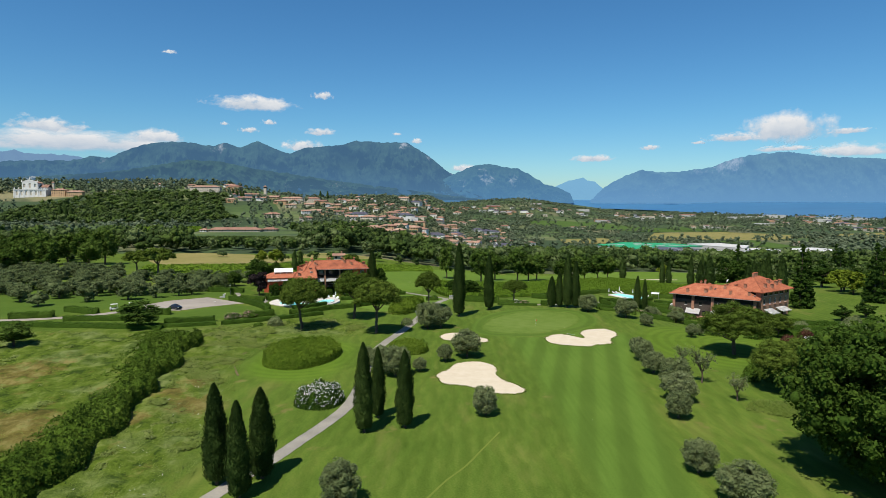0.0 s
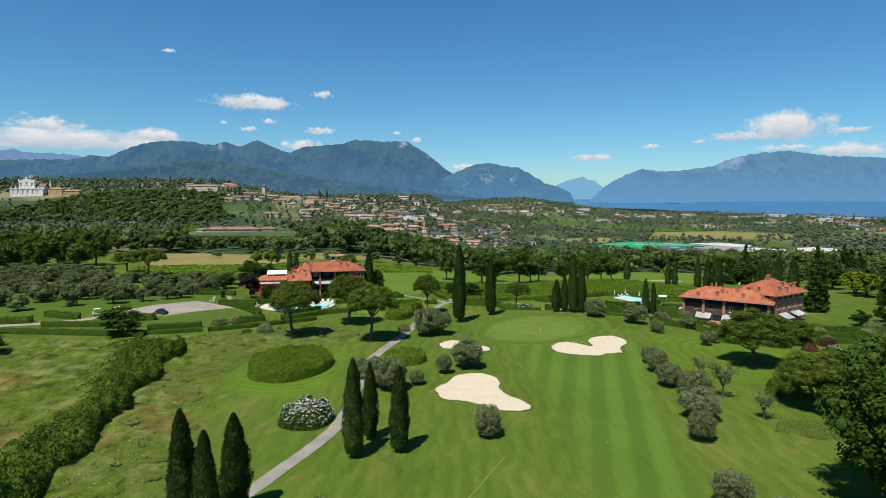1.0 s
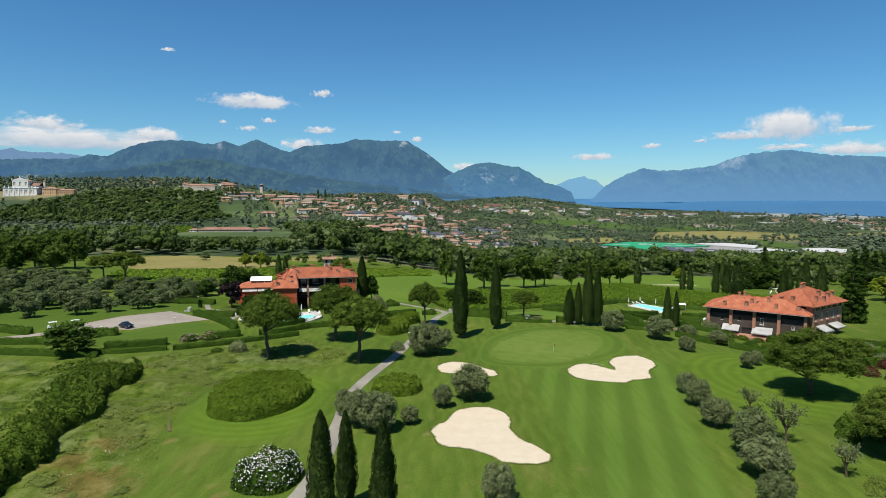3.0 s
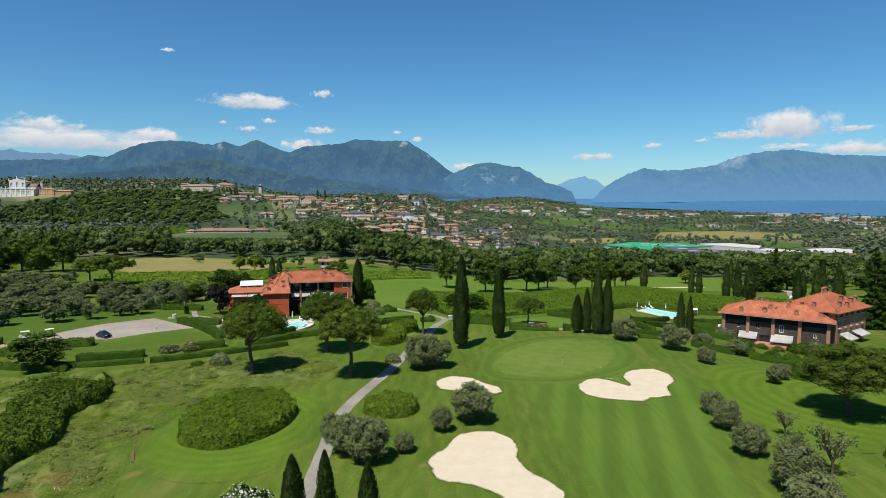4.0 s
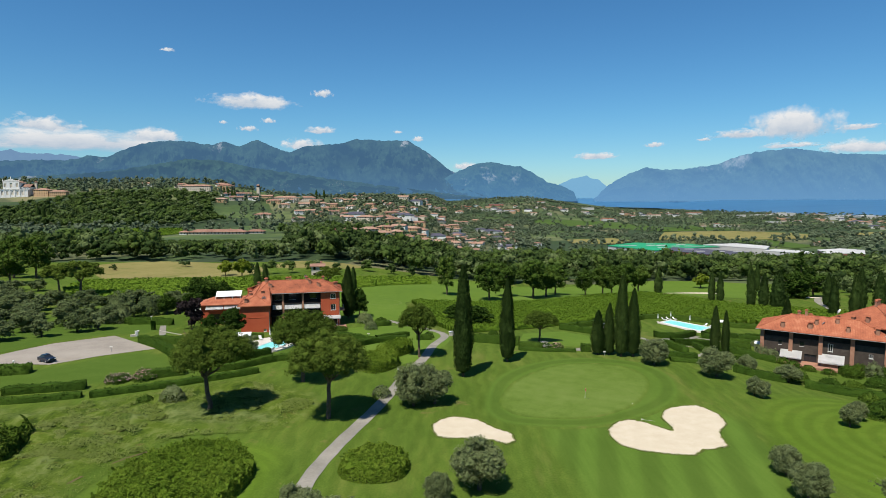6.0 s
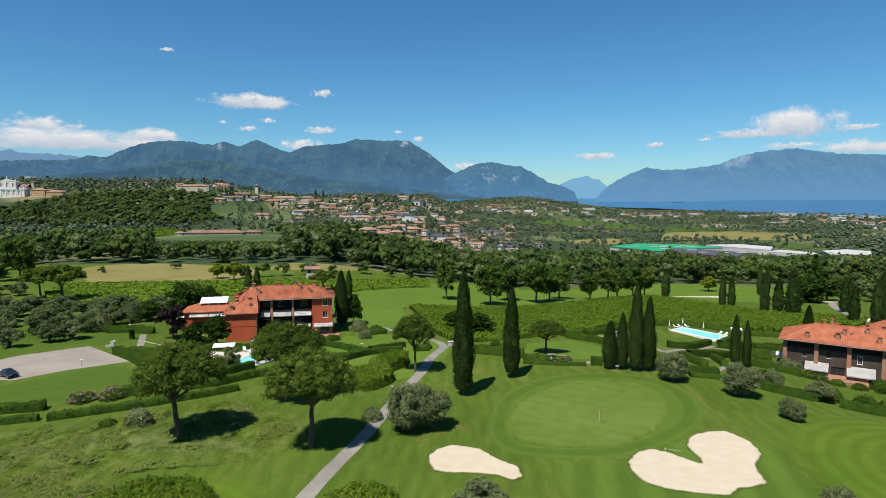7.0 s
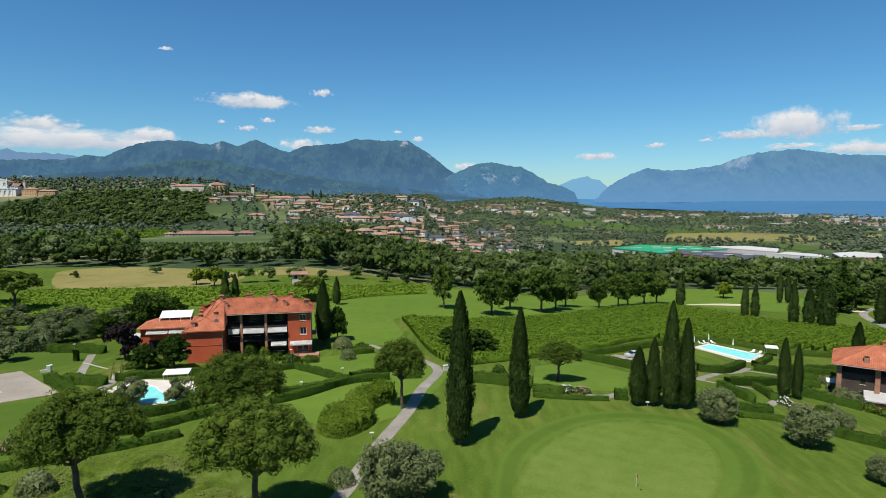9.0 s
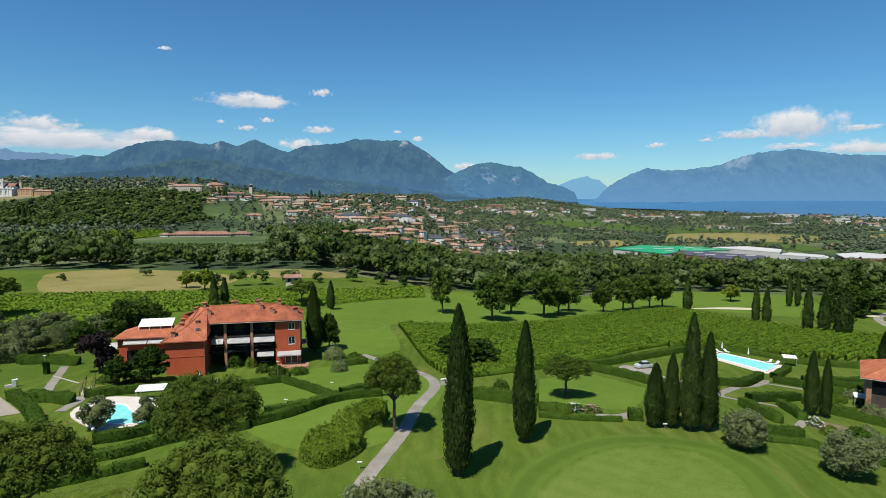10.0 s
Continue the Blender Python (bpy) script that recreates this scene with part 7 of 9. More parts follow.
for x0, y0, x1, y1, k, r in ((180, 860, 300, 1230, 34, 6), (300, 1230, 460, 1325, 26, 7), (470, 1300, 600, 1310, 16, 6), (600, 1250, 770, 1310, 18, 7), (690, 1120, 900, 1290, 40, 8), (560, 1140, 700, 1160, 14, 6), (760, 1340, 980, 1380, 30, 8),
                             (470, 1700, 760, 1640, 14, 5), (250, 1800, 320, 2060, 20, 6), (160, 1420, 260, 1560, 30, 7), (600, 2150, 1300, 2000, 60, 9), (900, 1800, 1500, 1700, 60, 10), (700, 2500, 1700, 2400, 90, 12), (1000, 3200, 2300, 3000, 120, 15),
                             (1000, 3800, 2900, 3300, 160, 18), (500, 3000, 1100, 3500, 90, 14), (300, 2400, 700, 2700, 60, 10), (960, 1500, 1500, 1450, 50, 9), (620, 980, 900, 1050, 44, 7), (560, 900, 800, 850, 40, 7), (700, 1160, 1000, 1080, 40, 7)):
    for _ in range(k):
        t = wr.uniform()
        far_pts.append((x0 + (x1 - x0) * t + wr.normal(0, r * 1.2), y0 + (y1 - y0) * t + wr.normal(0, r * 2.2), r * wr.uniform(0.7, 1.2), wr.uniform(0.7, 1.1) * (1.0 if r < 9 else 0.5)))
far_pts += scatter(wr, [(60, 1500), (160, 1350), (260, 1500), (380, 2000), (520, 2700), (300, 3200), (-300, 3200), (-300, 1800)], 40, 6, 9, 0.5, 0.8, keep=0.5)
far_pts += scatter(wr, [(420, 1680), (900, 1700), (1500, 1500), (2000, 2000), (1800, 2700), (900, 2700), (500, 2300)], 42, 6, 10, 0.6, 0.9, keep=0.55)
far_pts += scatter(wr, [(560, 640), (1100, 620), (1500, 1300), (1100, 1450), (900, 1300), (640, 830)], 44, 5, 9, 0.7, 1.1, keep=0.5)
far_pts += scatter(wr, [(300, 2250), (900, 2250), (2600, 2400), (2900, 3200), (1200, 3900), (600, 3500)], 75, 9, 15, 0.3, 0.45, keep=0.5)
CROPS = [[(580, 1597), (796, 1648), (869, 1422), (763, 1332), (466, 1332)], [(790, 1640), (891, 1549), (897, 1385), (870, 1415)], [(278, 2013), (550, 2112), (690, 1854), (731, 1674), (601, 1625), (486, 1749), (308, 1858)],
         [(745, 1690), (700, 1860), (780, 1923), (830, 1680)], [(268, 1333), (382, 1385), (407, 1283), (332, 1210), (260, 1238)], [(603, 1283), (701, 1332), (702, 1157), (631, 1108)], [(900, 1500), (1300, 1650), (1500, 1560), (1150, 1400)], [(270, 1130), (470, 1130), (560, 980), (500, 740), (390, 740), (320, 960)]]


def in_crop(x, y):
    for poly in CROPS:
        hit = False
        for (ax, ay), (bx, by) in zip(poly, poly[1:] + poly[:1]):
            if (ay > y) != (by > y) and x < (bx - ax) * (y - ay) / (by - ay) + ax:
                hit = not hit
        if hit:
            return True
    return False


for _ in range(210):
    az, yy = wr.uniform(-0.12, 0.80), 1120 * (3.3 ** wr.uniform(0, 1))
    turn, length = wr.normal(0.15, 0.5), wr.uniform(70, 260)
    r = wr.uniform(4.5, 8.0) * (1 + 0.15 * (yy > 2200))
    for u in np.arange(-length / 2, length / 2, r * 1.5):
        q = (az * yy + u * math.cos(turn) + wr.normal(0, 2.5), yy + u * math.sin(turn) + wr.normal(0, 4))
        if wr.uniform() < 0.85 and not in_crop(*q):
            far_pts.append((*q, r * wr.uniform(0.65, 1.25), wr.uniform(0.65, 1.1)))
for _ in range(46):
    az, yy = wr.uniform(-0.12, 0.80), 1150 * (3.2 ** wr.uniform(0, 1))
    for _k in range(26):
        q = (az * yy + wr.normal(0, 38), yy + wr.normal(0, 60))
        if not in_crop(*q):
            far_pts.append((*q, wr.uniform(5, 9), wr.uniform(0.7, 1.1)))
# gardens between the village houses, and the skyline of the church hill
far_pts += scatter(wr, [(-250, 930), (-60, 860), (0, 900), (140, 1150), (160, 1380), (-100, 1270), (-260, 1210)], 17, 3.0, 5.2, 0.8, 1.2, keep=0.6)
far_pts += scatter(wr, [(-130, 640), (-50, 640), (20, 800), (0, 900), (-60, 860), (-100, 760)], 15, 3.0, 4.6, 0.8, 1.2, keep=0.55)
far_pts += scatter(wr, [(-1150, 1235), (-880, 1250), (-700, 1262), (-540, 1290), (-520, 1350), (-640, 1400), (-1150, 1380)], 15, 5, 8.5, 0.8, 1.25, keep=0.8)
far_pts += scatter(wr, [(-520, 1270), (-430, 1215), (-330, 1190), (-300, 1230), (-420, 1290)], 14, 4, 7, 0.8, 1.2, keep=0.6)
far_pts = [q for q in below_farm(far_pts) if q[1] < 52 + 88 / -shore(q[0] / q[1])]
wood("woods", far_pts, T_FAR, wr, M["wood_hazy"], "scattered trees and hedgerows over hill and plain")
rows = []
for k in range(26):
    for j in range(34):
        x, y = -1050 + j * 9.5 + k * 3, 720 + k * 15
        if x < -640 or y < 860 and x < -420:
            rows.append((x + wr.normal(0, 1), y + wr.normal(0, 1.5), wr.uniform(2.4, 3.4), 0.9))
wood("olive_terraces", rows, far_templates(94, 2, 6, 0.4), wr, M["olive_far"], "terraced olive groves on the hillside", "grove")

# ---- plain: fields and sheds ----
FIELD_G = turf("crop_field", [(0.3, (0.037, 0.0672, 0.0151)), (0.5, (0.0538, 0.0907, 0.0202)), (0.7, (0.0739, 0.1109, 0.0286))])
for pts, m, lab in (([(580, 1597), (796, 1648), (869, 1422), (763, 1332), (466, 1332)], M["field"], "ripe pale wheat field"), ([(790, 1640), (891, 1549), (897, 1385), (870, 1415)], M["field"], "ripe pale wheat field"),
                    ([(278, 2013), (550, 2112), (690, 1854), (731, 1674), (601, 1625), (486, 1749), (308, 1858)], FIELD_G, "flat green crop field"), ([(745, 1690), (700, 1860), (780, 1923), (830, 1680)], FIELD_G, "flat green crop field"),
                    ([(268, 1333), (382, 1385), (407, 1283), (332, 1210), (260, 1238)], M["field"], "cut yellow-green field"), ([(603, 1283), (701, 1332), (702, 1157), (631, 1108)], FIELD_G, "flat green crop field"),
                    ([(-107, 920), (-79, 929), (-72, 853), (-95, 823)], FIELD_G, "small green field in the village"), ([(-36, 1191), (-17, 1369), (-20, 1217), (-39, 1108)], FIELD_G, "small green field in the village"),
                    ([(900, 1500), (1300, 1650), (1500, 1560), (1150, 1400)], M["field"], "ripe pale wheat field")):
    patch("field", pts, m, 0.9, 30, False, lab, "field")


def plain_mat(name, c, rough=0.7, vary=0.0):
    return surface(name, [(0.3, tuple(0.8 * k for k in c)), (0.6, c), (0.75, tuple(min(0.9, 1.15 * k) for k in c))], 0.02, 0.5, rough, 0.1, 0.05, vary=vary)


M["shed_green"] = plain_mat("green_sheeting", (0.0168, 0.252, 0.1092))
M["shed_grey"] = plain_mat("dark_panel_roof", (0.0714, 0.0672, 0.0882))
M["shed_white"] = plain_mat("white_sheeting", (0.44, 0.43, 0.41))
M["shed_red"] = plain_mat("red_brick_shed", (0.3024, 0.126, 0.0924))
M["cream"] = plain_mat("cream_plaster", (0.504, 0.4452, 0.3528), 0.9, 0.25)
M["chalk"] = plain_mat("white_plaster", (0.672, 0.6552, 0.6132), 0.9, 0.1)
M["ochre"] = plain_mat("ochre_plaster", (0.462, 0.3024, 0.168), 0.9, 0.25)


def shed(poly, z0, z1, wall, roof, label, skylights=0, seed=0):
    """A flat-roofed hall on a footprint: walls, a roof slab with an upstand, rooflights."""
    root = new("industrial_hall")
    def prism(a, b, grow=0.0):
        c = np.mean(poly, 0)
        p = [c + (np.array(q) - c) * (1 + grow) for q in poly]
        bm = bmesh.new()
        lo, hi = [bm.verts.new((q[0], q[1], a)) for q in p], [bm.verts.new((q[0], q[1], b)) for q in p]
        n = len(p)
        bm.faces.new(lo)
        bm.faces.new(hi)
        for i in range(n):
            bm.faces.new((lo[i], lo[(i + 1) % n], hi[(i + 1) % n], hi[i]))
        bmesh.ops.recalc_face_normals(bm, faces=bm.faces)
        return bm
    part("wall", prism(z0, z1), wall, root)
    part("roof", prism(z1, z1 + 0.8, 0.01), roof, root)
    rg_ = random.Random(seed)
    c = np.mean(poly, 0)
    for _ in range(skylights):
        q = np.array(poly[rg_.randrange(len(poly))])
        p = c + (q - c) * rg_.uniform(0.1, 0.8)
        part("rooflight", boxed(p[0] - 7, p[1] - 2, z1 + 0.8, p[0] + 7, p[1] + 2, z1 + 1.5), M["shed_white"], root)
    return tagged(root, label, "hall", "industrial halls")


shed([(282, 1059), (348, 1121), (433, 1089), (459, 1030), (420, 1020), (330, 968)], -62, -50, M["shed_white"], M["shed_green"], "huge hall with a bright green sheet roof", 16, 1)
shed([(345, 974), (378, 1018), (461, 931), (417, 850), (377, 905)], -62, -49.5, M["shed_red"], M["shed_grey"], "low hall with dark grey panel roof", 4, 2)
shed([(445, 1060), (509, 1075), (535, 1019), (502, 967), (462, 1022)], -62, -48, M["shed_white"], M["shed_white"], "long white-roofed hall on the plain", 0, 3)
shed([(459, 896), (490, 923), (515, 887), (502, 846)], -55, -44, M["shed_white"], M["shed_white"], "long white-roofed hall on the plain", 0, 4)
shed([(430, 809), (463, 809), (433, 742), (396, 761)], -50, -41.5, M["shed_red"], M["shed_grey"], "low hall with dark grey panel roof", 0, 5)
shed([(498, 838), (541, 855), (554, 829), (522, 783), (477, 791)], -52, -37.5, M["shed_red"], M["shed_white"], "red brick factory with a pale roof", 0, 6)
rs = random.Random(17)
for x, y, w, d, h, m in ((169, 2337, 60, 30, 9, "shed_white"), (254, 2310, 70, 40, 9, "shed_white"), (330, 2196, 40, 22, 12, "cream"), (391, 2222, 30, 22, 10, "cream"), (590, 2165, 62, 34, 11, "shed_white"), (808, 2620, 90, 40, 10, "shed_white"),
                         (880, 2490, 100, 40, 11, "shed_white"), (1358, 2679, 140, 50, 13, "shed_white"), (1473, 2750, 120, 50, 12, "shed_white"), (1650, 2909, 150, 60, 16, "shed_white"), (1755, 2827, 120, 50, 12, "cream"), (1716, 2609, 110, 50, 13, "shed_white"),
                         (1748, 2482, 130, 60, 16, "shed_white"), (862, 1870, 90, 10, 4, "shed_white"), (1150, 3000, 110, 40, 11, "shed_white"), (1000, 2850, 100, 40, 11, "cream"), (700, 2900, 90, 40, 10, "shed_white"), (100, 2500, 80, 30, 9, "shed_red"),
                         (230, 2600, 100, 30, 9, "shed_red"), (1900, 3200, 160, 50, 14, "shed_white"), (2100, 3300, 150, 50, 14, "cream"), (1300, 3100, 120, 40, 12, "shed_white"), (450, 2800, 80, 40, 9, "shed_white"), (1560, 2400, 90, 40, 14, "shed_white"), (1250, 1700, 60, 30, 9, "cream"), (1120, 2050, 70, 26, 9, "shed_white")):
    if y > 52 + 86 / -shore(x / y):
        continue
    z, w, d, h = gz(x, y), w * 0.62, d * 0.8, h * 0.8
    shed([(x - w / 2, y - d / 2), (x + w / 2, y - d / 2), (x + w / 2, y + d / 2), (x - w / 2, y + d / 2)], z - 2, z + h, M[m], M["shed_white"] if rs.random() < 0.7 else M["tile"], "pale warehouse on the distant plain")


# ---- village ----
def village_house(width, depth, storeys, wall, hipped=True, name="house"):
    root = new(name)
    h = 3.0 * storeys
    hw, hd = width / 2, depth / 2
    xs = [-hw + width * (k + 0.5) / max(2, round(width / 4)) for k in range(max(2, round(width / 4)))]
    holes = [(x - 0.6, 1.0 + 3 * s, x + 0.6, 2.5 + 3 * s) for s in range(storeys) for x in xs]
    b = wall_x(bmesh.new(), -hw, hw, -4, h, -hd, -hd + 0.4, holes)
    box(b, -hw, hd - 0.4, -4, hw, hd, h)
    box(b, -hw, -hd + 0.4, -4, -hw + 0.4, hd - 0.4, h)
    box(b, hw - 0.4, -hd + 0.4, -4, hw, hd - 0.4, h)
    part("wall", b, M[wall], root)
    for hl in holes:
        part("window", boxed(hl[0], -hd + 0.22, hl[1], hl[2], -hd + 0.3, hl[3]), M["glass"], root)
    o = 0.8
    if hipped:
        part("roof", hip(-hw - o, -hd - o, hw + o, hd + o, h, h + depth * 0.2, min(hd + o, hw), 0.3), M["tile_far"], root)
    else:
        part("roof", shell([(-hw - o, -hd - o, h), (hw + o, -hd - o, h), (hw + o, hd + o, h), (-hw - o, hd + o, h), (-hw - o, 0, h + depth * 0.2), (hw + o, 0, h + depth * 0.2)], [[0, 1, 5, 4], [2, 3, 4, 5]], 0.3), M["tile_far"], root)
    part("chimney", boxed(hw * 0.4, 0.6, h, hw * 0.4 + 0.9, 1.5, h + depth * 0.2 + 1.0), M["brick"], root)
    return root


protos = {}
rh = random.Random(31)
for x, y, w in [(-112, 655, 15), (-93, 640, 12), (-83, 725, 22), (-77, 652, 11), (-72, 798, 22), (-55, 760, 16), (-45, 910, 25), (-35, 939, 26), (-21, 788, 16), (-12, 825, 22), (6, 1052, 25), (17, 1031, 28), (35, 1208, 27), (50, 1168, 28),
                (60, 1112, 25), (110, 1332, 27), (112, 1185, 28), (133, 1262, 26), (-245, 1067, 16), (-228, 1077, 20), (-219, 956, 21), (-206, 1043, 17), (-184, 1061, 16), (-180, 1113, 14), (-148, 974, 20), (-119, 974, 27), (-90, 974, 28),
                (-209, 1182, 20), (-138, 1182, 20), (-234, 1203, 22), (-81, 1086, 12), (-76, 1154, 17), (-66, 1085, 16), (-101, 1184, 15), (-121, 1236, 16)]:
    k = (min((12, 16, 20, 26), key=lambda q: abs(q - w)), rh.choice(("cream", "chalk", "ochre")), rh.random() < 0.6)
    if k not in protos:
        protos[k] = village_house(k[0], k[0] * 0.35 + 5, 2 if k[0] < 24 else 2, k[1], k[2])
    tagged(copy_thing(protos[k], pose(x, y, gz(x, y) - 0.2, 0, 0, rh.uniform(-25, 25))), "village house with pale walls and terracotta tiled roof", "house", "village houses")
for x, y, w in [(-59, 1057, 21), (-143, 1096, 14), (-121, 1105, 12), (-289, 1012, 37), (-418, 1177, 22), (-402, 1210, 25), (-375, 1234, 23), (-362, 1277, 24), (-330, 1214, 25), (-256, 1260, 30), (-219, 1302, 26), (-191, 1273, 47), (-188, 1395, 28),
                (-296, 1163, 19), (-209, 1123, 17), (-60, 880, 22), (-30, 860, 18), (-100, 700, 14), (-64, 690, 15), (-40, 720, 16), (20, 930, 20), (40, 980, 22), (-160, 1030, 16), (-170, 1150, 18), (-265, 1190, 20), (-310, 1250, 22), (80, 1240, 22), (-150, 1320, 22),
                (-90, 1420, 24), (-40, 1500, 26), (30, 1600, 26), (60, 1700, 28), (100, 1850, 30), (-20, 1750, 28), (-560, 1330, 26), (-640, 1350, 26), (-500, 1400, 24), (150, 1600, 26), (190, 1750, 26), (0, 2100, 30), (60, 2200, 30), (-60, 1950, 30)]:
    k = (min((12, 16, 20, 26), key=lambda q: abs(q - w)), rh.choice(("cream", "chalk", "ochre")), rh.random() < 0.6)
    if k not in protos:
        protos[k] = village_house(k[0], k[0] * 0.35 + 5, 2, k[1], k[2])
    tagged(copy_thing(protos[k], pose(x, y, gz(x, y) - 0.2, 0, 0, rh.uniform(-25, 25))), "hillside house with pale walls and terracotta tiled roof", "house", "hillside houses")
drop_protos(list(protos.values()))
for x, y, w, d, s, m, t, lab in ((-252, 722, 62, 14, 1, "cream", 4, "long farmhouse with a low terracotta roof"), (-213, 733, 18, 12, 1, "cream", 4, "farm barn with a terracotta roof"), (-288, 716, 8, 8, 1, "chalk", 0, "small farm building with pale walls"),
                                 (-512, 1290, 62, 18, 3, "cream", 5, "large hilltop villa with a terracotta roof"), (-470, 1345, 30, 26, 3, "ochre", 0, "square hilltop house with a tall red roof"), (-416, 1262, 66, 12, 2, "chalk", 40, "long white terrace of houses on the hill"),
                                 (-318, 1262, 46, 16, 3, "cream", 4, "long hilltop school with rows of windows"), (-282, 1292, 34, 16, 3, "cream", 4, "long hilltop school with rows of windows")):
    tagged(village_house(w, d, s, m, True, "building"), lab, "building").matrix_basis = pose(x, y, gz(x, y) - 0.3, 0, 0, t)


def plain_house(width, depth, height, wall, roof):
    """A small far house: four walls and a tiled hip roof."""
    root = new("house")
    part("wall", boxed(-width / 2, -depth / 2, -3, width / 2, depth / 2, height), M[wall], root)
    part("roof", hip(-width / 2 - 0.7, -depth / 2 - 0.7, width / 2 + 0.7, depth / 2 + 0.7, height, height + depth * 0.19, min(depth / 2 + 0.7, width / 2), 0.3), M[roof], root)
    return root


cottages = [plain_house(13, 10, 6, "cream", "tile_far"), plain_house(18, 11, 7, "chalk", "tile_far"), plain_house(24, 12, 6.5, "ochre", "tile_far"), plain_house(30, 18, 7, "chalk", "shed_grey"), plain_house(16, 10, 6.5, "cream", "tile_far")]
for x, y, k, spread in ((206, 2320, 11, 70), (83, 2538, 8, 70), (-53, 1718, 8, 45), (445, 2517, 8, 80), (401, 1763, 3, 15), (583, 2545, 6, 80), (1, 1362, 7, 40), (42, 1299, 7, 40), (141, 1473, 7, 34), (998, 3180, 9, 110), (989, 2895, 8, 80), (604, 2192, 4, 30),
                        (1376, 2451, 8, 90), (1401, 2332, 7, 80), (1361, 2127, 8, 80), (1488, 2127, 8, 80), (1525, 3294, 8, 120), (862, 1880, 3, 40), (1264, 1745, 5, 40), (735, 1168, 3, 24), (1862, 2894, 8, 120), (-10, 1180, 8, 46), (80, 1130, 6, 40), (-90, 1040, 6, 40), (-20, 980, 5, 34)):
    for _ in range(k):
        px_, py_ = x + rh.gauss(0, spread), y + rh.gauss(0, spread * 0.8)
        if not in_crop(px_, py_) and py_ < 52 + 84 / -shore(px_ / py_):
            tagged(copy_thing(cottages[rh.randrange(5)], pose(px_, py_, gz(px_, py_) - 0.2, 0, 0, rh.uniform(-35, 35))), "small far house with pale walls and a tiled roof", "house", "plain houses")
drop_protos(cottages)
twr = new("bell_tower")
part("shaft", boxed(-3, -3, -3, 3, 3, 20, bevel=0.1), M["cream"], twr)
part("belfry", boxed(-2.4, -2.4, 20, 2.4, 2.4, 24), M["dark"], twr)
part("cap", shell([(-3.4, -3.4, 24), (3.4, -3.4, 24), (3.4, 3.4, 24), (-3.4, 3.4, 24), (0, 0, 27)], [[0, 1, 4], [1, 2, 4], [2, 3, 4], [3, 0, 4]], 0.4), M["tile_far"], twr)
twr.matrix_basis = pose(-386, 1299, gz(-386, 1299) - 0.5)
tagged(twr, "square stone bell tower in the hill village", "tower")


def church():
    root = new("church")
    root.matrix_basis = pose(-842, 1222, gz(-842, 1222) - 1.0, 0, 0, 14)
    lower = [(-26 + k * 8.6, 3, -22.5 + k * 8.6, 11) for k in range(6)]
    part("lower_front", wall_x(bmesh.new(), -30, 28, -4, 15, -12, -11, lower), M["chalk"], root, "white baroque front with arched niches")
    for hl in lower:
        part("niche", boxed(hl[0], -11.2, hl[1], hl[2], -11.05, hl[3]), M["cream"], root)
    part("nave", boxed(-30, -11, -4, 28, 22, 14.5), M["chalk"], root)
    up = [(-12, 19, -8, 26), (-2, 18, 2, 27), (8, 19, 12, 26)]
    part("upper_front", wall_x(bmesh.new(), -14, 14, 15, 30, -12, -11, up), M["chalk"], root)
    for hl in up:
        part("window", boxed(hl[0], -11.2, hl[1], hl[2], -11.05, hl[3]), M["cream"], root)
    part("upper_nave", boxed(-14, -11, 14.5, 14, 20, 28), M["chalk"], root)
    part("nave_roof", shell([(-15, -10, 28), (15, -10, 28), (15, 21, 28), (-15, 21, 28), (0, -10, 33), (0, 21, 33)], [[1, 2, 5, 4], [3, 0, 4, 5]], 0.5), M["tile_far"], root)
    part("aisle_wall", boxed(14, -6, 14.5, 30, 20, 19), M["chalk"], root)
    part("aisle_roof", shell([(13, -7, 19), (31, -7, 19), (31, 21, 19), (13, 21, 19), (14, 7, 25), (31, 7, 25)], [[0, 1, 5, 4], [2, 3, 4, 5]], 0.5), M["tile_far"], root, "terracotta nave roof")
    ped = bmesh.new()
    v = [ped.verts.new(p) for p in ((-15, -12.2, 30), (15, -12.2, 30), (0, -12.2, 35), (-15, -10.8, 30), (15, -10.8, 30), (0, -10.8, 35))]
    for q in ((0, 1, 2), (5, 4, 3), (0, 3, 4, 1), (1, 4, 5, 2), (2, 5, 3, 0)):
        ped.faces.new([v[i] for i in q])
    part("pediment", ped, M["chalk"], root)
    for x, z in ((-28, 15), (-20, 15), (-14, 30), (0, 35), (14, 30), (20, 15), (27, 15)):
        b = bmesh.new()
        bmesh.ops.create_cone(b, segments=8, radius1=1.1, radius2=0.4, depth=5, matrix=Matrix.Translation((x, -11.5, z + 2)))
        part("pinnacle", b, M["chalk"], root)
    for x in (-29.5, -20.5, -12, -3, 6, 14.5, 22, 27.5):
        part("pilaster", boxed(x - 0.6, -12.6, -4, x + 0.6, -12, 15), M["chalk"], root)
    part("cornice", boxed(-30.6, -12.9, 14.2, 28.6, -10.9, 15.1), M["chalk"], root)
    part("bell_turret", boxed(32, 10, -4, 36, 14, 29), M["cream"], root)
    part("turret_cap", shell([(31.4, 9.4, 29), (36.6, 9.4, 29), (36.6, 14.6, 29), (31.4, 14.6, 29), (34, 12, 32)], [[0, 1, 4], [1, 2, 4], [2, 3, 4], [3, 0, 4]], 0.4), M["tile_far"], root)
    tagged(root, "white baroque church on the hilltop", "church")


church()
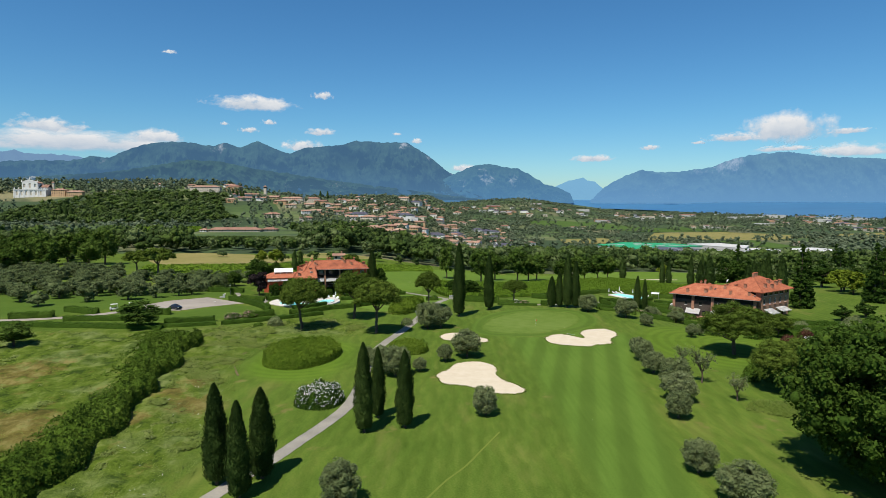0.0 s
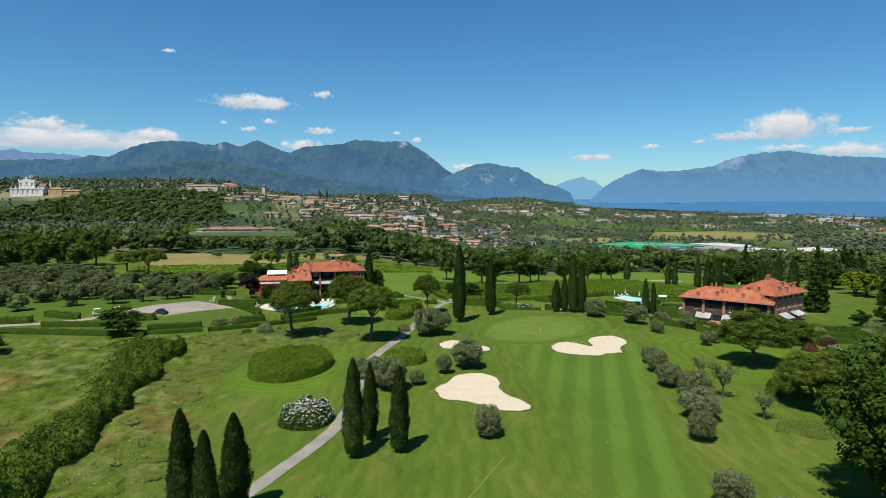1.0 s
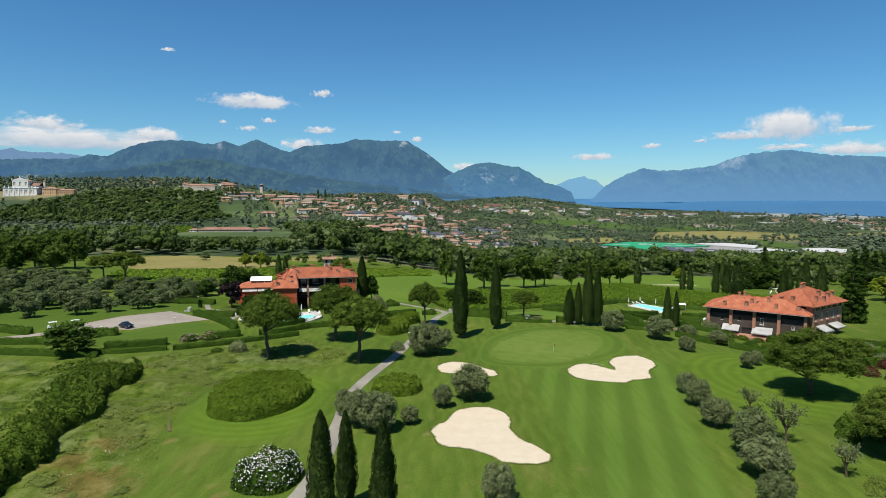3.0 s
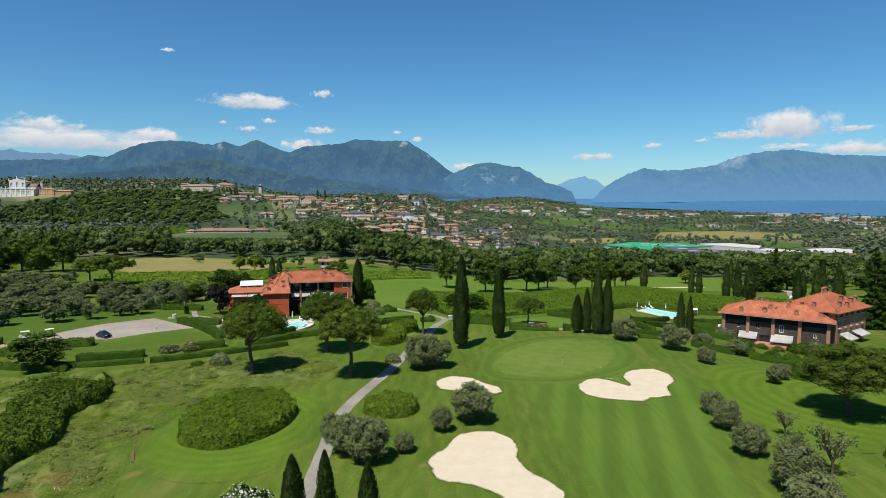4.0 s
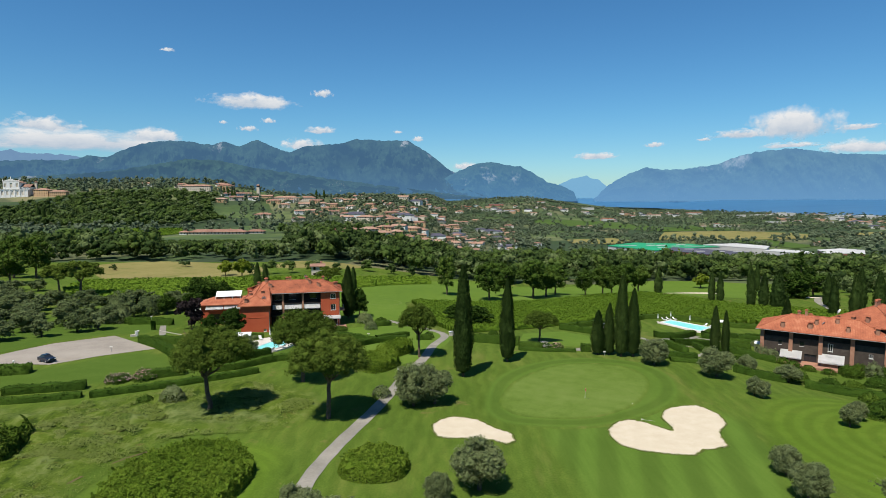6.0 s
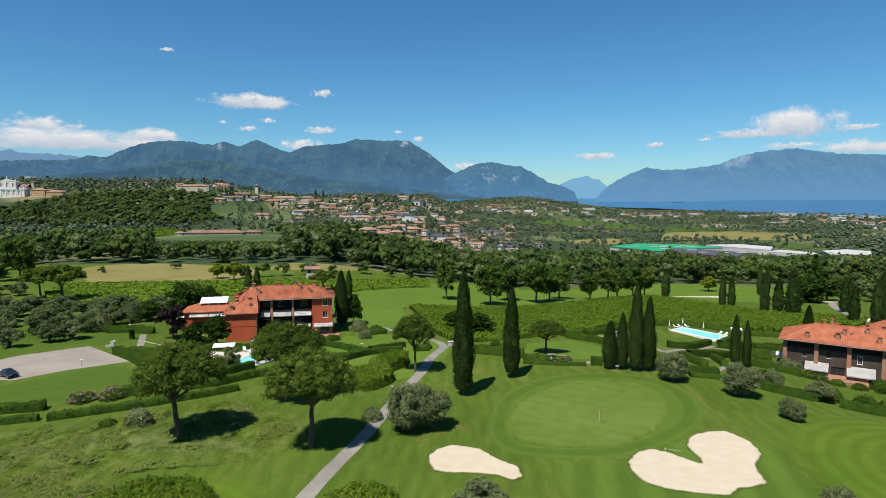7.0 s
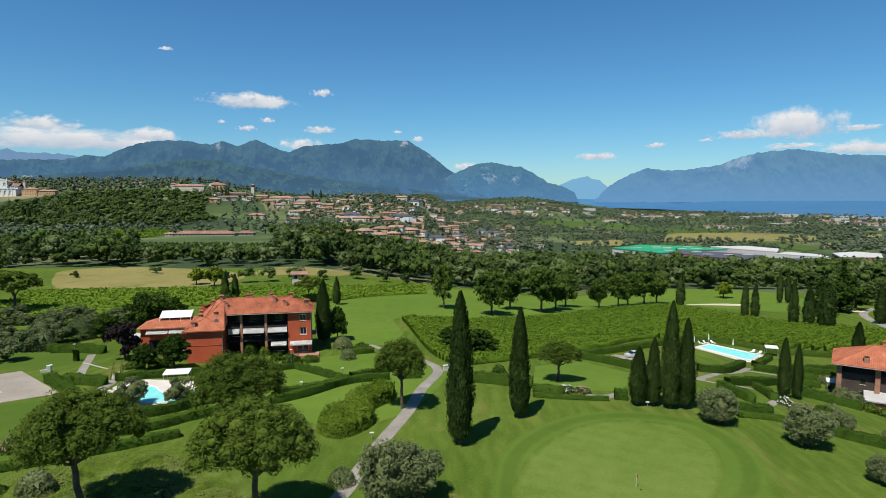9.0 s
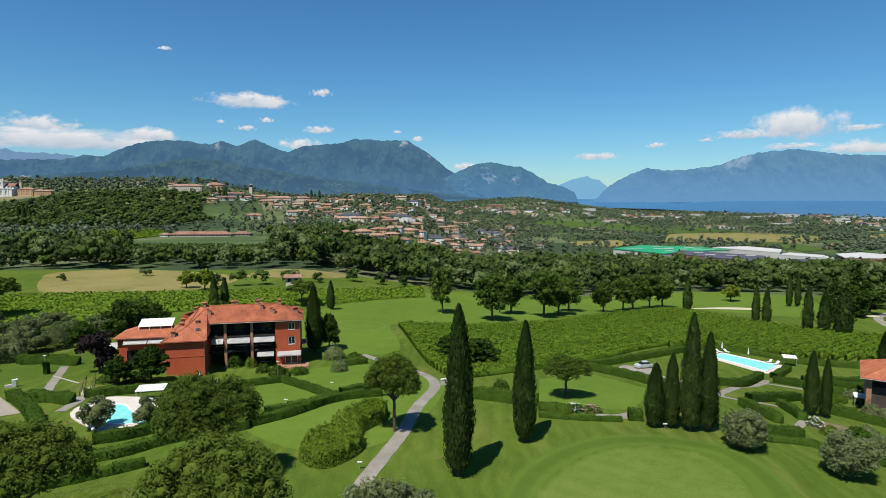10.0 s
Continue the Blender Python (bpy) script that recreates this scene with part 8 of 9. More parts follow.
for x, y, w, d, s, m in ((-788, 1226, 26, 18, 4, "ochre"), (-755, 1224, 30, 14, 3, "ochre")):
    tagged(village_house(w, d, s, m, True, "building"), "ochre convent building beside the church", "building").matrix_basis = pose(x, y, gz(x, y) - 0.3, 0, 0, 8)
HC_ = [cypress(131, 12, 1.5, 500)]
for x, y, h in ((-280, 1371, 22), (-274, 1425, 20), (-632, 980, 24), (-626, 984, 22), (-612, 964, 23), (-606, 968, 20), (-440, 1250, 18), (-430, 1245, 18), (-420, 1240, 17), (-410, 1225, 18)):
    plant(HC_[0], x, y, h / 9, h / 12, label="dark cypress on the hillside", category="cypress", group="hill cypresses")
drop_protos(HC_)
tagged(village_house(6, 5, 2, "cream", False, "stone_hut"), "small stone hut among the trees", "hut").matrix_basis = pose(-62, 352, gz(-62, 352), 0, 0, 10)


# ---- garden: hedges ----
LONG = "clipped green hedge bordering the garden lawns"
for pts, h, w in (([(-60.7, 202.2), (-55, 206), (-49.4, 209.9), (-46, 211)], 1.5, 1.6), ([(-46.7, 181.3), (-42.2, 183.5), (-37.8, 188.3)], 1.5, 1.5), ([(-45.8, 174.8), (-40.9, 177.2), (-35.9, 181.9), (-31, 184.5), (-26.9, 186.9)], 1.4, 1.4),
                  ([(-26.9, 187.7), (-21.9, 192.3), (-16.1, 200.6), (-8.9, 204.3)], 1.4, 1.5), ([(-26.1, 192.8), (-20.6, 197.2), (-16.8, 203.4)], 1.2, 1.3), ([(-30.5, 218.2), (-23.8, 210), (-18.2, 203.2)], 1.3, 1.4), ([(-37.5, 214.5), (-34.3, 215.7), (-30.5, 217.6)], 1.3, 1.4),
                  ([(-16.3, 205), (-12, 209), (-9.0, 212.4)], 1.3, 1.4), ([(-6.3, 205.2), (-2.8, 206)], 1.4, 1.4), ([(-69.0, 199.8), (-64, 199.6), (-60.7, 198.4)], 1.7, 2.2), ([(-72.3, 201), (-66, 195.5), (-58, 186.5), (-54, 181)], 1.6, 2.0),
                  ([(-90.3, 227.6), (-81.5, 228.0)], 1.7, 2.2), ([(-21.3, 231.5), (-15.7, 235.3)], 1.4, 2.0), ([(6.4, 203.5), (12.5, 200.5), (17.8, 197.6)], 2.0, 1.8), ([(17.8, 195.6), (22.8, 193.6)], 1.3, 1.4), ([(17.2, 191.8), (22.8, 190.4), (29.6, 189.6)], 0.7, 0.9),
                  ([(35.4, 234.6), (41.0, 224.6), (43.6, 216.5)], 1.7, 1.6), ([(35.8, 236.5), (50, 245.5), (67.1, 256.6)], 1.6, 1.8), ([(57.7, 219.5), (62.5, 219.2), (68, 224.5), (73.6, 231.2)], 1.6, 1.7), ([(74.4, 227.6), (79.4, 224.4)], 1.5, 1.6),
                  ([(56.6, 204), (63, 207.6), (70.5, 212.3)], 1.5, 1.6), ([(53.1, 199.6), (53.6, 194.8), (54.2, 190.2)], 1.5, 1.6), ([(47.2, 184.6), (54.0, 184.2)], 1.4, 1.6), ([(47.6, 182.2), (54.0, 181.3), (57.5, 178.6)], 0.8, 1.2),
                  ([(67.5, 258), (78.5, 258.8), (88.3, 247.2), (102.4, 241.3), (112, 240)], 1.5, 1.6), ([(30.9, 190.8), (33.0, 190.4)], 1.6, 2.0), ([(67.6, 205), (75.2, 202.4), (80, 200)], 1.4, 1.8), ([(81.8, 229.2), (90.6, 228), (100.2, 229.2)], 1.3, 1.6),
                  ([(59, 178.5), (63, 176.2), (67.5, 174.8)], 1.4, 1.8), ([(70, 172.6), (74.5, 169.6), (80, 167.5), (86, 165)], 1.5, 2.0), ([(84, 213), (90, 212.5), (95, 214)], 1.2, 1.5), ([(62, 203.5), (61.2, 198.5), (60.2, 194)], 1.3, 1.5)):
    hedge(pts, h, w, label=LONG)
for pts, h, w in (([(-87.5, 172.7), (-80.7, 174.7)], 1.8, 2.4), ([(-76.5, 161.8), (-64.0, 165.0)], 1.4, 1.6), ([(-60.5, 160.3), (-53.0, 164), (-43.7, 169.1), (-36.0, 174.5)], 1.1, 1.3), ([(-56.4, 170.6), (-50.1, 173.8)], 1.6, 1.8),
                  ([(-122.9, 167.8), (-112.3, 170.4)], 1.7, 2.2), ([(-105.8, 165.2), (-96, 165.6), (-89.0, 165.4)], 1.4, 1.6), ([(-128, 158.6), (-112.2, 157.9), (-86.8, 155.9), (-73.8, 153.8)], 1.3, 1.6), ([(-113.9, 178.9), (-106, 176), (-102.5, 174.8)], 1.7, 2.0),
                  ([(-62, 160.5), (-72, 157.5), (-82, 157.8)], 1.0, 1.4)):
    hedge(pts, h, w, label="dark clipped hedge round the car park lawn", group="car park hedges")


# ---- loose shrubs ----
def bush(name, x, y, r, h, mat, seed, label, leaf=0.2, extra=None, dens=34, category="bush"):
    pts = [(x + r * math.cos(a) * (1 + 0.12 * math.sin(3 * a + seed)), y + r * math.sin(a)) for a in np.linspace(0, 6.283, 9)[:-1]]
    return mound(name, pts, h, M[mat], seed, leaf, dens, r * 0.75, label, category, extra)


for k, (x, y, r, h, m) in enumerate(((-44.9, 232, 2.2, 3.4, "hedge"), (-41.1, 231.5, 1.3, 2.4, "shrub"), (-37.2, 227.5, 1.5, 2.0, "hedge"), (-33.4, 224.5, 1.6, 2.2, "hedge"), (-28.7, 225.2, 2.0, 1.6, "hedge"), (-31.0, 222.4, 1.0, 2.2, "hedge"),
                                     (-23.4, 238.5, 2.4, 3.0, "olive"), (-18.4, 236.5, 2.2, 2.0, "hedge"), (-59.5, 216.5, 2.0, 1.8, "hedge"), (-63.5, 214, 1.8, 1.6, "hedge"), (-45.4, 158.4, 2.0, 2.6, "olive"), (-49.5, 157.5, 1.4, 1.2, "hedge"),
                                     (66, 189, 1.9, 1.6, "hedge"), (60.5, 187.5, 1.5, 1.2, "bramble"), (76, 163.5, 1.8, 1.6, "bramble"), (72, 178, 2.2, 2.2, "bramble"), (77, 176, 2.0, 2.0, "hedge"), (81, 175, 2.2, 2.0, "bramble"), (90, 180, 2.6, 2.2, "hedge"), (96, 181, 2.4, 2.2, "bramble"), (102, 178, 3.0, 2.4, "hedge"),
                                     (108, 182, 3.0, 2.2, "bramble"), (113, 176, 2.6, 2.0, "hedge"), (85, 170, 2.0, 1.8, "hedge"), (92, 168, 2.4, 1.8, "bramble"), (99, 165, 2.4, 2.0, "hedge"), (110, 165, 3.0, 2.2, "hedge"), (118, 172, 3.0, 2.4, "bramble"), (78, 160, 1.6, 1.4, "hedge"), (12.8, 208, 1.6, 2.2, "hedge"),
                                     (70, 152, 3.2, 2.6, "hedge"), (78, 148, 3.0, 2.4, "hedge"), (86, 152, 3.0, 2.2, "bramble"), (-20.5, 226.8, 1.8, 2.6, "olive"), (-3.5, 208.5, 1.2, 1.8, "hedge"), (-10.5, 160.5, 1.6, 2.0, "olive"))):
    bush("garden_shrub", x, y, r, h, m, 200 + k, "rounded leafy garden shrub")
for k, (u, v, r, h, m) in enumerate(((1.4, 2.6, 1.7, 2.7, "olive"), (3.6, 3.6, 1.7, 3.0, "olive"), (8.6, 6.0, 1.5, 1.5, "hedge"), (11.6, 6.4, 1.5, 1.3, "bramble"), (18.8, 4.4, 1.6, 2.4, "hedge"), (21.0, 3.4, 1.8, 2.6, "bramble"),
                                     (23.6, 4.0, 1.9, 3.2, "olive"), (25.8, 2.8, 1.5, 2.2, "hedge"), (6.2, 5.4, 1.4, 1.6, "bramble"), (15.4, 6.6, 1.5, 1.4, "hedge"), (20.0, 6.6, 2.0, 2.0, "bramble"))):
    bush("garden_shrub", 79.6 + 0.822 * u - 0.569 * v, 207.6 - 0.569 * u - 0.822 * v, r, h, m, 260 + k, "rounded leafy shrub in front of the timber screens")
for k, (x, y, r, h, m) in enumerate(((72.0, 205.2, 1.5, 1.5, "hedge"), (75.4, 209.6, 1.4, 1.4, "bramble"), (74.4, 213.0, 1.3, 1.2, "hedge"), (84.6, 217.2, 1.6, 1.8, "olive"), (87.6, 220.6, 1.6, 1.8, "hedge"), (91.5, 219.5, 1.7, 1.6, "bramble"), (67.9, 189.6, 1.8, 1.9, "olive"), (59.4, 115.0, 1.8, 2.2, "bramble"), (57.0, 112.0, 1.5, 1.4, "hedge"), (61.5, 112.0, 2.0, 2.4, "bramble"), (100, 172, 2.2, 2.4, "olive"), (106, 176, 2.2, 2.2, "olive"), (114, 168, 2.4, 2.6, "olive"), (121, 164, 2.6, 2.6, "olive"),
                                     (97, 159, 1.8, 1.6, "olive"), (104, 157, 2.2, 2.0, "hedge"), (111, 156, 2.2, 2.4, "olive"), (118, 158, 2.6, 2.2, "hedge"), (126, 182, 2.8, 2.8, "olive"), (134, 184, 3.0, 2.6, "hedge"), (126, 172, 2.6, 2.4, "bramble"), (88, 160, 1.8, 1.6, "olive"), (92, 152, 2.0, 1.8, "bramble"), (100, 150, 2.4, 2.0, "hedge"))):
    bush("garden_shrub", x, y, r, h, m, 320 + k, "loose leafy shrub in the villa gardens")
for pts in ([(76.5, 217.0), (79.0, 214.8), (80.8, 213.2)], [(78.0, 222.6), (81.5, 221.0), (84.5, 219.6)], [(69.5, 209.5), (73.5, 207.2), (77.0, 205.2)], [(76.5, 231.2), (79.6, 233.6), (83.8, 237.8)], [(84, 226.5), (90, 224.5), (96, 224)], [(88, 168.5), (98, 165.5), (110, 162.5)], [(93, 176.5), (106, 172.5), (120, 171)], [(108, 186), (120, 182.5), (134, 180.5)], [(84, 158.5), (94, 155.5), (106, 153)]):
    hedge(pts, 1.3, 1.6, label="clipped green hedge among the villa gardens")
for k, (x, y, r, h) in enumerate(((-93.0, 229.0, 3.0, 4.6), (-91.0, 240.0, 3.4, 5.4), (-97.5, 234.5, 3.4, 5.2))):
    bush("garden_shrub", x, y, r, h, "grove", 440 + k, "broad grey-green olive shrub on the garden lawn", 0.2, None, 26)
hedge([(-78.2, 218.0), (-78.1, 218.9)], 2.5, 0.9, label="narrow clipped green topiary column on the lawn")
hedge([(-88.8, 226.4), (-82.5, 227.2), (-76.8, 226.2)], 1.8, 2.2, label="dense clipped hedge on the garden lawn")
bush("flowering_shrub", -60.5, 169.0, 2.2, 1.5, "hedge", 301, "rose bush with pale pink blossom beside the hedge", 0.2, (M["pink"], 170))
bush("flowering_shrub", -56.2, 170.4, 2.2, 1.6, "hedge", 302, "rose bush with pale pink blossom beside the hedge", 0.2, (M["pink"], 190))
bush("flowering_shrub", 23.4, 194.9, 1.5, 1.2, "hedge", 303, "white and pink rose bed at the lawn corner", 0.2, (M["petal"], 120))
bush("flowering_shrub", 26.2, 194.3, 1.5, 1.1, "hedge", 304, "white and pink rose bed at the lawn corner", 0.2, (M["pink"], 90))
bush("flowering_shrub", 96, 146, 2.0, 1.6, "hedge", 305, "pink flowering shrub on the slope", 0.2, (M["pink"], 130))
bush("flowering_shrub", 85.1, 138.8, 2.1, 2.0, "hedge", 306, "white flowering shrub on the slope", 0.2, (M["petal"], 160))
bush("flowering_shrub", 60.6, 191.5, 1.2, 1.2, "hedge", 307, "white flowering shrub by the garden path", 0.2, (M["petal"], 80))
PO = [olive(141, 5, 2.4, 22, 130, 0.18), broadleaf(142, 8, 3.6, 34, 110, 0.36, "broad", "garden_tree", 0.08)]
plant(PO[0], -49.1, 186.2, 1.05, 1.05, label="grey-green olive tree standing by the pool", category="olive tree", group="pool olives")
plant(PO[0], -42.5, 188.2, 1.0, 0.9, label="grey-green olive tree standing by the pool", category="olive tree", group="pool olives")
for x, y, r, h in ((-55.8, 216.2, 4.0, 7.5), (-60.6, 213.0, 2.6, 5.6), (-26.5, 247, 3.2, 9), (10.5, 236, 5.0, 6.5), (4.5, 243, 4.5, 6), (-77, 245, 5.2, 11), (-71, 249, 4.4, 9.5), (-86, 243, 3.4, 6)):
    plant(PO[1], x, y, r / 3.6, h / 8, label="leafy green garden tree with a dense crown", category="tree", group="garden trees")
drop_protos(PO)
YL = [broadleaf(143, 8, 3.6, 34, 60, 0.5, "yellow", "lime_tree", 0.15), broadleaf(144, 14, 5, 34, 60, 0.6, "broad", "cedar", 0.1)]
for x, y, r, h in ((178, 256, 6, 10.5), (181, 268, 6.5, 10.5), (190, 262, 6, 10), (188, 276, 6, 10), (199, 270, 6, 9), (7, 244, 3.4, 5.5), (150, 400, 5, 9), (-108, 352, 4, 8), (-98, 347, 4.6, 9)):
    plant(YL[0], x, y, r / 3.6, h / 8, label="yellow-green leafy tree beyond the gardens", category="tree", group="lime-green trees")
for x, y, r, h in ((195, 303, 8, 14), (206, 296, 7, 12), (128, 190, 3.2, 5), (140, 196, 3.5, 5.5), (150, 186, 4, 6), (133, 172, 4, 5.5), (150, 172, 4.5, 6.5), (172, 198, 6, 9), (186, 214, 6, 10), (198, 236, 6, 11), (210, 250, 6, 11), (163, 332, 7, 15), (176, 338, 7, 14)):
    plant(YL[1], x, y, r / 5, h / 14, label="dark dense tree screening the brick villa", category="tree", group="screen trees")
CE = [conifer(151), conifer(152)]
for k, (x, y, r, h) in enumerate(((131.5, 218, 4.6, 24), (136, 222, 4.2, 21), (170.8, 233.8, 5, 24), (177, 238, 5, 22), (165, 330, 5.5, 22), (156, 330, 4, 15), (269, 402, 6, 23), (238, 352, 5, 20), (246, 356, 5, 18), (226, 350, 4, 16))):
    plant(CE[k % 2], x, y, r / 4.5, h / 22, label="tall dark ragged conifer behind the brick villa", category="conifer", group="dark conifers")
drop_protos(CE)
SC = [cypress(161, 12, 1.35, 1600), cypress(162, 12, 1.35, 1600)]
for k, (x, y, h, r) in enumerate(((139.5, 258, 15, 1.9), (143, 260.5, 17.5, 2.0), (147.5, 258, 16.5, 2.0), (151, 262, 14.5, 1.9), (135, 262, 13, 1.8), (158, 300, 14, 1.9), (162, 303, 13, 1.8))):
    plant(SC[k % 2], x, y, r / 1.35, h / 12, label="dark cypress beside the brick villa's lawn", category="cypress", group="villa cypresses")
drop_protos(SC)
for k, (x, y, r, h) in enumerate(((82.4, 142.5, 1.7, 1.7), (90.7, 148.8, 1.9, 2.0))):
    bush("copper_shrub", x, y, r, h, "copper", 420 + k, "copper-red leaved garden shrub beside the lawn")
drop_protos(YL)

# ---- pools and paving ----
def water_pool(outline, deck, z, label, rounded=True):
    root = new("swimming_pool")
    part_patch = []
    for nm, pts, m, dz in (("deck", deck, M["stone"], 0.0), ("water", outline, M["pool"], 0.05)):
        line = spline(pts, True, 4) if rounded else [np.array(p) for p in pts]
        b = bmesh.new()
        lo, hi = [b.verts.new((p[0], p[1], z - 1.6)) for p in line], [b.verts.new((p[0], p[1], z + dz)) for p in line]
        top = b.faces.new(hi)
        for i in range(len(line)):
            b.faces.new((lo[i], lo[(i + 1) % len(line)], hi[(i + 1) % len(line)], hi[i]))
        bmesh.ops.triangulate(b, faces=[top])
        bmesh.ops.recalc_face_normals(b, faces=b.faces)
        part(nm, b, m, root)
    line = spline(outline, True, 4) if rounded else [np.array(p) for p in outline]
    b = bmesh.new()
    for i in range(len(line)):
        a, c = Vector((*line[i], z + 0.06)), Vector((*line[(i + 1) % len(line)], z + 0.06))
        ridge_caps(b, a, c, 0.16, 1)
    part("coping", b, M["trim"], root, "white rounded pool coping")
    return tagged(root, label, "pool")


water_pool([(-53.6, 192.3), (-52.9, 195.6), (-50.3, 196.1), (-48.0, 193.7), (-45.2, 191.6), (-42.2, 193.7), (-40.1, 198.4), (-37.3, 198.6), (-36.4, 194.6), (-38.7, 190.6), (-42.7, 188.5), (-46.8, 187.6), (-51.3, 189.0)],
           [(-57.0, 192.5), (-56.2, 199.5), (-50.5, 200.2), (-45, 199.4), (-42.6, 202.6), (-37.6, 203.6), (-34.8, 197), (-37.0, 190.4), (-42.0, 186.6), (-46.4, 184.9), (-50.2, 186.6)], 0.12, "kidney-shaped turquoise pool with a pale stone deck")
water_pool([(70.6, 248.6), (75.0, 251.8), (83.0, 240.6), (77.6, 236.0)],
           [(69.4, 248.9), (75.2, 253.3), (84.6, 240.7), (77.7, 234.5), (76.0, 234.9)], -6.36, "rectangular turquoise pool with a white paved surround", False)
for pts, w, lab in (([(-78.6, 224.8), (-74.5, 216), (-71.1, 208.7), (-69.5, 206)], 1.6, "straight garden path up the lawn"), ([(44, 236), (47.5, 229.5), (51, 221), (52, 213), (52.2, 206.3), (54, 209), (61.7, 218.0), (67, 221.8), (71.1, 225.6), (73.8, 229.4)], 1.7, "pale garden path to the pool"),
                    ([(52.2, 206.3), (55.5, 203.8), (60, 203.2), (63.4, 200.4), (61.8, 196), (58.4, 191.5), (55.6, 188.3)], 1.3, "winding pale garden path"), ([(26.2, 192.1), (29.6, 191.6), (33.5, 193.5)], 2.4, "short paved path by the lawn"), ([(71.1, 225.6), (74.5, 224.2), (78.5, 222)], 1.2, "pale garden path to the pool"),
                    ([(-59.6, 194), (-60.2, 199.5), (-61.4, 203)], 1.7, "stone path beside the pool"), ([(150, 283), (158, 300), (166, 318), (174, 330), (190, 345)], 3.0, "pale cart path on the far slope")):
    ribbon("path", pts, w, M["path"], 0.05, lab)
patch("forecourt", [(43.2, 237), (45.5, 240), (51.8, 236.4), (49.4, 230.5), (46.2, 229)], M["gravel"], 0.05, 4, False, "gravel forecourt beside the vineyard", "forecourt")
patch("flower_bed", [(59.2, 191), (63, 188.6), (67.4, 190.6), (67.8, 194.5), (64, 196)], surface("bed_soil", [(0.3, (0.0924, 0.0672, 0.0378)), (0.6, (0.1596, 0.1218, 0.0672))], 0.4, 3), 0.05, 2, True, "bare earth flower bed", "flower bed")


def staircase(x, y, turn, n, w, label):
    root = new("garden_steps")
    root.matrix_basis = pose(x, y, gz(x, y), 0, 0, turn)
    dz = -0.09
    for k in range(n):
        part("step", boxed(-w / 2, k * 0.9, dz * k - 0.5, w / 2, k * 0.9 + 0.5, dz * k + 0.16, bevel=0.02), M["stone"], root)
    for s in (-1, 1):
        b = bmesh.new()
        ridge_caps(b, (s * (w / 2 + 0.1), -0.2, 0.95), (s * (w / 2 + 0.1), n * 0.9, 0.95 + dz * n), 0.05, 8)
        part("rail", b, M["bark"], root, "dark wooden handrail")
        for k in range(0, n + 1, 4):
            part("post", boxed(s * (w / 2 + 0.1) - 0.06, k * 0.9 - 0.06, dz * k - 0.5, s * (w / 2 + 0.1) + 0.06, k * 0.9 + 0.06, dz * k + 0.95), M["bark"], root)
    return tagged(root, label, "steps")


staircase(-61.2, 203.2, 28, 20, 1.3, "garden steps with pale treads and wooden rails")
st = new("stepping_stones")
for k in range(13):
    x, y = -75.6 + k * 0.62, 216.8 - k * 0.36
    part("stone", boxed(x - 0.2, y - 0.16, gz(x, y) - 0.05, x + 0.2, y + 0.16, gz(x, y) + 0.12, bevel=0.03), M["stone"], st)
tagged(st, "line of pale stepping stones across the lawn", "stepping stones")


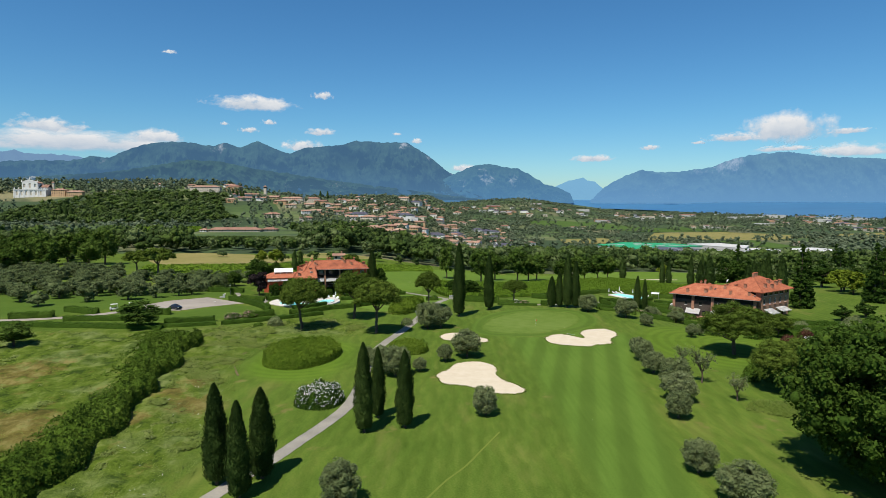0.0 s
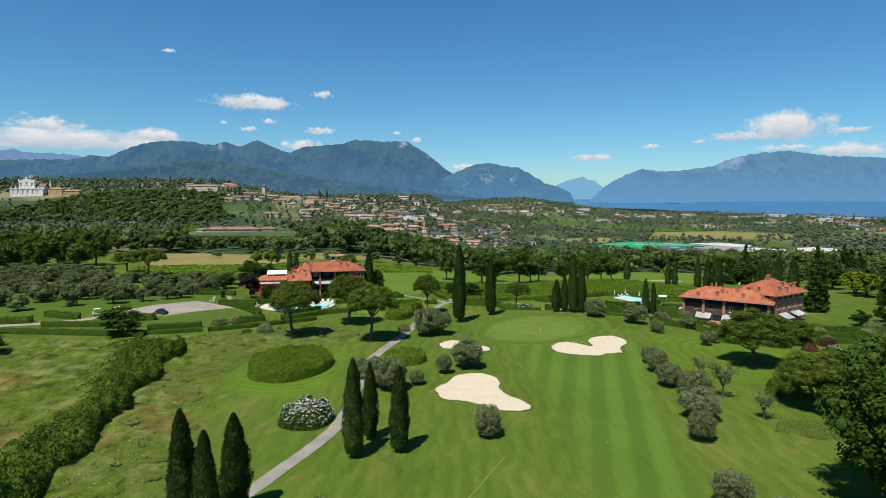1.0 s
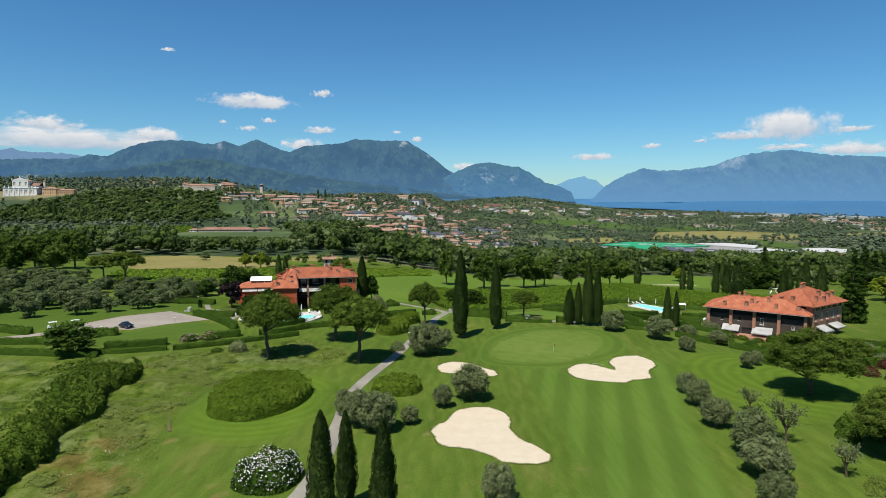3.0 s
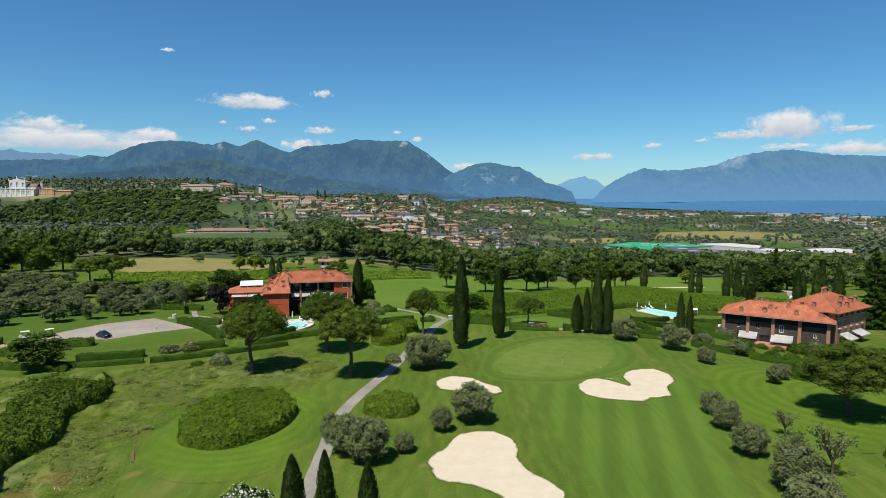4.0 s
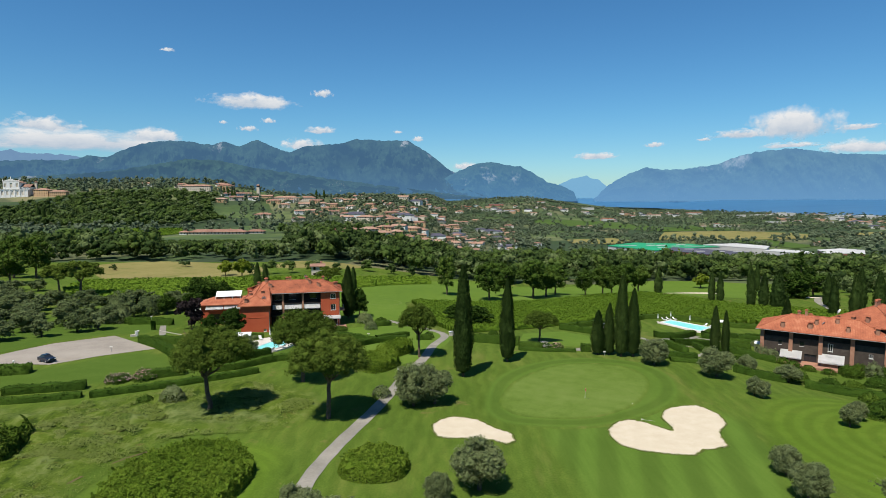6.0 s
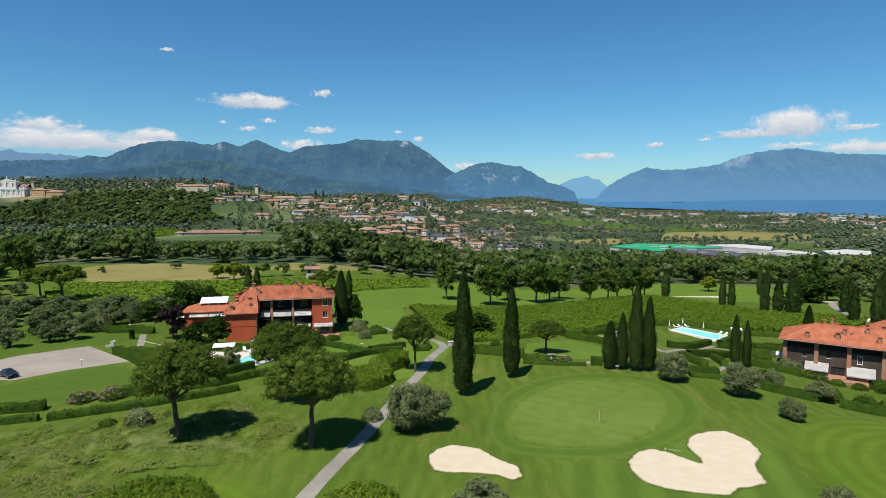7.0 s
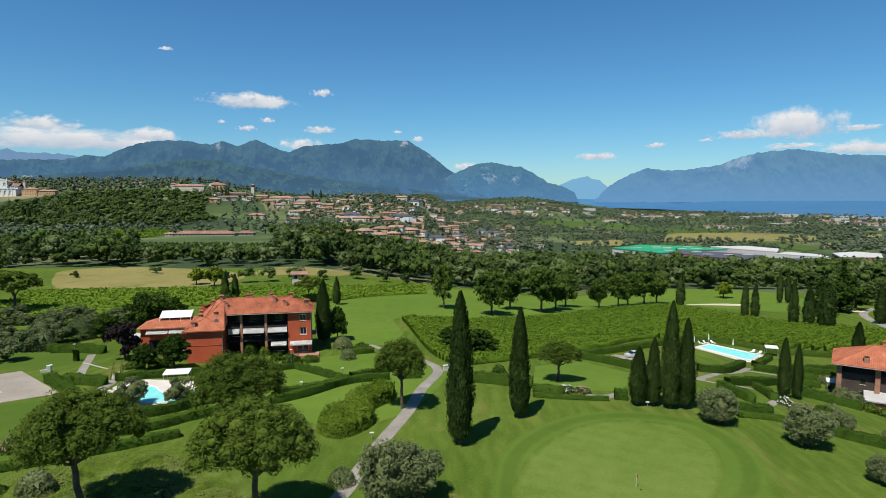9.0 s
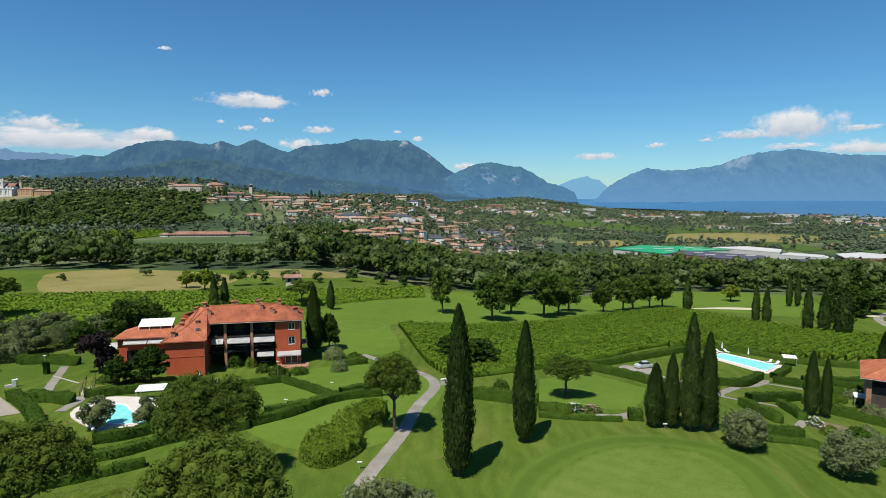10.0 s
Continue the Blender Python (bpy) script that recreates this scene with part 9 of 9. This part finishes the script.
# ---- vehicles ----
def car(x, y, turn, paint, length, label, name="car", z=None):
    root = new(name)
    root.matrix_basis = pose(x, y, gz(x, y) + 0.07 if z is None else z, 0, 0, turn)
    L, W = length, 1.76
    prof = [(-L / 2, 0.35), (-L / 2 + 0.05, 0.85), (-L / 2 + 0.75, 1.0), (-L / 2 + 1.5, 1.05), (L / 2 - 0.9, 1.05), (L / 2 - 0.1, 0.95), (L / 2, 0.6), (L / 2 - 0.05, 0.32)]
    b = bmesh.new()
    rings = []
    for s, k in ((-1, 0.94), (-1, 1.0), (1, 1.0), (1, 0.94)):
        yy = s * W / 2 * (1.0 if k == 0.94 else 0.86)
        rings.append([b.verts.new((p[0] * (1 if k == 1.0 else 0.97), yy, p[1] if k == 1.0 else 0.32 + (p[1] - 0.32) * 0.93)) for p in prof])
    for r0, r1 in zip(rings, rings[1:]):
        for i in range(len(prof)):
            b.faces.new((r0[i], r0[(i + 1) % len(prof)], r1[(i + 1) % len(prof)], r1[i]))
    b.faces.new(rings[0])
    b.faces.new(rings[-1][::-1])
    bmesh.ops.recalc_face_normals(b, faces=b.faces)
    body = part("body", b, paint, root)
    g = bmesh.new()
    x0, x1 = -L / 2 + 1.05, L / 2 - 0.55
    lo = [(x0, -0.76), (x1, -0.76), (x1, 0.76), (x0, 0.76)]
    hi = [(x0 + 0.75, -0.62), (x1 - 0.55, -0.62), (x1 - 0.55, 0.62), (x0 + 0.75, 0.62)]
    a, c = [g.verts.new((*p, 1.02)) for p in lo], [g.verts.new((*p, 1.46)) for p in hi]
    for i in range(4):
        g.faces.new((a[i], a[(i + 1) % 4], c[(i + 1) % 4], c[i]))
    g.faces.new(c)
    part("glasshouse", g, M["glass"], root, "dark car windows")
    part("roof", boxed(x0 + 0.72, -0.64, 1.455, x1 - 0.5, 0.64, 1.52, bevel=0.03), paint, root)
    for sx in (-L / 2 + 0.78, L / 2 - 0.78):
        for sy in (-1, 1):
            wb = new("wheel")
            wb.parent = root
            wb.matrix_basis = pose(sx, sy * 0.78, 0.31, 90)
            t = bmesh.new()
            bmesh.ops.create_cone(t, cap_ends=True, segments=16, radius1=0.31, radius2=0.31, depth=0.2)
            part("tyre", t, M["dark"], wb)
            t = bmesh.new()
            bmesh.ops.create_cone(t, cap_ends=True, segments=12, radius1=0.19, radius2=0.19, depth=0.22)
            part("rim", t, M["metal"], wb)
    for sy in (-0.6, 0.6):
        part("headlight", boxed(-L / 2 - 0.01, sy - 0.18, 0.66, -L / 2 + 0.1, sy + 0.18, 0.8, bevel=0.03), M["trim"], root)
        part("tail_light", boxed(L / 2 - 0.12, sy - 0.14, 0.7, L / 2 - 0.01, sy + 0.14, 0.88, bevel=0.02), M["redwall"], root)
        part("mirror", boxed(-0.55, sy * 1.5 - 0.08, 1.0, -0.4, sy * 1.5 + 0.08, 1.14, bevel=0.02), paint, root)
    return tagged(root, label, "car")


PAINT, n_, l_, b_ = base_mat("navy_car_paint", 0.22, 0.2, 0.5)
b_.inputs["Base Color"].default_value = (0.012, 0.018, 0.035, 1)
SILVER, n_, l_, b_ = base_mat("silver_car_paint", 0.3, 0.4, 0.5)
b_.inputs["Base Color"].default_value = (0.55, 0.56, 0.57, 1)
BLACK, n_, l_, b_ = base_mat("black_gloss", 0.3, 0.1, 0.5)
b_.inputs["Base Color"].default_value = (0.012, 0.012, 0.014, 1)
car(-82.6, 182.3, 152, PAINT, 3.9, "small dark blue hatchback parked on the gravel")
car(49.0, 236.4, 18, SILVER, 4.2, "silver car parked beside the vineyard hedge")


def cart(x, y, turn, label, body="white"):
    """An open golf buggy: tub, seat, canopy on four posts, wheels."""
    root = new("golf_cart")
    root.matrix_basis = pose(x, y, gz(x, y) + 0.05, 0, 0, turn)
    part("body", boxed(-1.2, -0.6, 0.3, 1.2, 0.6, 0.62, bevel=0.08), BLACK if body == "dark" else M["white"], root)
    part("front_cowl", boxed(-1.2, -0.55, 0.62, -0.75, 0.55, 1.05, bevel=0.1), BLACK if body == "dark" else M["white"], root)
    part("seat", boxed(0.0, -0.55, 0.62, 0.5, 0.55, 0.85, bevel=0.05), M["dark"], root)
    part("backrest", boxed(0.45, -0.55, 0.85, 0.6, 0.55, 1.3, bevel=0.04), M["dark"], root)
    part("canopy", boxed(-0.95, -0.62, 1.82, 0.95, 0.62, 1.9, bevel=0.03), M["white"], root)
    for sx in (-0.8, 0.85):
        for sy in (-0.55, 0.55):
            part("post", boxed(sx - 0.025, sy - 0.025, 0.6, sx + 0.025, sy + 0.025, 1.82), M["metal"], root)
            t = bmesh.new()
            bmesh.ops.create_cone(t, cap_ends=True, segments=12, radius1=0.22, radius2=0.22, depth=0.16, matrix=Matrix.Translation((sx, sy, 0.2)) @ Matrix.Rotation(math.pi / 2, 4, "X"))
            part("wheel", t, M["dark"], root)
    return tagged(root, label, "golf cart")


cart(-100.5, 180.6, 30, "white golf cart parked by the car park hedge")
cart(-96.2, 183.0, 40, "dark golf cart parked by the car park hedge", "dark")


# ---- furniture, lamps, flag ----
def canopy(x, y, w, d, h, turn, label, tilt=4):
    root = new("garden_canopy")
    root.matrix_basis = pose(x, y, gz(x, y), 0, 0, turn)
    t = math.tan(radians(tilt)) * d / 2
    part("canvas", shell([(-w / 2, -d / 2, h - t), (w / 2, -d / 2, h - t), (w / 2, d / 2, h + t), (-w / 2, d / 2, h + t), (0, 0, h + 0.3)], [[0, 1, 4], [1, 2, 4], [2, 3, 4], [3, 0, 4]], 0.12), M["white"], root)
    for sx in (-1, 1):
        for sy in (-1, 1):
            part("post", boxed(sx * (w / 2 - 0.15) - 0.05, sy * (d / 2 - 0.15) - 0.05, -0.3, sx * (w / 2 - 0.15) + 0.05, sy * (d / 2 - 0.15) + 0.05, h - 0.1 + sy * t * 0.8), M["metal"], root)
    return tagged(root, label, "canopy")


canopy(-48.7, 202.0, 4.6, 3.0, 2.1, 12, "white square canopy beside the pool")
canopy(87.2, 243.2, 3.0, 2.6, 2.3, -20, "white square canopy beside the pool")
canopy(83.0, 211.6, 3.6, 2.6, 2.2, -30, "white canvas shelter over garden seats")
for k in range(3):
    sx, sy = 82.0 + k * 1.0, 211.9 - 0.3 * k
    s = new("garden_chair")
    s.matrix_basis = pose(sx, sy, gz(sx, sy) + 0.02, 0, 0, 30 * k)
    part("seat", boxed(-0.3, -0.3, 0.36, 0.3, 0.3, 0.44, bevel=0.02), M["dark"], s)
    part("backrest", boxed(-0.3, 0.26, 0.44, 0.3, 0.32, 0.9, bevel=0.02), M["dark"], s)
    for a in (-0.26, 0.26):
        for b in (-0.26, 0.26):
            part("leg", boxed(a - 0.02, b - 0.02, 0, a + 0.02, b + 0.02, 0.36), M["metal"], s)
    tagged(s, "dark garden chair under the canvas shelter", "chair", "garden chairs")


def closed_umbrella(x, y, z, label):
    root = new("parasol")
    root.matrix_basis = pose(x, y, z)
    b = bmesh.new()
    bmesh.ops.create_cone(b, cap_ends=True, segments=8, radius1=0.03, radius2=0.03, depth=2.6, matrix=Matrix.Translation((0, 0, 1.3)))
    part("pole", b, M["metal"], root)
    b = bmesh.new()
    bmesh.ops.create_cone(b, cap_ends=True, segments=10, radius1=0.30, radius2=0.05, depth=1.7, matrix=Matrix.Translation((0, 0, 1.95)))
    for v in b.verts:
        if v.co.z < 1.5:
            v.co.xy *= 0.7 + 0.5 * (v.index % 2)
    part("folded_canopy", b, M["white"], root)
    part("base", boxed(-0.3, -0.3, 0, 0.3, 0.3, 0.1, bevel=0.03), M["stone"], root)
    return tagged(root, label, "parasol", "parasols")


for x, y in ((75.4, 253.2), (79.2, 247.2), (70.0, 250.0)):
    closed_umbrella(x, y, -6.36, "folded white parasol at the pool edge")
for x, y in ((-37.0, 201.6), (-41.5, 201.2)):
    closed_umbrella(x, y, 0.12, "folded white parasol at the pool edge")


def lounger(x, y, z, turn):
    root = new("sun_lounger")
    root.matrix_basis = pose(x, y, z, 0, 0, turn)
    part("bed", boxed(-0.33, -0.95, 0.3, 0.33, 0.35, 0.4, bevel=0.03), M["white"], root)
    b = boxed(-0.33, 0, 0, 0.33, 0.75, 0.09, bevel=0.03)
    b.transform(Matrix.Translation((0, 0.33, 0.32)) @ Matrix.Rotation(radians(42), 4, "X"))
    part("backrest", b, M["white"], root)
    for sx in (-0.28, 0.28):
        for sy in (-0.8, 0.25):
            part("leg", boxed(sx - 0.03, sy - 0.03, 0, sx + 0.03, sy + 0.03, 0.3), M["trim"], root)
    return tagged(root, "white sun lounger on the pool deck", "sun lounger", "sun loungers")


for x, y, z, t in ((74.4, 252.6, -6.36, 35), (76.4, 252.7, -6.36, 20), (72.8, 252.0, -6.36, 50), (82.2, 243.0, -6.36, -60), (83.2, 241.6, -6.36, -60), (-39.5, 202.2, 0.12, 20), (-37.8, 202.4, 0.12, 10), (-36.6, 200.2, 0.12, -40), (-36.2, 198.4, 0.12, -60), (-43.6, 200.6, 0.12, 30), (-36.4, 193.0, 0.12, -120), (-38.0, 190.8, 0.12, -130)):
    lounger(x, y, z, t)


def lamp(x, y, h, label, globe=False):
    root = new("garden_lamp")
    root.matrix_basis = pose(x, y, gz(x, y))
    b = bmesh.new()
    bmesh.ops.create_cone(b, cap_ends=True, segments=8, radius1=0.06, radius2=0.04, depth=h + 0.3, matrix=Matrix.Translation((0, 0, h / 2 - 0.15)))
    part("pole", b, M["metal"], root)
    b = bmesh.new()
    if globe:
        bmesh.ops.create_icosphere(b, subdivisions=2, radius=0.24, matrix=Matrix.Translation((0, 0, h + 0.18)))
    else:
        box(b, -0.32, -0.12, h, 0.32, 0.12, h + 0.14, bevel=0.03)
    part("head", b, M["trim"], root)
    return tagged(root, label, "lamp", "garden lamps")


for x, y, h, gl in ((-79.3, 219.8, 3.4, False), (-57.6, 216.0, 3.6, False), (-32.5, 222.6, 3.4, False), (-24.3, 198.2, 0.8, False), (-77.2, 208.9, 1.1, True), (-48.4, 184.2, 0.7, True), (-87.0, 178.8, 0.9, True), (-8.4, 173.4, 0.9, False), (-73.8, 190.6, 1.0, False), (-19.1, 211.6, 0.8, False), (16.5, 207.0, 0.8, False), (35.0, 186.4, 0.7, False)):
    lamp(x, y, h, "slim white-headed garden lamp on the lawn" if h > 2 else "low garden bollard lamp beside the grass", gl)
sc = new("boundary_wall")
part("block", boxed(0.0, -0.25, -0.3, 1.6, 0.25, 0.5, bevel=0.03), M["stone"], sc)
part("pier", boxed(1.1, -0.3, -0.3, 1.7, 0.3, 1.3, bevel=0.03), M["trim"], sc)
sc.matrix_basis = pose(-78.6, 207.6, gz(-78.6, 207.6), 0, 0, 38)
tagged(sc, "low white entrance wall at the car park", "wall")
sg = new("gatepost_wall")
part("panel", boxed(-0.9, -0.2, -0.3, 0.9, 0.2, 1.15, bevel=0.02), M["stone"], sg)
part("cap", boxed(-1.0, -0.28, 1.15, 1.0, 0.28, 1.28, bevel=0.02), M["trim"], sg)
sg.matrix_basis = pose(2.6, 213.6, gz(2.6, 213.6), 0, 0, 25)
tagged(sg, "pale stone gate wall beside the path", "wall")
bs = new("sign_post")
part("post", boxed(-0.04, -0.04, -0.2, 0.04, 0.04, 1.1), M["dark"], bs)
part("board", boxed(-0.35, -0.05, 0.75, 0.35, -0.02, 1.15, bevel=0.01), M["dark"], bs)
bs.matrix_basis = pose(-23.2, 196.2, gz(-23.2, 196.2), 0, 0, 10)
tagged(bs, "small dark sign beside the hedge", "sign")

flag = new("golf_flag")
b = bmesh.new()
bmesh.ops.create_cone(b, cap_ends=True, segments=8, radius1=0.025, radius2=0.015, depth=1.75, matrix=Matrix.Translation((0, 0, 0.8)))
part("stick", b, M["trim"], flag)
b = bmesh.new()
vs = []
for i in range(6):
    t = i / 5
    vs.append((b.verts.new((0.02 + 0.16 * t, 0.05 * math.sin(4 * t), 1.66 - 0.16 * t)), b.verts.new((0.02 + 0.13 * t, 0.05 * math.sin(4 * t), 1.24 - 0.16 * t))))
for a, c in zip(vs, vs[1:]):
    b.faces.new((a[0], c[0], c[1], a[1]))
bmesh.ops.solidify(b, geom=b.faces[:], thickness=0.015)
part("pennant", b, surface("red_cloth", [(0.3, (0.45, 0.03, 0.02)), (0.6, (0.60, 0.06, 0.04))], 2, 8), flag, "red cloth pennant")
b = bmesh.new()
bmesh.ops.create_circle(b, cap_ends=True, segments=16, radius=0.12, matrix=Matrix.Translation((0.25, -0.6, 0.012)))
part("cup", b, M["dark"], flag)
flag.matrix_basis = pose(24.3, 159.4, gz(24.3, 159.4) + 0.09, 0, 0, 20)
tagged(flag, "small red flag on a white stick in the green", "flag")
rk = new("bunker_rake")
b = bmesh.new()
ridge_caps(b, (0, 0, 0), (1.9, -0.2, 0.03), 0.02, 3)
part("handle", b, M["trim"], rk)
part("head", boxed(-0.06, -0.3, -0.04, 0.02, 0.3, 0.03), M["trim"], rk)
rk.matrix_basis = pose(30.6, 149.4, 0.16, 0, 0, -22)
tagged(rk, "white rake lying at the bunker edge", "rake")
for x, y in ((22.2, 92.0), (31.4, 156.4)):
    gb = bmesh.new()
    bmesh.ops.create_icosphere(gb, subdivisions=2, radius=0.06, matrix=Matrix.Translation((x, y, gz(x, y) + 0.14)))
    me = bpy.data.meshes.new("golf_ball")
    gb.to_mesh(me)
    gb.free()
    me.materials.append(M["trim"])
    tagged(put("golf_ball", me), "white golf ball on the short grass", "golf ball", "golf balls")


# ---- long grass ----
def tufts(name, outline, count, h, seed, mat, label, wide=0.055):
    rng = np.random.default_rng(seed)
    poly = np.array(outline, float)
    lo, hi = poly.min(0), poly.max(0)
    p = rng.uniform(lo, hi, (count * 3, 2))
    a, b = poly, np.roll(poly, -1, 0)
    x, y = p[:, :1], p[:, 1:]
    cond = (a[:, 1] > y) != (b[:, 1] > y)
    with np.errstate(divide="ignore", invalid="ignore"):
        xi = (b[:, 0] - a[:, 0]) * (y - a[:, 1]) / (b[:, 1] - a[:, 1]) + a[:, 0]
    p = p[(cond & (x < xi)).sum(1) % 2 == 1]
    dens = np.array([noise.noise((q[0] * 0.16, q[1] * 0.16, seed)) + 0.5 * noise.noise((q[0] * 0.6, q[1] * 0.6, seed)) for q in p])
    p = p[dens > rng.normal(0.02, 0.18, len(p))][:count]
    n = len(p)
    z = land(p[:, 0], p[:, 1])
    c = np.column_stack([p, z + 0.12 + h * rng.uniform(0.1, 0.7, n)])
    v, f = leaves(c, np.tile((0.3, -0.6, 1.0), (n, 1)), wide, 7.0, 0.45, rng)
    return tagged(put(name, build_tri(name, [(v, f)], M[mat])), label, "grass", "", "stuff")


tufts("long_grass", [(-46, 40), (-30, 60), (-33, 82), (-37, 102), (-43, 118), (-42, 128), (-39, 142), (-24, 146), (-20, 157), (-36, 171), (-60, 157), (-62, 148), (-56, 125), (-51, 98), (-46, 72)], 26000, 0.42, 5, "grassblade", "long wild meadow grass bending in the wind")
tufts("long_grass", [(-170, 60), (-58, 60), (-60, 100), (-74, 146), (-90, 153), (-170, 150)], 14000, 0.4, 6, "grassblade", "long wild meadow grass bending in the wind")
def tussocks(name, outline, count, h, seed, mat, label):
    """Clumps of tall upright grass, thick in some stands and missing in others."""
    rng = np.random.default_rng(seed)
    poly = np.array(outline, float)
    lo, hi = poly.min(0), poly.max(0)
    p = rng.uniform(lo, hi, (count * 8, 2))
    a, b = poly, np.roll(poly, -1, 0)
    x, y = p[:, :1], p[:, 1:]
    cond = (a[:, 1] > y) != (b[:, 1] > y)
    with np.errstate(divide="ignore", invalid="ignore"):
        xi = (b[:, 0] - a[:, 0]) * (y - a[:, 1]) / (b[:, 1] - a[:, 1]) + a[:, 0]
    p = p[(cond & (x < xi)).sum(1) % 2 == 1]
    dens = np.array([noise.noise((q[0] * 0.11, q[1] * 0.11, seed)) + 0.4 * noise.noise((q[0] * 0.4, q[1] * 0.4, seed)) for q in p])
    p = p[dens > rng.normal(0.10, 0.10, len(p))][:count]
    ch = []
    for q in p:
        r, k = rng.uniform(0.5, 1.5), 46
        g, d = rng.uniform(0, 6.283, k), r * np.sqrt(rng.uniform(0, 1, k))
        xy = q + np.stack([d * np.cos(g), d * np.sin(g) * 0.8], 1)
        z = land(xy[:, 0], xy[:, 1]) + 0.25 + h * rng.uniform(0.3, 0.9, k) * (1.1 - 0.6 * d / r)
        ch.append(leaves(np.column_stack([xy, z]), np.column_stack([0.3 * np.cos(g), 0.3 * np.sin(g) - 0.3, 1.0 + 0 * g]), 0.15, 4.0, 0.25, rng))
    return tagged(put(name, build_tri(name, ch, M[mat])), label, "grass", "", "stuff")


tussocks("tall_grass", [(-44, 70), (-35, 82), (-38, 104), (-44, 118), (-43, 128), (-39, 143), (-25, 147), (-22, 157), (-38, 170), (-60, 157), (-61, 148), (-54, 121), (-48, 92)], 420, 0.42, 15, "grassblade", "pale feathery stands of tall meadow grass")
tussocks("tall_grass", [(-150, 70), (-66, 70), (-66, 100), (-78, 146), (-92, 152), (-150, 150)], 160, 0.35, 16, "grassblade", "pale feathery stands of tall meadow grass")
tufts("long_grass", [(48, 96), (54, 92), (60, 96), (58, 104), (52, 102)], 1500, 0.35, 17, "grassblade", "weedy long grass at the oak's edge", 0.09)
lr = np.random.default_rng(44)
for line in LIPS:
    a = np.array(line)
    q = np.repeat(a, 16, 0) + lr.normal(0, 0.10, (len(a) * 16, 2))
    c = np.column_stack([q, land(q[:, 0], q[:, 1]) + lr.uniform(0.02, 0.11, len(q))])
    tagged(put("grass_lip", build_tri("grass_lip", [leaves(c, np.tile((0.1, -0.4, 1.0), (len(c), 1)), 0.055, 4.5, 0.6, lr)], M["grassblade"])), "ragged lip of longer grass round the bunker", "grass", "", "stuff")
tufts("weed_blossom", [(-46, 60), (-34, 66), (-38, 100), (-44, 120), (-50, 100)], 110, 0.5, 8, "petal", "scattered white meadow flowers", 0.05)
